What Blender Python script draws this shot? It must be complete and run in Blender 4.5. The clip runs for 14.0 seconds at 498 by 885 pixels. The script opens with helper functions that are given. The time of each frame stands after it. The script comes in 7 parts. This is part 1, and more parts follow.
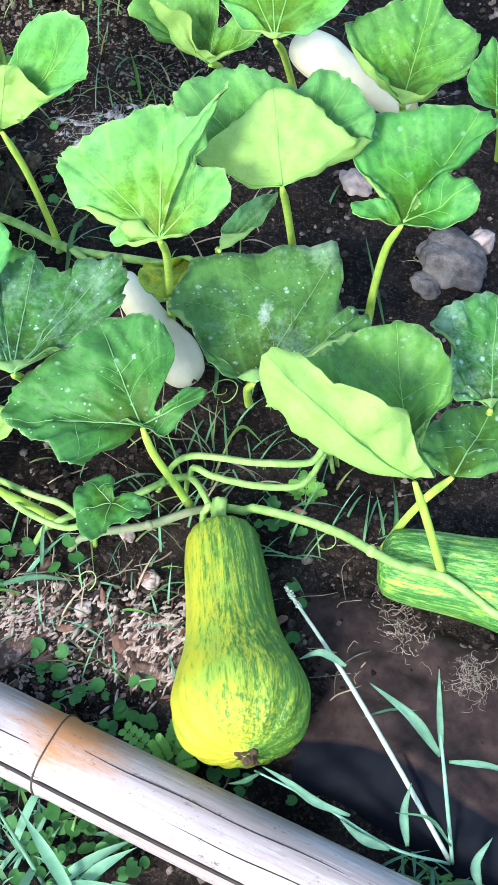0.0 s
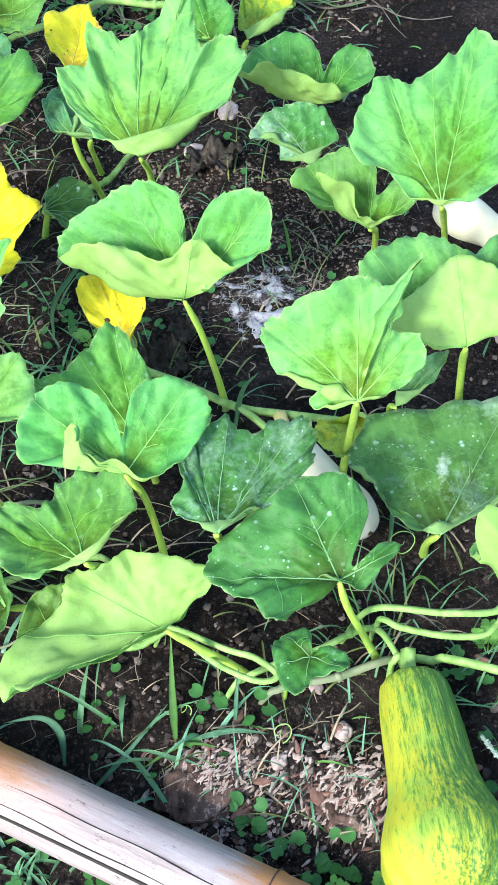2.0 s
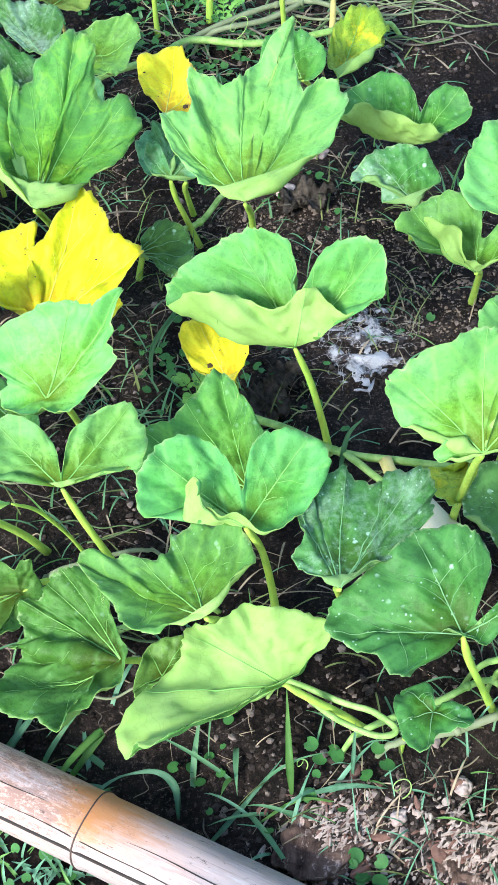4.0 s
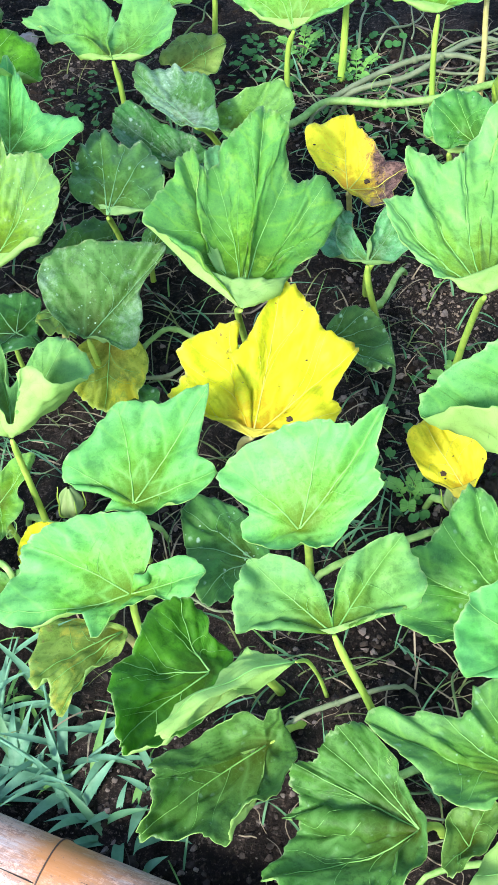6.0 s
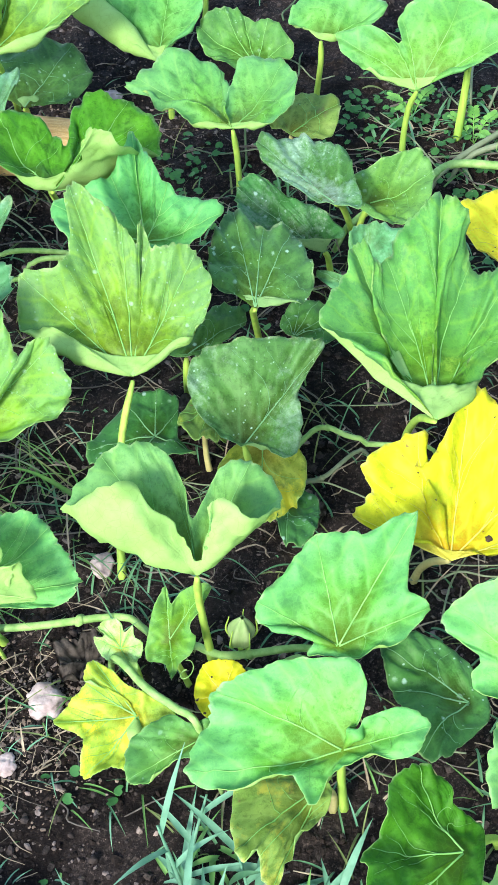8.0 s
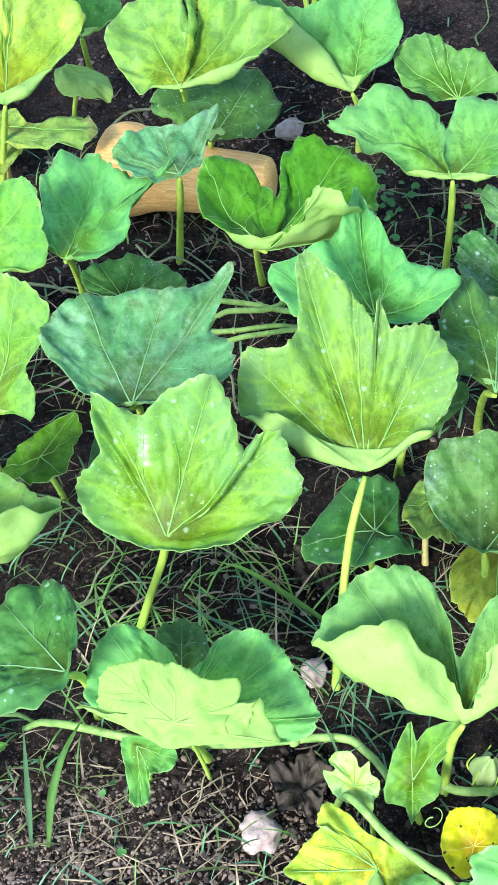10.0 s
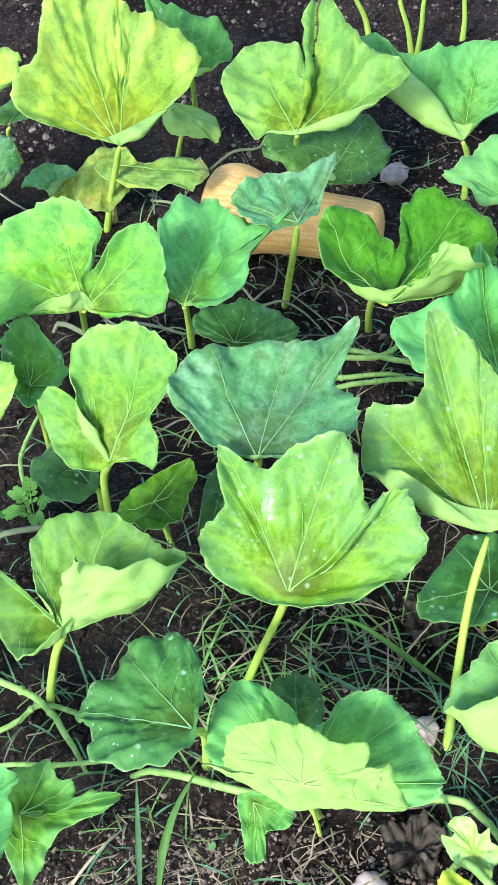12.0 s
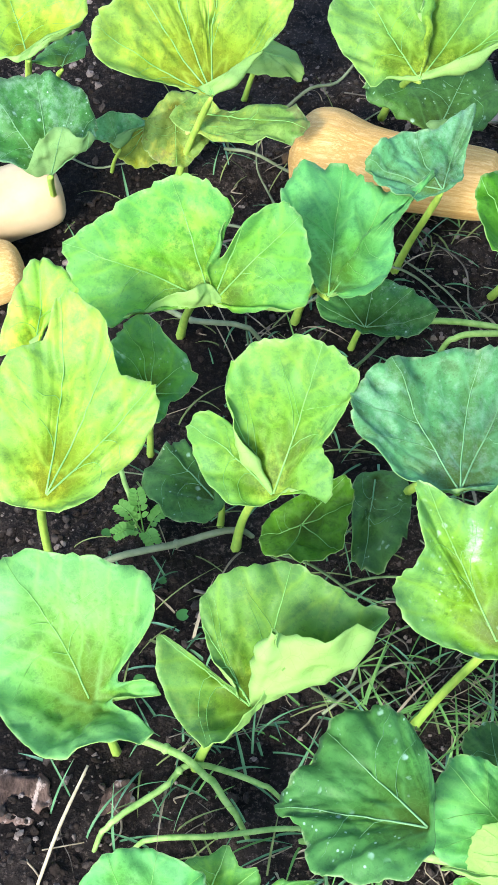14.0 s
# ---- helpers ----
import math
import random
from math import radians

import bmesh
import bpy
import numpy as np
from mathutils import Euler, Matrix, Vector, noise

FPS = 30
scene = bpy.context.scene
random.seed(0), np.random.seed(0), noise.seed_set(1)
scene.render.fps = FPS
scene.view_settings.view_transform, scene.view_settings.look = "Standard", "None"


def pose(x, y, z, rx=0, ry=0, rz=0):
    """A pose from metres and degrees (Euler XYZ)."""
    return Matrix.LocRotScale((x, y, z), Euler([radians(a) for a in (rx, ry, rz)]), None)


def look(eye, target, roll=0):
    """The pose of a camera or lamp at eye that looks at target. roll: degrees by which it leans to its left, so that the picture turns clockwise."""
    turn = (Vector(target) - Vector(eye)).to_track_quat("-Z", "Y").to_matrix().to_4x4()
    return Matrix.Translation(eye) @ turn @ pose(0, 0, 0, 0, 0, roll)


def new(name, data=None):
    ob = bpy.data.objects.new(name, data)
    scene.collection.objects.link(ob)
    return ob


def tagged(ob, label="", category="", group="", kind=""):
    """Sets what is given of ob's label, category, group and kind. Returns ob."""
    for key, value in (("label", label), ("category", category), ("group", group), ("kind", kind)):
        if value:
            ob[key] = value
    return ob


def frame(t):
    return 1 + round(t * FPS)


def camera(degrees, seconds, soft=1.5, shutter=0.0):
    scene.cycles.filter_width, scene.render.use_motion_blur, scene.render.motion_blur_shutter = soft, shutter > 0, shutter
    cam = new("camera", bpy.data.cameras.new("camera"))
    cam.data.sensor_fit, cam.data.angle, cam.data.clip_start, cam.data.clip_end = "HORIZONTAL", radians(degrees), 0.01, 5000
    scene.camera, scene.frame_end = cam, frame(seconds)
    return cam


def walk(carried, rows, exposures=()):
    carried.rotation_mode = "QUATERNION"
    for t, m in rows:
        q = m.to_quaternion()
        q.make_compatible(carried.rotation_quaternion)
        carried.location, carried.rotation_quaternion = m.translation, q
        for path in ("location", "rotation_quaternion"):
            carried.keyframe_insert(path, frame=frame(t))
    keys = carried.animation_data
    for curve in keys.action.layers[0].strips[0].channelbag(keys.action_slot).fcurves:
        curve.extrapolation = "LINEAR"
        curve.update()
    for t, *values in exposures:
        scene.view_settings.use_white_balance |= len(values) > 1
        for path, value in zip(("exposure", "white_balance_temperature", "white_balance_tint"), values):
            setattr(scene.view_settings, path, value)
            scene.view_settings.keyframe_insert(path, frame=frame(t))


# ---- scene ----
cam = camera(20.00, 14.0, soft=1.3)
PATH = [
    (0, look((0.1451, -0.1319, 1.5285), (-0.0748, 0.9727, -0.1242), -2.93)),
    (0.5, look((0.0828, -0.1585, 1.5578), (-0.1750, 0.9920, -0.0577), -4.64)),
    (1, look((0.0352, -0.1651, 1.5716), (-0.2398, 1.0278, -0.0099), -5.38)),
    (1.5, look((-0.0028, -0.1618, 1.5834), (-0.2923, 1.0615, 0.0279), -5.86)),
    (2, look((-0.0174, -0.1693, 1.5986), (-0.3249, 1.0738, 0.0623), -6.49)),
    (2.2, look((-0.0213, -0.1723, 1.6015), (-0.3371, 1.0756, 0.0708), -6.78)),
    (4.3, look((-0.1731, -0.1274, 1.6184), (-0.5398, 1.1274, 0.1048), -8.53)),
    (4.5, look((-0.2212, -0.0932, 1.6147), (-0.5869, 1.1578, 0.0977), -8.71)),
    (5, look((-0.3498, 0.0164, 1.6003), (-0.7044, 1.2717, 0.0843), -8.82)),
    (5.5, look((-0.4339, 0.0565, 1.5994), (-0.7563, 1.3244, 0.0867), -8.54)),
    (6, look((-0.5409, 0.0315, 1.5922), (-0.8349, 1.3148, 0.0867), -8.46)),
    (6.5, look((-0.6109, 0.0358, 1.6359), (-0.8718, 1.3531, 0.1538), -7.86)),
    (7, look((-0.6819, 0.0521, 1.6485), (-0.9140, 1.3842, 0.1748), -7.30)),
    (7.5, look((-0.7576, 0.0918, 1.6368), (-0.9833, 1.4104, 0.1500), -7.51)),
    (8, look((-0.8633, 0.2327, 1.5878), (-1.0900, 1.5230, 0.0766), -7.68)),
    (8.5, look((-0.9720, 0.3682, 1.5545), (-1.1948, 1.6373, 0.0248), -7.44)),
    (9, look((-1.0326, 0.4219, 1.5430), (-1.2537, 1.6715, -0.0028), -6.96)),
    (9.2, look((-1.0567, 0.4322, 1.5431), (-1.2869, 1.6775, -0.0048), -7.14)),
    (11.3, look((-1.1975, 0.4819, 1.6000), (-1.5382, 1.7452, 0.0875), -7.67)),
    (11.5, look((-1.2063, 0.4829, 1.5991), (-1.5486, 1.7458, 0.0864), -7.71)),
    (12, look((-1.2381, 0.4861, 1.5945), (-1.5709, 1.7470, 0.0782), -7.36)),
    (12.5, look((-1.2729, 0.4896, 1.5907), (-1.5885, 1.7406, 0.0625), -7.11)),
    (13, look((-1.3191, 0.4885, 1.5824), (-1.6162, 1.7133, 0.0295), -7.12)),
    (13.5, look((-1.3977, 0.5654, 1.5558), (-1.6662, 1.7503, -0.0329), -7.03)),
    (14, look((-1.5692, 0.7251, 1.5260), (-1.7688, 1.8656, -0.1047), -5.61)),
]
walk(cam, PATH)

# ---- sky and sun ----
SUN_AZ, SUN_EL = radians(198), radians(38)
world = bpy.data.worlds.new("sky")
scene.world = world
world.use_nodes = True
wn = world.node_tree.nodes
sky = wn.new("ShaderNodeTexSky")
sky.sky_type = "NISHITA"
sky.sun_disc = False
sky.sun_elevation, sky.sun_rotation = SUN_EL, SUN_AZ
world.node_tree.links.new(sky.outputs[0], wn["Background"].inputs[0])
wn["Background"].inputs[1].default_value = 0.15
sun_data = bpy.data.lights.new("sun", "SUN")
sun_data.energy, sun_data.angle, sun_data.color = 1.7, radians(11), (1.0, 0.97, 0.9)
sun = new("sun", sun_data)
sun_way = Vector((math.sin(SUN_AZ) * math.cos(SUN_EL), math.cos(SUN_AZ) * math.cos(SUN_EL), math.sin(SUN_EL)))
sun.matrix_world = look(sun_way * 20, (0, 0, 0))
scene.view_settings.exposure = 1.75
scene.view_settings.use_white_balance = True
scene.view_settings.white_balance_temperature, scene.view_settings.white_balance_tint = 6200, 8


# ---- materials ----
class Mat:
    """A node material under construction."""

    def __init__(self, name, rough=0.6, spec=0.3):
        self.m = bpy.data.materials.new(name)
        self.m.use_nodes = True
        self.t = self.m.node_tree
        self.b = self.t.nodes["Principled BSDF"]
        self.b.inputs["Roughness"].default_value = rough
        self.b.inputs["Specular IOR Level"].default_value = spec
        self.co = self.add("ShaderNodeTexCoord").outputs["Object"]

    def add(self, kind, **props):
        n = self.t.nodes.new(kind)
        for k, v in props.items():
            n.inputs[k].default_value = v
        return n

    def link(self, a, b):
        self.t.links.new(a, b)

    def noise(self, scale, detail=4.0, rough=0.6, stretch=None, co=None):
        n = self.add("ShaderNodeTexNoise", Scale=scale, Detail=detail, Roughness=rough)
        src = co or self.co
        if stretch:
            mp = self.add("ShaderNodeMapping", Scale=stretch)
            self.link(src, mp.inputs["Vector"])
            src = mp.outputs[0]
        self.link(src, n.inputs["Vector"])
        return n.outputs["Fac"]

    def cells(self, scale, feature="F1", warp=0.006):
        """Irregular cells: their random colours, or the distance to their borders."""
        wob = self.add("ShaderNodeTexNoise", Scale=60.0, Detail=3.0)
        self.link(self.co, wob.inputs["Vector"])
        shift = self.t.nodes.new("ShaderNodeVectorMath")
        shift.operation = "MULTIPLY_ADD"
        self.link(wob.outputs["Color"], shift.inputs[0])
        shift.inputs[1].default_value = (warp, warp, warp)
        self.link(self.co, shift.inputs[2])
        n = self.add("ShaderNodeTexVoronoi", Scale=scale, Randomness=1.0)
        n.feature = feature
        self.link(shift.outputs[0], n.inputs["Vector"])
        return n.outputs["Color" if feature == "F1" else "Distance"]

    def ramp(self, fac, *stops):
        n = self.add("ShaderNodeValToRGB")
        e = n.color_ramp.elements
        while len(e) < len(stops):
            e.new(0.5)
        for el, (p, c) in zip(e, stops):
            el.position, el.color = p, (*c, 1) if not isinstance(c, float) else (c, c, c, 1)
        self.link(fac, n.inputs[0])
        return n.outputs[0]

    def mix(self, fac, a, b, mode="MIX"):
        n = self.t.nodes.new("ShaderNodeMix")
        n.data_type, n.blend_type = "RGBA", mode
        for sock, v in ((n.inputs[0], fac), (n.inputs[6], a), (n.inputs[7], b)):
            if isinstance(v, (int, float)):
                sock.default_value = v
            elif isinstance(v, tuple):
                sock.default_value = (*v, 1)
            else:
                self.link(v, sock)
        return n.outputs[2]

    def bump(self, height, strength=0.3, dist=0.002):
        n = self.add("ShaderNodeBump", Strength=strength, Distance=dist)
        self.link(height, n.inputs["Height"])
        self.link(n.outputs[0], self.b.inputs["Normal"])
        return n.outputs[0]

    def math(self, op, a, b=0.0, c=0.0):
        n = self.t.nodes.new("ShaderNodeMath")
        n.operation = op
        for sock, v in zip(n.inputs, (a, b, c)):
            if isinstance(v, (int, float)):
                sock.default_value = v
            else:
                self.link(v, sock)
        return n.outputs[0]

    def attr(self, name):
        n = self.t.nodes.new("ShaderNodeAttribute")
        n.attribute_name = name
        return n.outputs["Fac"]

    def color(self, c):
        self.link(c, self.b.inputs["Base Color"])

    def see_through(self, c, amount, normal=None):
        tr = self.add("ShaderNodeBsdfTranslucent")
        self.link(c, tr.inputs["Color"])
        if normal:
            self.link(normal, tr.inputs["Normal"])
        mx = self.add("ShaderNodeMixShader", Fac=amount)
        self.link(self.b.outputs[0], mx.inputs[1])
        self.link(tr.outputs[0], mx.inputs[2])
        self.link(mx.outputs[0], self.t.nodes["Material Output"].inputs["Surface"])


def leaf_top(name, light, dark, spots=0.0, bloom=0.0, blotch=None, thin=0.22, burn=0.0, shade=0.46, scorch=False, rust=False, sky_sheen=0.0):
    """Upper side of a leaf: a herringbone of fine pale veins with quilted skin between them, deeper green along the
    ribs, yellower and darkened for the cup's shade towards the stalk, a painted bluish sky sheen further out,
    a thin pale margin, mildew spots and the dull bloom of its short hairs."""
    k = Mat(name, 0.56, 0.28)
    k.b.inputs["Sheen Weight"].default_value = 0.02 + 0.05 * sky_sheen
    k.b.inputs["Sheen Roughness"].default_value = 0.45
    k.b.inputs["Sheen Tint"].default_value = (0.72, 0.95, 1.0, 1)
    rnd = k.t.nodes.new("ShaderNodeObjectInfo").outputs["Random"]
    deep = (0.75 * shade * dark[0], 0.8 * shade * dark[1], shade * dark[2] * 0.3)
    pale = tuple(min(1, 1.2 * c + 0.02) for c in light)
    across, out, edge = k.attr("across"), k.attr("out"), k.attr("edge")
    wob = k.noise(26, 3, 0.6)
    way = k.math("ADD", k.math("MULTIPLY_ADD", across, -1.15, out), k.math("MULTIPLY", wob, 0.02))
    side = k.math("MULTIPLY", k.math("PINGPONG", way, 0.021), 0.66)
    mesh = k.cells(150, "DISTANCE_TO_EDGE", 0.003)
    patch = k.noise(9, 4, 0.6)
    base = k.mix(k.ramp(patch, (0.36, 0.0), (0.64, 1.0)), light, dark)
    base = k.mix(k.ramp(k.noise(38, 6, 0.72), (0.5, 0.0), (0.64, 0.62)), base, deep)
    base = k.mix(k.ramp(k.cells(120, warp=0.004), (0.4, 0.0), (0.8, 0.22)), base, deep)
    base = k.mix(k.ramp(k.noise(170, 4, 0.7), (0.55, 0.0), (0.65, 0.45)), base, deep)
    # deeper in a band along each rib; yellower at the stalk, with the cup's shade painted in
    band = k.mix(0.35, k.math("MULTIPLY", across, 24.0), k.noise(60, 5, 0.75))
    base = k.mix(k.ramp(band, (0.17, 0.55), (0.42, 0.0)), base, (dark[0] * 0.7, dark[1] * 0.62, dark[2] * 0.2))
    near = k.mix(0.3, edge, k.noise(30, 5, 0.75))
    shaded_heart = (dark[0] * 0.75, dark[1] * 0.4, dark[2] * 0.02)
    base = k.mix(k.ramp(near, (0.2, 0.9), (0.52, 0.0)), base, shaded_heart)
    if blotch:
        base = k.mix(k.ramp(k.noise(13, 6, 0.75, (1.1, 0.9, 1)), (0.52, 0.0), (0.62, 0.7)), base, blotch)
    # bluish reflection of the sky, painted into the outer blade's colour
    if sky_sheen:
        bluish = k.mix(0.55, edge, k.noise(7, 4, 0.65))
        base = k.mix(k.ramp(bluish, (0.46, 0.0), (0.66, sky_sheen)), base, (0.5 * light[0] + 0.03, 0.8 * light[1], 0.33 * light[1]))
    # hollows along the side veins, their shade put into the colour, and the veins themselves
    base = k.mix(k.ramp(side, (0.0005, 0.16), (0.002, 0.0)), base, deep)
    base = k.mix(k.ramp(mesh, (0.0, 0.14), (0.07, 0.0)), base, pale)
    base = k.mix(k.ramp(side, (0.0001, 0.38), (0.0009, 0.0)), base, pale)
    if bloom:
        dusty = k.mix(0.4, k.noise(8, 4, 0.6), k.noise(110, 5, 0.75))
        base = k.mix(k.ramp(dusty, (0.49, 0.0), (0.62, bloom)), base, (0.5, 0.68, 0.56))
    if spots:
        for sc, w in ((52.0, 0.12), (105.0, 0.1)):
            vo = k.add("ShaderNodeTexVoronoi", Scale=sc, Randomness=1.0)
            k.link(k.co, vo.inputs["Vector"])
            dots = k.ramp(k.mix(0.2, vo.outputs["Distance"], k.noise(260, 4, 0.7)), (w * 0.7 + 0.1, spots), (w * 1.4 + 0.1, 0.0))
            base = k.mix(k.mix(1.0, dots, k.ramp(k.noise(20 + sc * 0.1, 2), (0.47, 0.0), (0.6, 1.0)), "MULTIPLY"), base, (0.46, 0.68, 0.52))
        dust = k.mix(0.5, k.attr("powder"), k.noise(120, 6, 0.8))
        base = k.mix(k.ramp(dust, (0.52, 0.0), (0.72, 0.9)), base, (0.62, 0.76, 0.62))
    if burn:
        base = k.mix(k.ramp(k.noise(9, 6, 0.7), (0.56, 0.0), (0.6, burn)), base, (0.17, 0.085, 0.065))
        base = k.mix(k.ramp(k.noise(75, 4, 0.7), (0.66, 0.0), (0.7, 0.85)), base, (0.2, 0.1, 0.03))
    if rust:
        base = k.mix(k.ramp(k.mix(0.45, edge, k.noise(22, 6, 0.8)), (0.7, 0.0), (0.88, 0.3)), base, (0.9, 0.7, 0.05))
        base = k.mix(k.ramp(k.mix(0.4, edge, k.noise(70, 6, 0.8)), (0.79, 0.0), (0.85, 0.6)), base, (0.5, 0.25, 0.06))
    if scorch:
        zone = k.mix(0.5, k.attr("scorch"), k.noise(30, 7, 0.8))
        base = k.mix(k.ramp(zone, (0.5, 0.0), (0.56, 0.7)), base, (0.45, 0.2, 0.05))
        base = k.mix(k.ramp(zone, (0.55, 0.0), (0.62, 1.0)), base, k.mix(k.ramp(k.noise(90, 6, 0.8), (0.45, 0.0), (0.6, 1.0)), (0.06, 0.03, 0.025), (0.26, 0.15, 0.12)))
    base = k.mix(k.ramp(k.mix(0.12, edge, k.noise(60, 3, 0.7)), (0.925, 0.0), (0.95, 0.34)), base, (0.6, 0.72, 0.36))
    hsv = k.add("ShaderNodeHueSaturation")
    k.link(base, hsv.inputs["Color"])
    val = k.add("ShaderNodeMapRange", **{"To Min": 0.84, "To Max": 1.16})
    k.link(rnd, val.inputs["Value"])
    k.link(val.outputs[0], hsv.inputs["Value"])
    if shade < 0.6:
        tint = k.add("ShaderNodeMapRange", **{"To Min": 0.483, "To Max": 0.514})
        k.link(k.math("FRACT", k.math("MULTIPLY", rnd, 7.31)), tint.inputs["Value"])
        k.link(tint.outputs[0], hsv.inputs["Hue"])
    col = hsv.outputs[0]
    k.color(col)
    quilt = k.mix(0.25, k.ramp(side, (0.0, 0.0), (0.0035, 1.0)), k.ramp(mesh, (0.0, 0.0), (0.3, 1.0)))
    nrm = k.bump(k.mix(0.7, quilt, k.mix(0.35, k.noise(26, 3, 0.5), k.noise(130, 4, 0.65))), 0.32, 0.002)
    k.see_through(k.mix(1.0, col, (1.5, 1.25, 0.45), "MULTIPLY"), thin, nrm)
    return k.m


def leaf_under(name, light, dark):
    k = Mat(name, 0.7, 0.15)
    base = k.mix(k.ramp(k.noise(20, 5, 0.65), (0.36, 0.0), (0.66, 1.0)), light, dark)
    base = k.mix(k.ramp(k.noise(110, 5, 0.7), (0.5, 0.0), (0.7, 0.22)), base, tuple(0.75 * c for c in dark))
    base = k.mix(k.ramp(k.cells(70, "DISTANCE_TO_EDGE"), (0.0, 0.3), (0.03, 0.0)), base, tuple(0.6 * c for c in dark))
    k.color(base)
    nrm = k.bump(k.mix(0.5, k.noise(35, 5), k.noise(110, 4)), 0.3, 0.0016)
    k.see_through(base, 0.35, nrm)
    return k.m


def plain(name, light, dark, scale=30, rough=0.6, spec=0.3, stretch=None, bump=0.3, dist=0.002, thin=0.0):
    k = Mat(name, rough, spec)
    f = k.noise(scale, 5, 0.6, stretch)
    c = k.mix(k.ramp(f, (0.33, 0.0), (0.68, 1.0)), light, dark)
    k.color(c)
    n = k.bump(k.mix(0.5, f, k.noise(scale * 5, 3, 0.6, stretch)), bump, dist)
    if thin:
        k.see_through(c, thin, n)
    return k.m


TOPS = {
    "g": leaf_top("leaf_fresh", (0.2, 0.49, 0.1), (0.125, 0.4, 0.03), sky_sheen=0.45),
    "k": leaf_top("leaf_flecked", (0.19, 0.42, 0.02), (0.11, 0.32, 0.006), spots=0.5, bloom=0.06, sky_sheen=0.45),
    "m": leaf_top("leaf_mid", (0.135, 0.36, 0.05), (0.08, 0.27, 0.016), spots=0.3, sky_sheen=0.35),
    # dull green of its own, darkened further for leaves lying in shade
    "d": leaf_top("leaf_dark_shaded", (0.085, 0.25, 0.045), (0.052, 0.18, 0.016), spots=0.75, sky_sheen=0.3),
    "s": leaf_top("leaf_mildewed", (0.09, 0.27, 0.055), (0.055, 0.19, 0.02), spots=0.85, bloom=0.35, sky_sheen=0.25),
    "b": leaf_top("leaf_bluish", (0.14, 0.38, 0.17), (0.09, 0.3, 0.1), bloom=0.3, spots=0.3),
    # yellowish leaf with sunlight painted into its colour
    "h": leaf_top("leaf_yellow_green_sunlit", (0.22, 0.46, 0.035), (0.12, 0.35, 0.012), sky_sheen=0.4, blotch=(0.38, 0.58, 0.05), thin=0.3),
    "o": leaf_top("leaf_old", (0.24, 0.37, 0.07), (0.14, 0.29, 0.05), blotch=(0.48, 0.46, 0.06), burn=0.4),
    "y": leaf_top("leaf_yellowed", (0.88, 0.88, 0.02), (0.8, 0.84, 0.015), blotch=(0.6, 0.74, 0.015), thin=0.3, burn=0.08, shade=0.9, rust=True),
    "z": leaf_top("leaf_scorched", (0.92, 0.82, 0.03), (0.82, 0.78, 0.03), thin=0.3, shade=0.9, scorch=True, rust=True),
    "q": leaf_top("leaf_half_yellow", (0.5, 0.62, 0.06), (0.28, 0.5, 0.05), blotch=(0.9, 0.8, 0.03), thin=0.35),
    "v": leaf_top("leaf_vivid", (0.11, 0.33, 0.012), (0.06, 0.24, 0.006), thin=0.35),
    "w": leaf_top("leaf_pale", (0.5, 0.8, 0.34), (0.4, 0.7, 0.22)),
    "l": leaf_top("leaf_olive", (0.13, 0.28, 0.055), (0.07, 0.19, 0.022), spots=0.2),
    # brightest green: strong sunlight on the high leaves, put into the colour
    "e": leaf_top("leaf_lime_sunlit", (0.46, 0.68, 0.05), (0.3, 0.56, 0.03), sky_sheen=0.3, blotch=(0.68, 0.74, 0.04), thin=0.3),
    "t": leaf_top("leaf_mottled", (0.4, 0.46, 0.05), (0.19, 0.31, 0.03), blotch=(0.66, 0.6, 0.03), burn=0.15, shade=0.7),
    "p": leaf_top("leaf_hidden", (0.13, 0.36, 0.08), (0.09, 0.28, 0.05)),
}
UNDERS = {"g": leaf_under("underside_pale", (0.4, 0.63, 0.18), (0.33, 0.55, 0.13)), "y": leaf_under("underside_yellow", (0.7, 0.62, 0.08), (0.55, 0.5, 0.06)), "d": leaf_under("underside_green", (0.28, 0.46, 0.16), (0.2, 0.38, 0.12))}
TOPS["u"] = UNDERS["g"]
TOPS["f"] = leaf_under("underside_bright", (0.36, 0.57, 0.15), (0.3, 0.5, 0.12))
VEIN = {"f": plain("vein_flap", (0.34, 0.55, 0.14), (0.27, 0.47, 0.11)), "g": plain("vein_pale", (0.26, 0.53, 0.13), (0.19, 0.44, 0.09)), "d": plain("vein_dark", (0.2, 0.4, 0.17), (0.15, 0.33, 0.12)), "y": plain("vein_yellow", (0.75, 0.7, 0.12), (0.62, 0.6, 0.08))}
STEM = plain("stem", (0.46, 0.62, 0.1), (0.28, 0.48, 0.07), 130, 0.6, 0.25, (1, 1, 0.12), 0.6, 0.0015, 0.08)
STEM_DRY = plain("stem_yellow", (0.55, 0.48, 0.2), (0.4, 0.36, 0.12), 60, 0.65, 0.2)
VINE = plain("vine", (0.33, 0.5, 0.15), (0.15, 0.3, 0.06), 70, 0.6, 0.3, None, 0.5, 0.002)
VINE_DARK = plain("vine_dark", (0.13, 0.2, 0.08), (0.06, 0.1, 0.04), 50, 0.7, 0.2, None, 0.5, 0.002)
VINE_OLD = plain("vine_old", (0.24, 0.27, 0.16), (0.14, 0.18, 0.09), 50, 0.7, 0.2, None, 0.5, 0.002)

SPOT = plain("rot_spot", (0.05, 0.03, 0.02), (0.1, 0.06, 0.03), 200, 0.8)

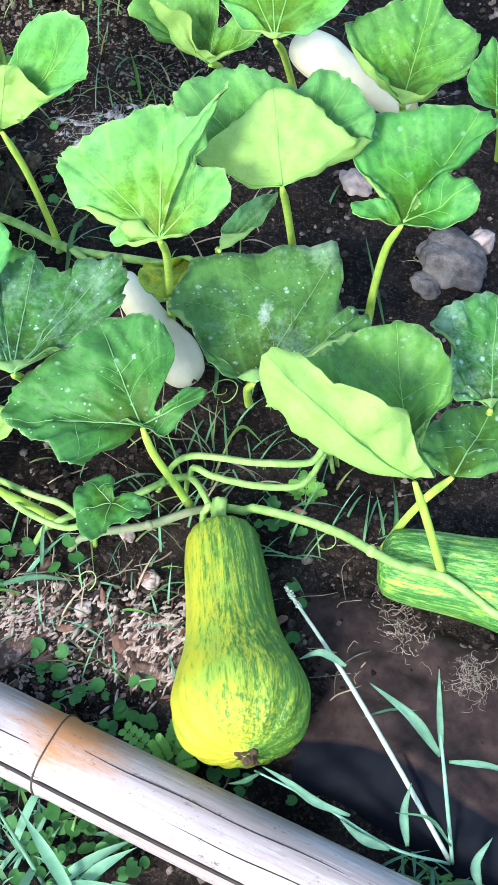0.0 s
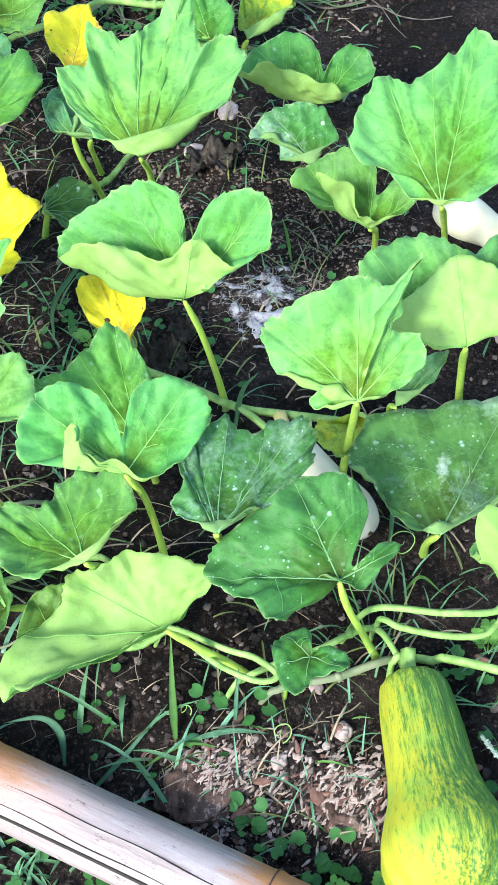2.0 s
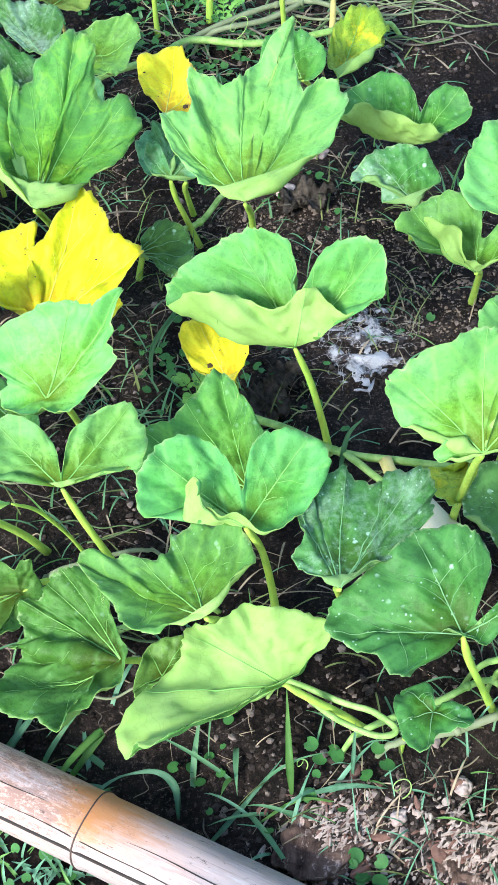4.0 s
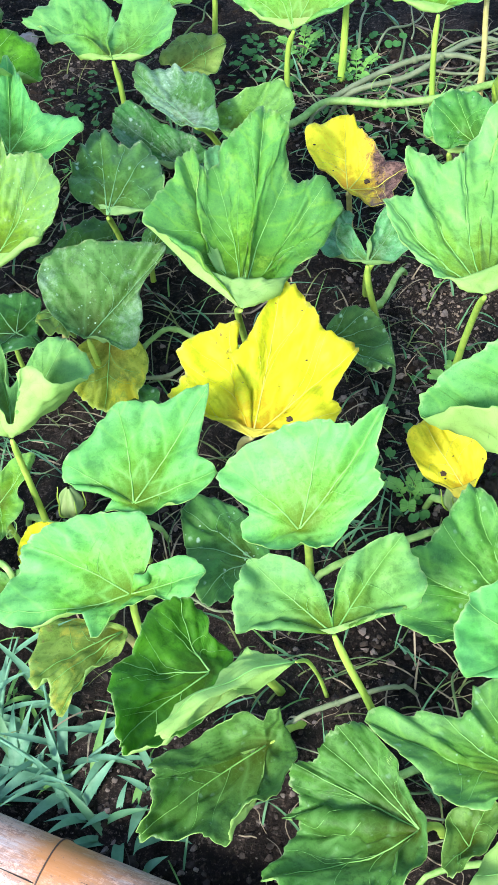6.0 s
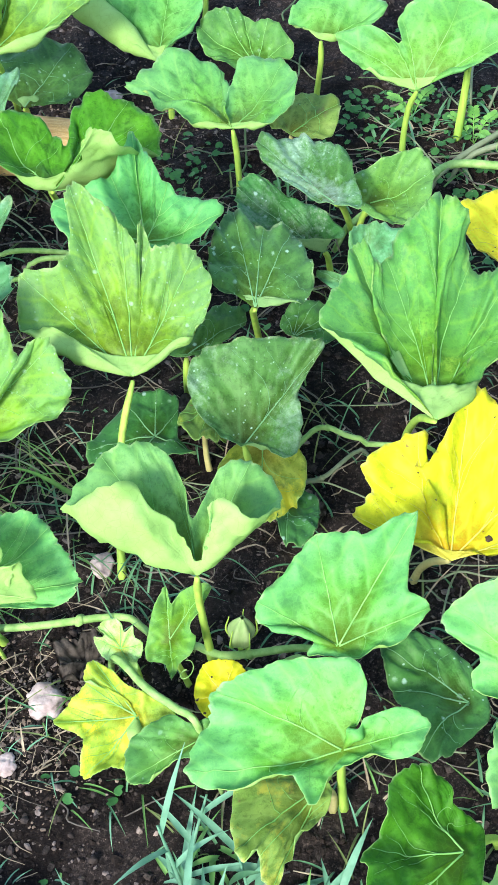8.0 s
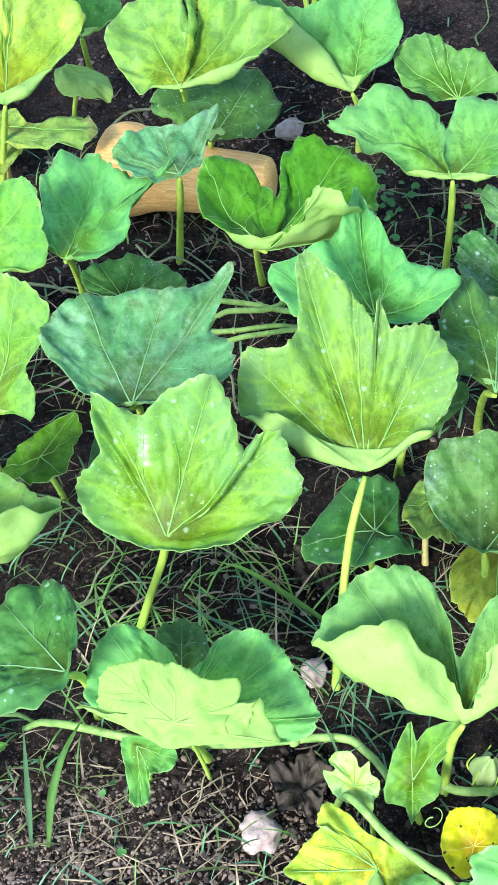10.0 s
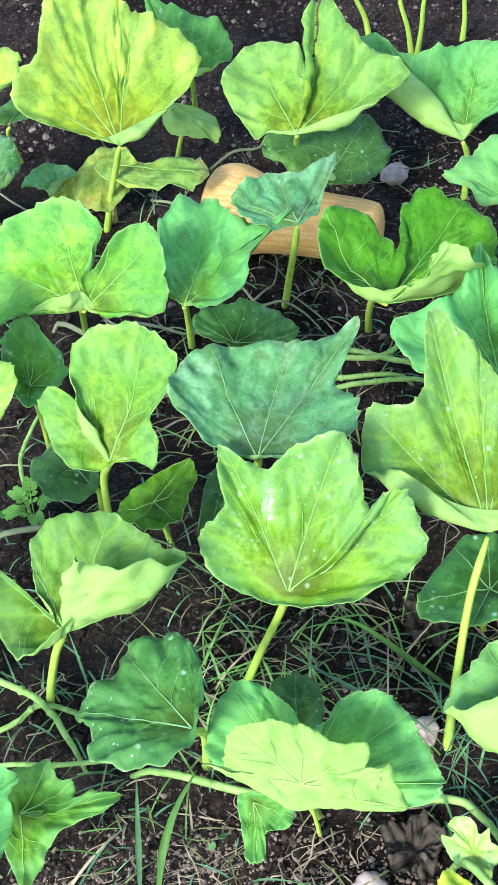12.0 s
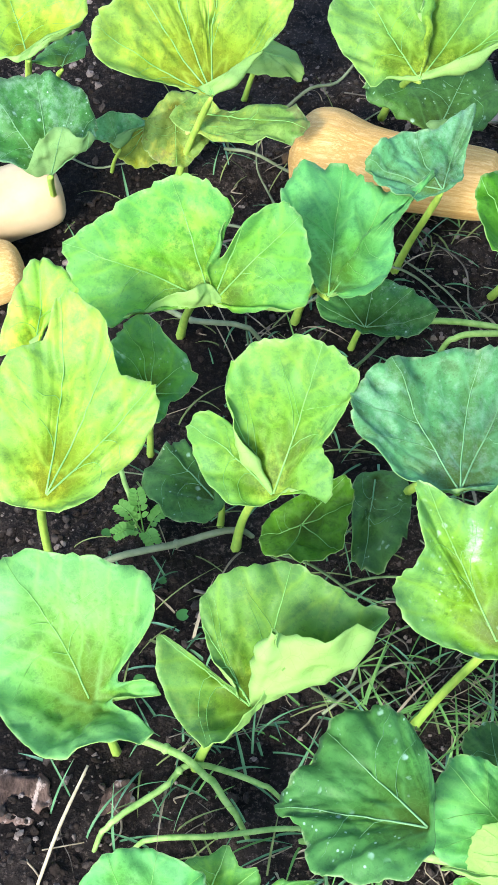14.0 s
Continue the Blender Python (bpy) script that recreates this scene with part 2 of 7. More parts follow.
# ---- helpers for shapes ----
def part(name, bm, material, parent, label="", smooth=True):
    me = bpy.data.meshes.new(name)
    bm.to_mesh(me)
    bm.free()
    for m in material if isinstance(material, (list, tuple)) else (material,):
        me.materials.append(m)
    if smooth:
        me.polygons.foreach_set("use_smooth", [True] * len(me.polygons))
    ob = new(name, me)
    if parent:
        ob.parent = parent
    return tagged(ob, label)


def thing(name, at, label, category, group="", kind=""):
    ob = new(name)
    ob.empty_display_size = 0.05
    ob.location = at
    return tagged(ob, label, category, group, kind)


def spline(pts, steps, closed=False):
    """Points along a Catmull-Rom curve."""
    p = np.array(pts, float)
    n = len(p)
    out = []
    for i in range(n if closed else n - 1):
        if closed:
            a, b, c, d = p[i - 1], p[i], p[(i + 1) % n], p[(i + 2) % n]
        else:
            b, c = p[i], p[i + 1]
            a = p[i - 1] if i else 2 * b - c
            d = p[i + 2] if i + 2 < n else 2 * c - b
        for k in range(steps):
            t = k / steps
            out.append(0.5 * (2 * b + (c - a) * t + (2 * a - 5 * b + 4 * c - d) * t * t + (3 * b - a - 3 * c + d) * t**3))
    if not closed:
        out.append(p[-1])
    return np.array(out)


def tube(bm, pts, radii, sides=8, ribs=0.0, caps=True, mat=0):
    """A round stem along points, into bm."""
    p = np.array(pts, float)
    n = len(p)
    r = np.interp(np.linspace(0, 1, n), np.linspace(0, 1, len(radii)), radii)
    tan = np.gradient(p, axis=0)
    tan /= np.linalg.norm(tan, axis=1)[:, None] + 1e-9
    side = np.cross(tan[0], (0, 0, 1.0) if abs(tan[0][2]) < 0.9 else (1.0, 0, 0))
    rings = []
    for i in range(n):
        side = side - tan[i] * (side @ tan[i])
        side /= np.linalg.norm(side) + 1e-9
        up = np.cross(tan[i], side)
        ring = []
        for k in range(sides):
            a = 2 * math.pi * k / sides
            rr = r[i] * (1 + (ribs if k % 2 else -ribs))
            ring.append(bm.verts.new(p[i] + rr * (math.cos(a) * side + math.sin(a) * up)))
        rings.append(ring)
    for a, b in zip(rings, rings[1:]):
        for k in range(sides):
            bm.faces.new((a[k], a[(k + 1) % sides], b[(k + 1) % sides], b[k])).material_index = mat
    if caps:
        bm.faces.new(rings[0][::-1]).material_index = mat
        bm.faces.new(rings[-1]).material_index = mat
    return bm


def ground_z(x, y):
    """Height of the soil: nearly level, falling to the pole at the bed's front edge."""
    d = (y - 0.42) + 0.327 * (x + 0.2)
    z = -0.04 * (1 - np.clip(d / 0.22, 0, 1) ** 1.5)
    far = np.clip((np.abs(x) + np.abs(y) - 6) / 20, 0, 1)
    h = noise.fractal(Vector((x * 5, y * 5, 0.3)), 1.0, 2.0, 4) * 0.012 + noise.fractal(Vector((x * 26, y * 26, 1.7)), 1.0, 2.0, 3) * 0.009
    return float(z + h * (1 - 0.7 * far) - 0.006)


def lump(bm, at, size, squash, seed, level=1, rough=0.35, mat=0):
    v = bmesh.ops.create_icosphere(bm, subdivisions=level, radius=1.0)["verts"]
    r = random.Random(seed)
    o = Vector((r.uniform(-50, 50), r.uniform(-50, 50), r.uniform(-50, 50)))
    turn = Euler((0, 0, r.uniform(0, 6.28))).to_matrix()
    sc = Vector((size * r.uniform(0.8, 1.3), size * r.uniform(0.7, 1.1), size * squash))
    for q in v:
        k = 1 + rough * noise.noise(q.co * 1.3 + o) + 0.4 * rough * noise.noise(q.co * 3.1 + o)
        q.co = turn @ Vector((q.co.x * k * sc.x, q.co.y * k * sc.y, q.co.z * k * sc.z)) + Vector(at)
    if mat:
        for q in v:
            for f in q.link_faces:
                f.material_index = mat


# ---- the leaf ----
LEAF_WORDS = {
    "g": "fresh light green squash leaf, cupped, on an upright stalk",
    "m": "mid green squash leaf with a few pale specks",
    "d": "dark green shaded squash leaf lying low",
    "s": "dark green squash leaf dusted with white mildew spots",
    "b": "bluish green squash leaf with a grey bloom",
    "h": "yellow-green sunlit squash leaf on an upright stalk",
    "o": "ageing olive and yellow squash leaf drooping low",
    "y": "bright yellow dying squash leaf with dark specks",
    "z": "yellow squash leaf with a scorched brown corner",
    "q": "squash leaf half green and half yellow near the soil",
    "k": "light green squash leaf flecked with white mildew",
    "v": "vivid deep green squash leaf hanging near the soil",
    "w": "small pale young squash leaf with a ragged edge",
    "l": "olive green squash leaf with pale veins lying low",
    "t": "low squash leaf mottled olive and yellow",
    "e": "lime yellow sunlit squash leaf standing high",
    "p": "squash leaf turned over, showing its pale underside",
    "f": "torn folded flap of a squash leaf, pale underside up",
    "u": "folded squash leaf flap, pale on the side shown",
}


# white mildew dust on the blades: middle, spread and strength
POWDER = ((-1.482, 1.468, 0.3, (0.015, 0.025, 0.05), 0.9), (-1.495, 1.43, 0.27, (0.01, 0.02, 0.06), 0.62), (-0.049, 0.987, 0.17, (0.014, 0.04, 0.08), 0.9), (0.016, 0.957, 0.17, (0.01, 0.03, 0.08), 0.8),
          (-1.03, 2.02, 0.22, (0.05, 0.05, 0.1), 0.65), (-1.0, 1.95, 0.15, (0.05, 0.05, 0.1), 0.6), (-1.41, 1.63, 0.4, (0.02, 0.05, 0.08), 0.7))


def leaf(style, at, foot, lobes, cup=0.1, rings=14, steps=9, torn=0):
    """A squash leaf. at: where the stalk meets the blade; foot: where the stalk leaves the ground;
    lobes: the outline's lobes and notches in turn, as compass bearing, length in cm and rise in degrees."""
    rng = np.random.default_rng(int(abs(at[0] * 7919 + at[1] * 104729) * 100))
    root = thing("squash_leaf", (foot[0], foot[1], ground_z(*foot)), LEAF_WORDS[style], "leaf", "squash leaves")
    o = np.array(root.location)
    j = np.array(at) - o
    tips = []
    for b, r, e in lobes:
        b, r, e = radians(b), r / 100, radians(e)
        tips.append((r * math.cos(e) * math.cos(b), r * math.cos(e) * math.sin(b), r * math.sin(e)))
    rim = spline(tips, steps, True)
    n = len(rim)
    lens = np.array([q[1] for q in lobes])
    peaks = [i for i in range(len(lens)) if lens[i] >= lens[i - 1] and lens[i] >= lens[(i + 1) % len(lens)] and lens[i] > 0.55 * lens.max()]
    peaks = sorted(sorted(peaks, key=lambda i: -lens[i])[:5])
    big = lens.max() / 100
    cup = 0.0 if style == "f" else -0.02 if style in "dpo" else 0.05 if style in "sy" else cup
    # small teeth and a wavy margin
    ph = rng.uniform(0, 6.28, 6)
    s = np.arange(n) / n * 2 * math.pi
    teeth = 1 + 0.0065 * np.sin(s * (n // 3) + ph[0]) + 0.007 * np.sin(s * 17 + ph[1]) + 0.006 * np.sin(s * 29 + ph[2]) + 0.007 * rng.standard_normal(n)
    rim = rim * teeth[:, None]
    u = np.linspace(0, 1, rings + 1)[1:] ** 0.85
    # the blade is even near the stalk and takes the margin's folds further out
    soft = rim.copy()
    turns = [(lobes[(i + 1) % len(lobes)][0] - q[0] + 180) % 360 - 180 for i, q in enumerate(lobes[:-1])]
    ragged = min(sum(q < -2 for q in turns), sum(q > 2 for q in turns)) > 0
    for _ in range(14 if ragged else 40):
        soft = (np.roll(soft, 1, 0) + soft * 2 + np.roll(soft, -1, 0)) / 4
    soft *= (np.linalg.norm(rim, axis=1) / (np.linalg.norm(soft, axis=1) + 1e-9))[:, None] ** 0.7
    w = (u ** (1.2 if ragged else 2.2))[None, :, None]
    grid = u[None, :, None] * (rim[:, None, :] * w + soft[:, None, :] * (1 - w))
    nxt = np.roll(rim, -1, 0) - np.roll(rim, 1, 0)
    nor = np.cross(rim, nxt)
    nor /= np.linalg.norm(nor, axis=1)[:, None] + 1e-9
    for _ in range(16):
        nor = (np.roll(nor, 1, 0) + nor * 2 + np.roll(nor, -1, 0))
        nor /= np.linalg.norm(nor, axis=1)[:, None] + 1e-9
    veins = [p * steps for p in peaks]
    far = np.linalg.norm(rim, axis=1)
    for _ in range(4):
        veins = sorted(veins)
        gaps = [((veins[(i + 1) % len(veins)] - v) % n or n, v) for i, v in enumerate(veins)]
        for gap, v in sorted(gaps, reverse=True):
            mid = int(v + gap / 2) % n
            if gap > 0.22 * n and far[mid] > 0.5 * far.max() and len(veins) < 7:
                veins.append(mid)
                break
    dist = np.min([np.minimum(np.abs(np.arange(n) - v), n - np.abs(np.arange(n) - v)) for v in veins], axis=0) if veins else np.full(n, 5)
    size = np.linalg.norm(rim, axis=1)
    swell = (1 - np.exp(-(dist / 5.2) ** 2)) * 0.03 - 0.008
    wave = (0.3 if style in "fu" else 1.0) * (0.042 * np.sin(s * 7 + ph[3]) + 0.03 * np.sin(s * 13 + ph[4]) + 0.014 * np.sin(s * 23 + ph[5]))
    off = (-cup * np.sin(math.pi * u)[None, :] * size[:, None] + swell[:, None] * (np.sin(math.pi * u) * u)[None, :] * size[:, None]
           + wave[:, None] * (u**3)[None, :] * np.minimum(size, 0.12)[:, None])
    for i in range(n):
        for k in range(rings):
            q = grid[i, k] + np.array(at)
            off[i, k] += 0.012 * noise.noise(Vector(q * 22)) * min(1, u[k] * 1.6) + 0.0065 * noise.fractal(Vector(q * 55), 1.0, 2.0, 2) * min(1, u[k] * 2)
    grid = grid + off[:, :, None] * nor[:, None, :]
    vn = np.cross(np.gradient(grid, axis=1), np.roll(grid, -1, 0) - np.roll(grid, 1, 0))
    vn /= np.linalg.norm(vn, axis=2)[:, :, None] + 1e-12
    half = 0.0004
    bm = bmesh.new()
    edge, burnt = bm.verts.layers.float.new("edge"), bm.verts.layers.float.new("scorch")
    powder = bm.verts.layers.float.new("powder")
    dusted = np.max([w * np.exp(-np.sum(((grid + np.array(at) - np.array(q)) / np.array(sp)) ** 2, axis=2)) for *q, sp, w in POWDER], axis=0)
    rib, reach_out = bm.verts.layers.float.new("across"), bm.verts.layers.float.new("out")
    arm = np.linalg.norm(grid, axis=2)
    turn = np.arccos(np.clip(np.sum(rim * np.roll(rim, -1, 0), axis=1) / (size * np.roll(size, -1) + 1e-9), -1, 1))
    bearing = np.concatenate([[0], np.cumsum(turn)])
    total = bearing[-1]
    apart = np.min([np.minimum(np.abs(bearing[:-1] - bearing[v]), total - np.abs(bearing[:-1] - bearing[v])) for v in veins], axis=0) if veins else np.full(n, 0.6)
    apart = np.sin(np.minimum(apart, 1.5))
    sheets = []
    for sign in (1, -1):
        c = bm.verts.new(j + sign * half * nor.mean(0))
        vs = [[bm.verts.new(j + grid[i, k] + sign * half * vn[i, k]) for k in range(rings)] for i in range(n)]
        c[reach_out] = 0.0
        for i, row in enumerate(vs):
            for k in range(rings):
                row[k][edge] = u[k]
                row[k][powder] = dusted[i, k]
                row[k][rib] = arm[i, k] * apart[i]
                row[k][reach_out] = arm[i, k] * math.sqrt(max(0.0, 1 - apart[i] ** 2))
                row[k][burnt] = max(0.0, float(row[k].co.x - j[0]) * 8 + 0.36)
        sheets.append(vs)
        for i in range(n):
            a, b = vs[i], vs[(i + 1) % n]
            f = [(c, a[0], b[0])] + [q for k in range(rings - 1) for q in ((a[k], a[k + 1], b[k + 1]), (a[k], b[k + 1], b[k]))]
            for q in f:
                bm.faces.new(q if sign > 0 else q[::-1]).material_index = 0 if sign > 0 else 1
    for i in range(n):
        a, b = sheets[0], sheets[1]
        m = (i + 1) % n
        bm.faces.new((a[i][-1], b[i][-1], b[m][-1], a[m][-1])).material_index = 1
    tone = "y" if style in "yz" else "d" if style in "dsb" else "g"
    blade = part("blade", bm, (TOPS[style], UNDERS[tone]), root)

    def on_blade(i, k, lift=0.0006):
        """The blade's surface at a fractional row and ring."""
        i0, k0 = int(math.floor(i)), min(int(math.floor(k)), rings - 2)
        fi, fk = i - i0, k - k0
        g = lambda a, c: grid[a % n, c] if c >= 0 else np.zeros(3)
        q = (g(i0, k0) * (1 - fk) + g(i0, k0 + 1) * fk) * (1 - fi) + (g(i0 + 1, k0) * (1 - fk) + g(i0 + 1, k0 + 1) * fk) * fi
        return j + q + vn[i0 % n, max(0, k0)] * lift

    if torn:
        # a ragged brown tear beside the middle rib
        bm = bmesh.new()
        row = veins[int(np.argmax(far[veins]))] + torn
        for k in np.linspace(0.28, 1.0, 46):
            q = on_blade(row + 0.5 * math.sin(k * 23), k * (rings - 1), 0.0005)
            lump(bm, q, rng.uniform(0.0014, 0.0036) * (0.6 + 0.7 * k), 0.35, int(k * 1000), 1, 0.6)
        part("tear", bm, SPOT, blade, "ragged brown tear")
    # one vein to each lobe, with its side veins
    for v in veins:
        bm = bmesh.new()
        w = 0.0009 if big > 0.1 else 0.0006
        for lift in (0.0011, -0.0009):
            tube(bm, [on_blade(v, k, lift) for k in np.linspace(-0.9, rings - 1.15, 16)], (w * 1.25, w * 0.85, w * 0.6, w * 0.3), 5)
        for side in (-1, 1):
            gap = min([(side * (o - v)) % n for o in veins if o != v] + [n, 56]) * 0.5
            for k0 in (0.16, 0.4) if gap > 9 else ():
                k0 = (k0 + rng.uniform(-0.06, 0.06)) * (rings - 1)
                reach = gap * (1.02 - k0 / rings) * rng.uniform(0.75, 1.0)
                end = (rings - 1) * rng.uniform(0.84, 0.99)
                pts = [on_blade(v + side * reach * (1 - (1 - t) ** 1.7), k0 + (end - k0) * t, 0.0012) for t in np.linspace(0, 1, 9)]
                tube(bm, pts, (w * 0.5, w * 0.35, w * 0.12), 3, caps=False)
        part("vein", bm, VEIN["f" if style == "f" else tone], blade, "paler raised vein")
    if style in "yz":
        for sp in range(7):
            bm = bmesh.new()
            big_spot = sp == 0 and big > 0.09
            at_row, at_ring = (veins[0] + 8, 4.5) if big_spot else (rng.uniform(0, n), rng.uniform(4, rings - 2))
            lump(bm, on_blade(at_row, at_ring), 0.0055 if big_spot else rng.uniform(0.001, 0.0022), 0.4, sp, 2, 0.5)
            part("spot", bm, SPOT, blade, "dark rotten spot")
    # stalk
    bow = np.array([*rng.uniform(-0.008, 0.008, 2), 0.0]) + np.array([0, 0, min(0.12 * np.linalg.norm(j[:2]), 0.2 * j[2])])
    pts = spline([(0, 0, -0.012), j * 0.3 + bow * 0.7, j * 0.68 + bow, j * 0.985 - nor.mean(0) * 0.003], 6)
    r = 0.0028 if style in "uf" else 0.0056 if big > 0.11 else 0.0045 if big > 0.07 else 0.003
    part("stalk", tube(bmesh.new(), pts, (r * 1.2, r, r * 0.92, r * 0.87, r * 0.86, r * 0.86, r * 0.86, r * 0.5), 12, 0.07), STEM_DRY if style in "yoz" else STEM, root, "ribbed yellow-green stalk")
    return root


leaf("m", (0.089, 1.309, 0.220), (0.093, 1.469), [(-1, 4.2, 35), (35, 8.0, 8), (37, 11.0, 9), (50, 14.9, 13), (69, 15.4, 18), (81, 17.0, 20), (94, 15.3, 21), (118, 14.0, 21), (134, 13.2, 18), (137, 8.8, 18), (129, 3.3, 19)])
leaf("m", (0.112, 1.021, 0.300), (0.073, 1.121), [(-0, 3.8, 1), (21, 9.1, 3), (37, 9.9, 9), (55, 9.1, 14), (52, 16.8, 14), (63, 17.7, 16), (90, 14.5, 21), (115, 14.2, 21), (132, 11.0, 19), (139, 7.0, 17), (121, 3.8, 20), (148, 4.6, 15), (171, 6.4, 8), (-176, 4.1, 3)])
leaf("m", (0.213, 1.286, 0.250), (0.234, 1.456), [(9, 2.9, -2), (62, 6.8, 16), (95, 9.7, 21), (123, 7.0, 20), (150, 4.9, 15), (179, 2.2, 5)])
leaf("g", (-0.030, 1.021, 0.343), (-0.038, 1.200), [(47, 14.3, 14), (63, 15.5, 20), (78, 15.0, 24), (89, 12.3, 26), (106, 13.4, 27), (123, 15.5, 27), (145, 16.4, 22), (156, 15.7, 19), (177, 11.2, 11), (172, 10.4, 17), (137, 9.2, 39), (105, 11.0, 45), (73, 10.3, 44), (41, 9.3, 34), (37, 11.8, 10)])
leaf("s", (-0.046, 0.878, 0.149), (-0.069, 0.960), [(48, 10.9, -7), (40, 17.5, -7), (52, 18.8, -6), (59, 17.7, -6), (71, 23.2, 1), (89, 21.4, 2), (119, 20.8, 1), (139, 16.8, 2), (142, 10.9, 3), (165, 5.4, 5), (151, 1.7, 3)])
leaf("m", (0.158, 0.687, 0.270), (0.221, 0.682), [(85, 4.6, 19), (75, 10.5, 18), (86, 15.8, 20), (104, 17.2, 21), (125, 17.1, 19), (137, 17.0, 17), (157, 18.1, 12), (-180, 18.5, 33), (172, 23.4, 46), (170, 17.3, 55), (153, 11.8, 71), (115, 5.2, 82), (23, 2.3, 4)])
leaf("d", (0.202, 0.743, 0.200), (0.131, 0.757), [(18, 5.5, -2), (45, 10.7, -2), (69, 11.7, -1), (101, 8.3, -0), (137, 5.5, 0), (172, 2.6, 1)])
leaf("s", (0.236, 0.825, 0.220), (0.247, 0.903), [(39, 3.1, 9), (66, 8.2, 17), (92, 13.8, 20), (114, 13.3, 20), (132, 12.1, 18), (133, 8.4, 18), (172, 5.3, 8)])
leaf("d", (-0.157, 0.759, 0.205), (-0.114, 0.785), [(-30, 2.2, 12), (-4, 3.4, 3), (33, 8.1, 10), (40, 7.8, 14), (48, 6.1, 17), (56, 2.3, 20), (71, 9.0, 24), (85, 12.1, 26), (99, 13.0, 27), (123, 13.4, 26), (153, 13.1, 18), (174, 15.4, 9), (-173, 15.9, 3), (-156, 11.7, 7), (-126, 10.2, 16), (-157, 8.0, -28), (-159, 2.6, 6)])
leaf("s", (-0.298, 0.762, 0.276), (-0.318, 0.908), [(48, 7.3, -15), (57, 16.2, -12), (61, 19.2, -8), (68, 20.4, -2), (77, 18.6, -2), (80, 16.7, -5), (96, 17.0, 0), (108, 15.7, 4), (112, 12.8, 5), (121, 13.8, 8), (129, 8.2, 10), (155, 6.5, 16), (161, 2.7, 17)])
leaf("d", (-0.185, 0.692, 0.136), (-0.229, 0.715), [(-68, 3.1, 22), (-28, 5.3, 18), (1, 4.6, 8), (26, 2.9, 7), (40, 0.6, 5), (100, 3.7, -3), (139, 5.2, -7), (172, 4.8, -8), (-119, 5.6, 14), (-92, 5.8, 21)])
leaf("g", (-0.077, 1.287, 0.331), (-0.076, 1.512), [(23, 4.3, 3), (33, 9.8, 8), (47, 14.6, 14), (62, 20.0, 19), (70, 23.6, 21), (83, 27.0, 24), (91, 22.2, 25), (111, 18.5, 26), (119, 20.6, 25), (134, 18.6, 23), (156, 14.7, 18), (158, 8.3, 16), (162, 2.5, 15)])
leaf("m", (-0.309, 1.732, 0.150), (-0.321, 1.831), [(25, 6.4, 4), (35, 11.3, 9), (56, 13.1, 18), (74, 10.7, 23), (82, 6.0, 25), (95, 10.3, 26), (114, 13.7, 27), (145, 14.2, 22), (167, 14.1, 14), (-172, 11.9, 42), (-169, 8.1, 65), (-3, 5.1, 55)])
leaf("s", (-0.278, 1.507, 0.211), (-0.307, 1.679), [(58, 4.7, 18), (85, 8.6, 25), (107, 10.4, 27), (138, 11.2, 23), (166, 11.1, 15), (156, 7.3, 18), (177, 4.8, 10)])
leaf("m", (-0.183, 1.374, 0.206), (-0.196, 1.533), [(24, 3.0, 3), (41, 9.2, 11), (66, 8.8, 20), (83, 5.4, 24), (92, 10.0, 26), (115, 12.7, 26), (142, 13.6, 22), (161, 13.2, 16), (161, 5.2, 17), (-176, 12.5, 53), (-176, 9.1, 67), (-145, 3.2, 74)])
leaf("g", (-0.406, 1.131, 0.283), (-0.381, 1.190), [(9, 11.0, 34), (10, 15.2, 36), (25, 18.5, 48), (38, 17.6, 54), (60, 13.6, 59), (86, 6.9, 60), (90, 11.3, 60), (104, 14.4, 57), (124, 16.6, 50), (142, 17.1, 36), (155, 18.7, 20), (163, 19.3, 8), (-176, 14.8, 42), (-177, 10.2, 53), (172, 7.4, 81), (24, 10.1, 77), (10, 9.0, 52)])
leaf("g", (-0.147, 0.891, 0.377), (-0.197, 1.072), [(20, 4.6, 12), (28, 8.8, 20), (42, 10.3, 33), (60, 9.2, 43), (62, 14.0, 44), (61, 18.2, 44), (72, 13.7, 47), (92, 14.5, 51), (124, 13.6, 49), (155, 13.7, 36), (163, 13.5, 29), (174, 9.7, 19), (169, 5.0, 24), (-171, 5.5, 2), (-161, 2.5, 5)])
leaf("g", (-0.511, 1.375, 0.320), (-0.554, 1.544), [(50, 11.9, 5), (57, 21.4, 3), (63, 25.5, 5), (72, 25.9, 9), (75, 22.3, 10), (82, 27.0, 13), (85, 31.4, 18), (94, 25.5, 16), (99, 22.0, 18), (106, 20.7, 19), (120, 23.3, 22), (128, 17.1, 22), (143, 18.3, 23), (152, 14.9, 22), (160, 9.3, 23), (175, 5.3, 22)])
leaf("b", (-0.677, 1.643, 0.130), (-0.697, 1.723), [(47, 4.6, 11), (77, 2.5, 9), (126, 5.4, 0), (112, 12.7, 4), (123, 15.8, 2), (140, 14.1, -2), (165, 6.3, -7)])
leaf("g", (-0.414, 0.815, 0.307), (-0.413, 0.886), [(29, 7.9, 0), (44, 12.7, 11), (59, 13.3, 21), (76, 12.1, 29), (91, 9.6, 33), (103, 4.4, 35), (112, 7.2, 36), (124, 10.7, 36), (141, 13.3, 34), (158, 14.1, 29), (174, 13.8, 22), (-171, 11.9, 13), (-173, 7.8, 15), (-179, 9.4, 50), (-176, 6.9, 47), (-164, 2.9, 60), (-1, 3.6, 10)])
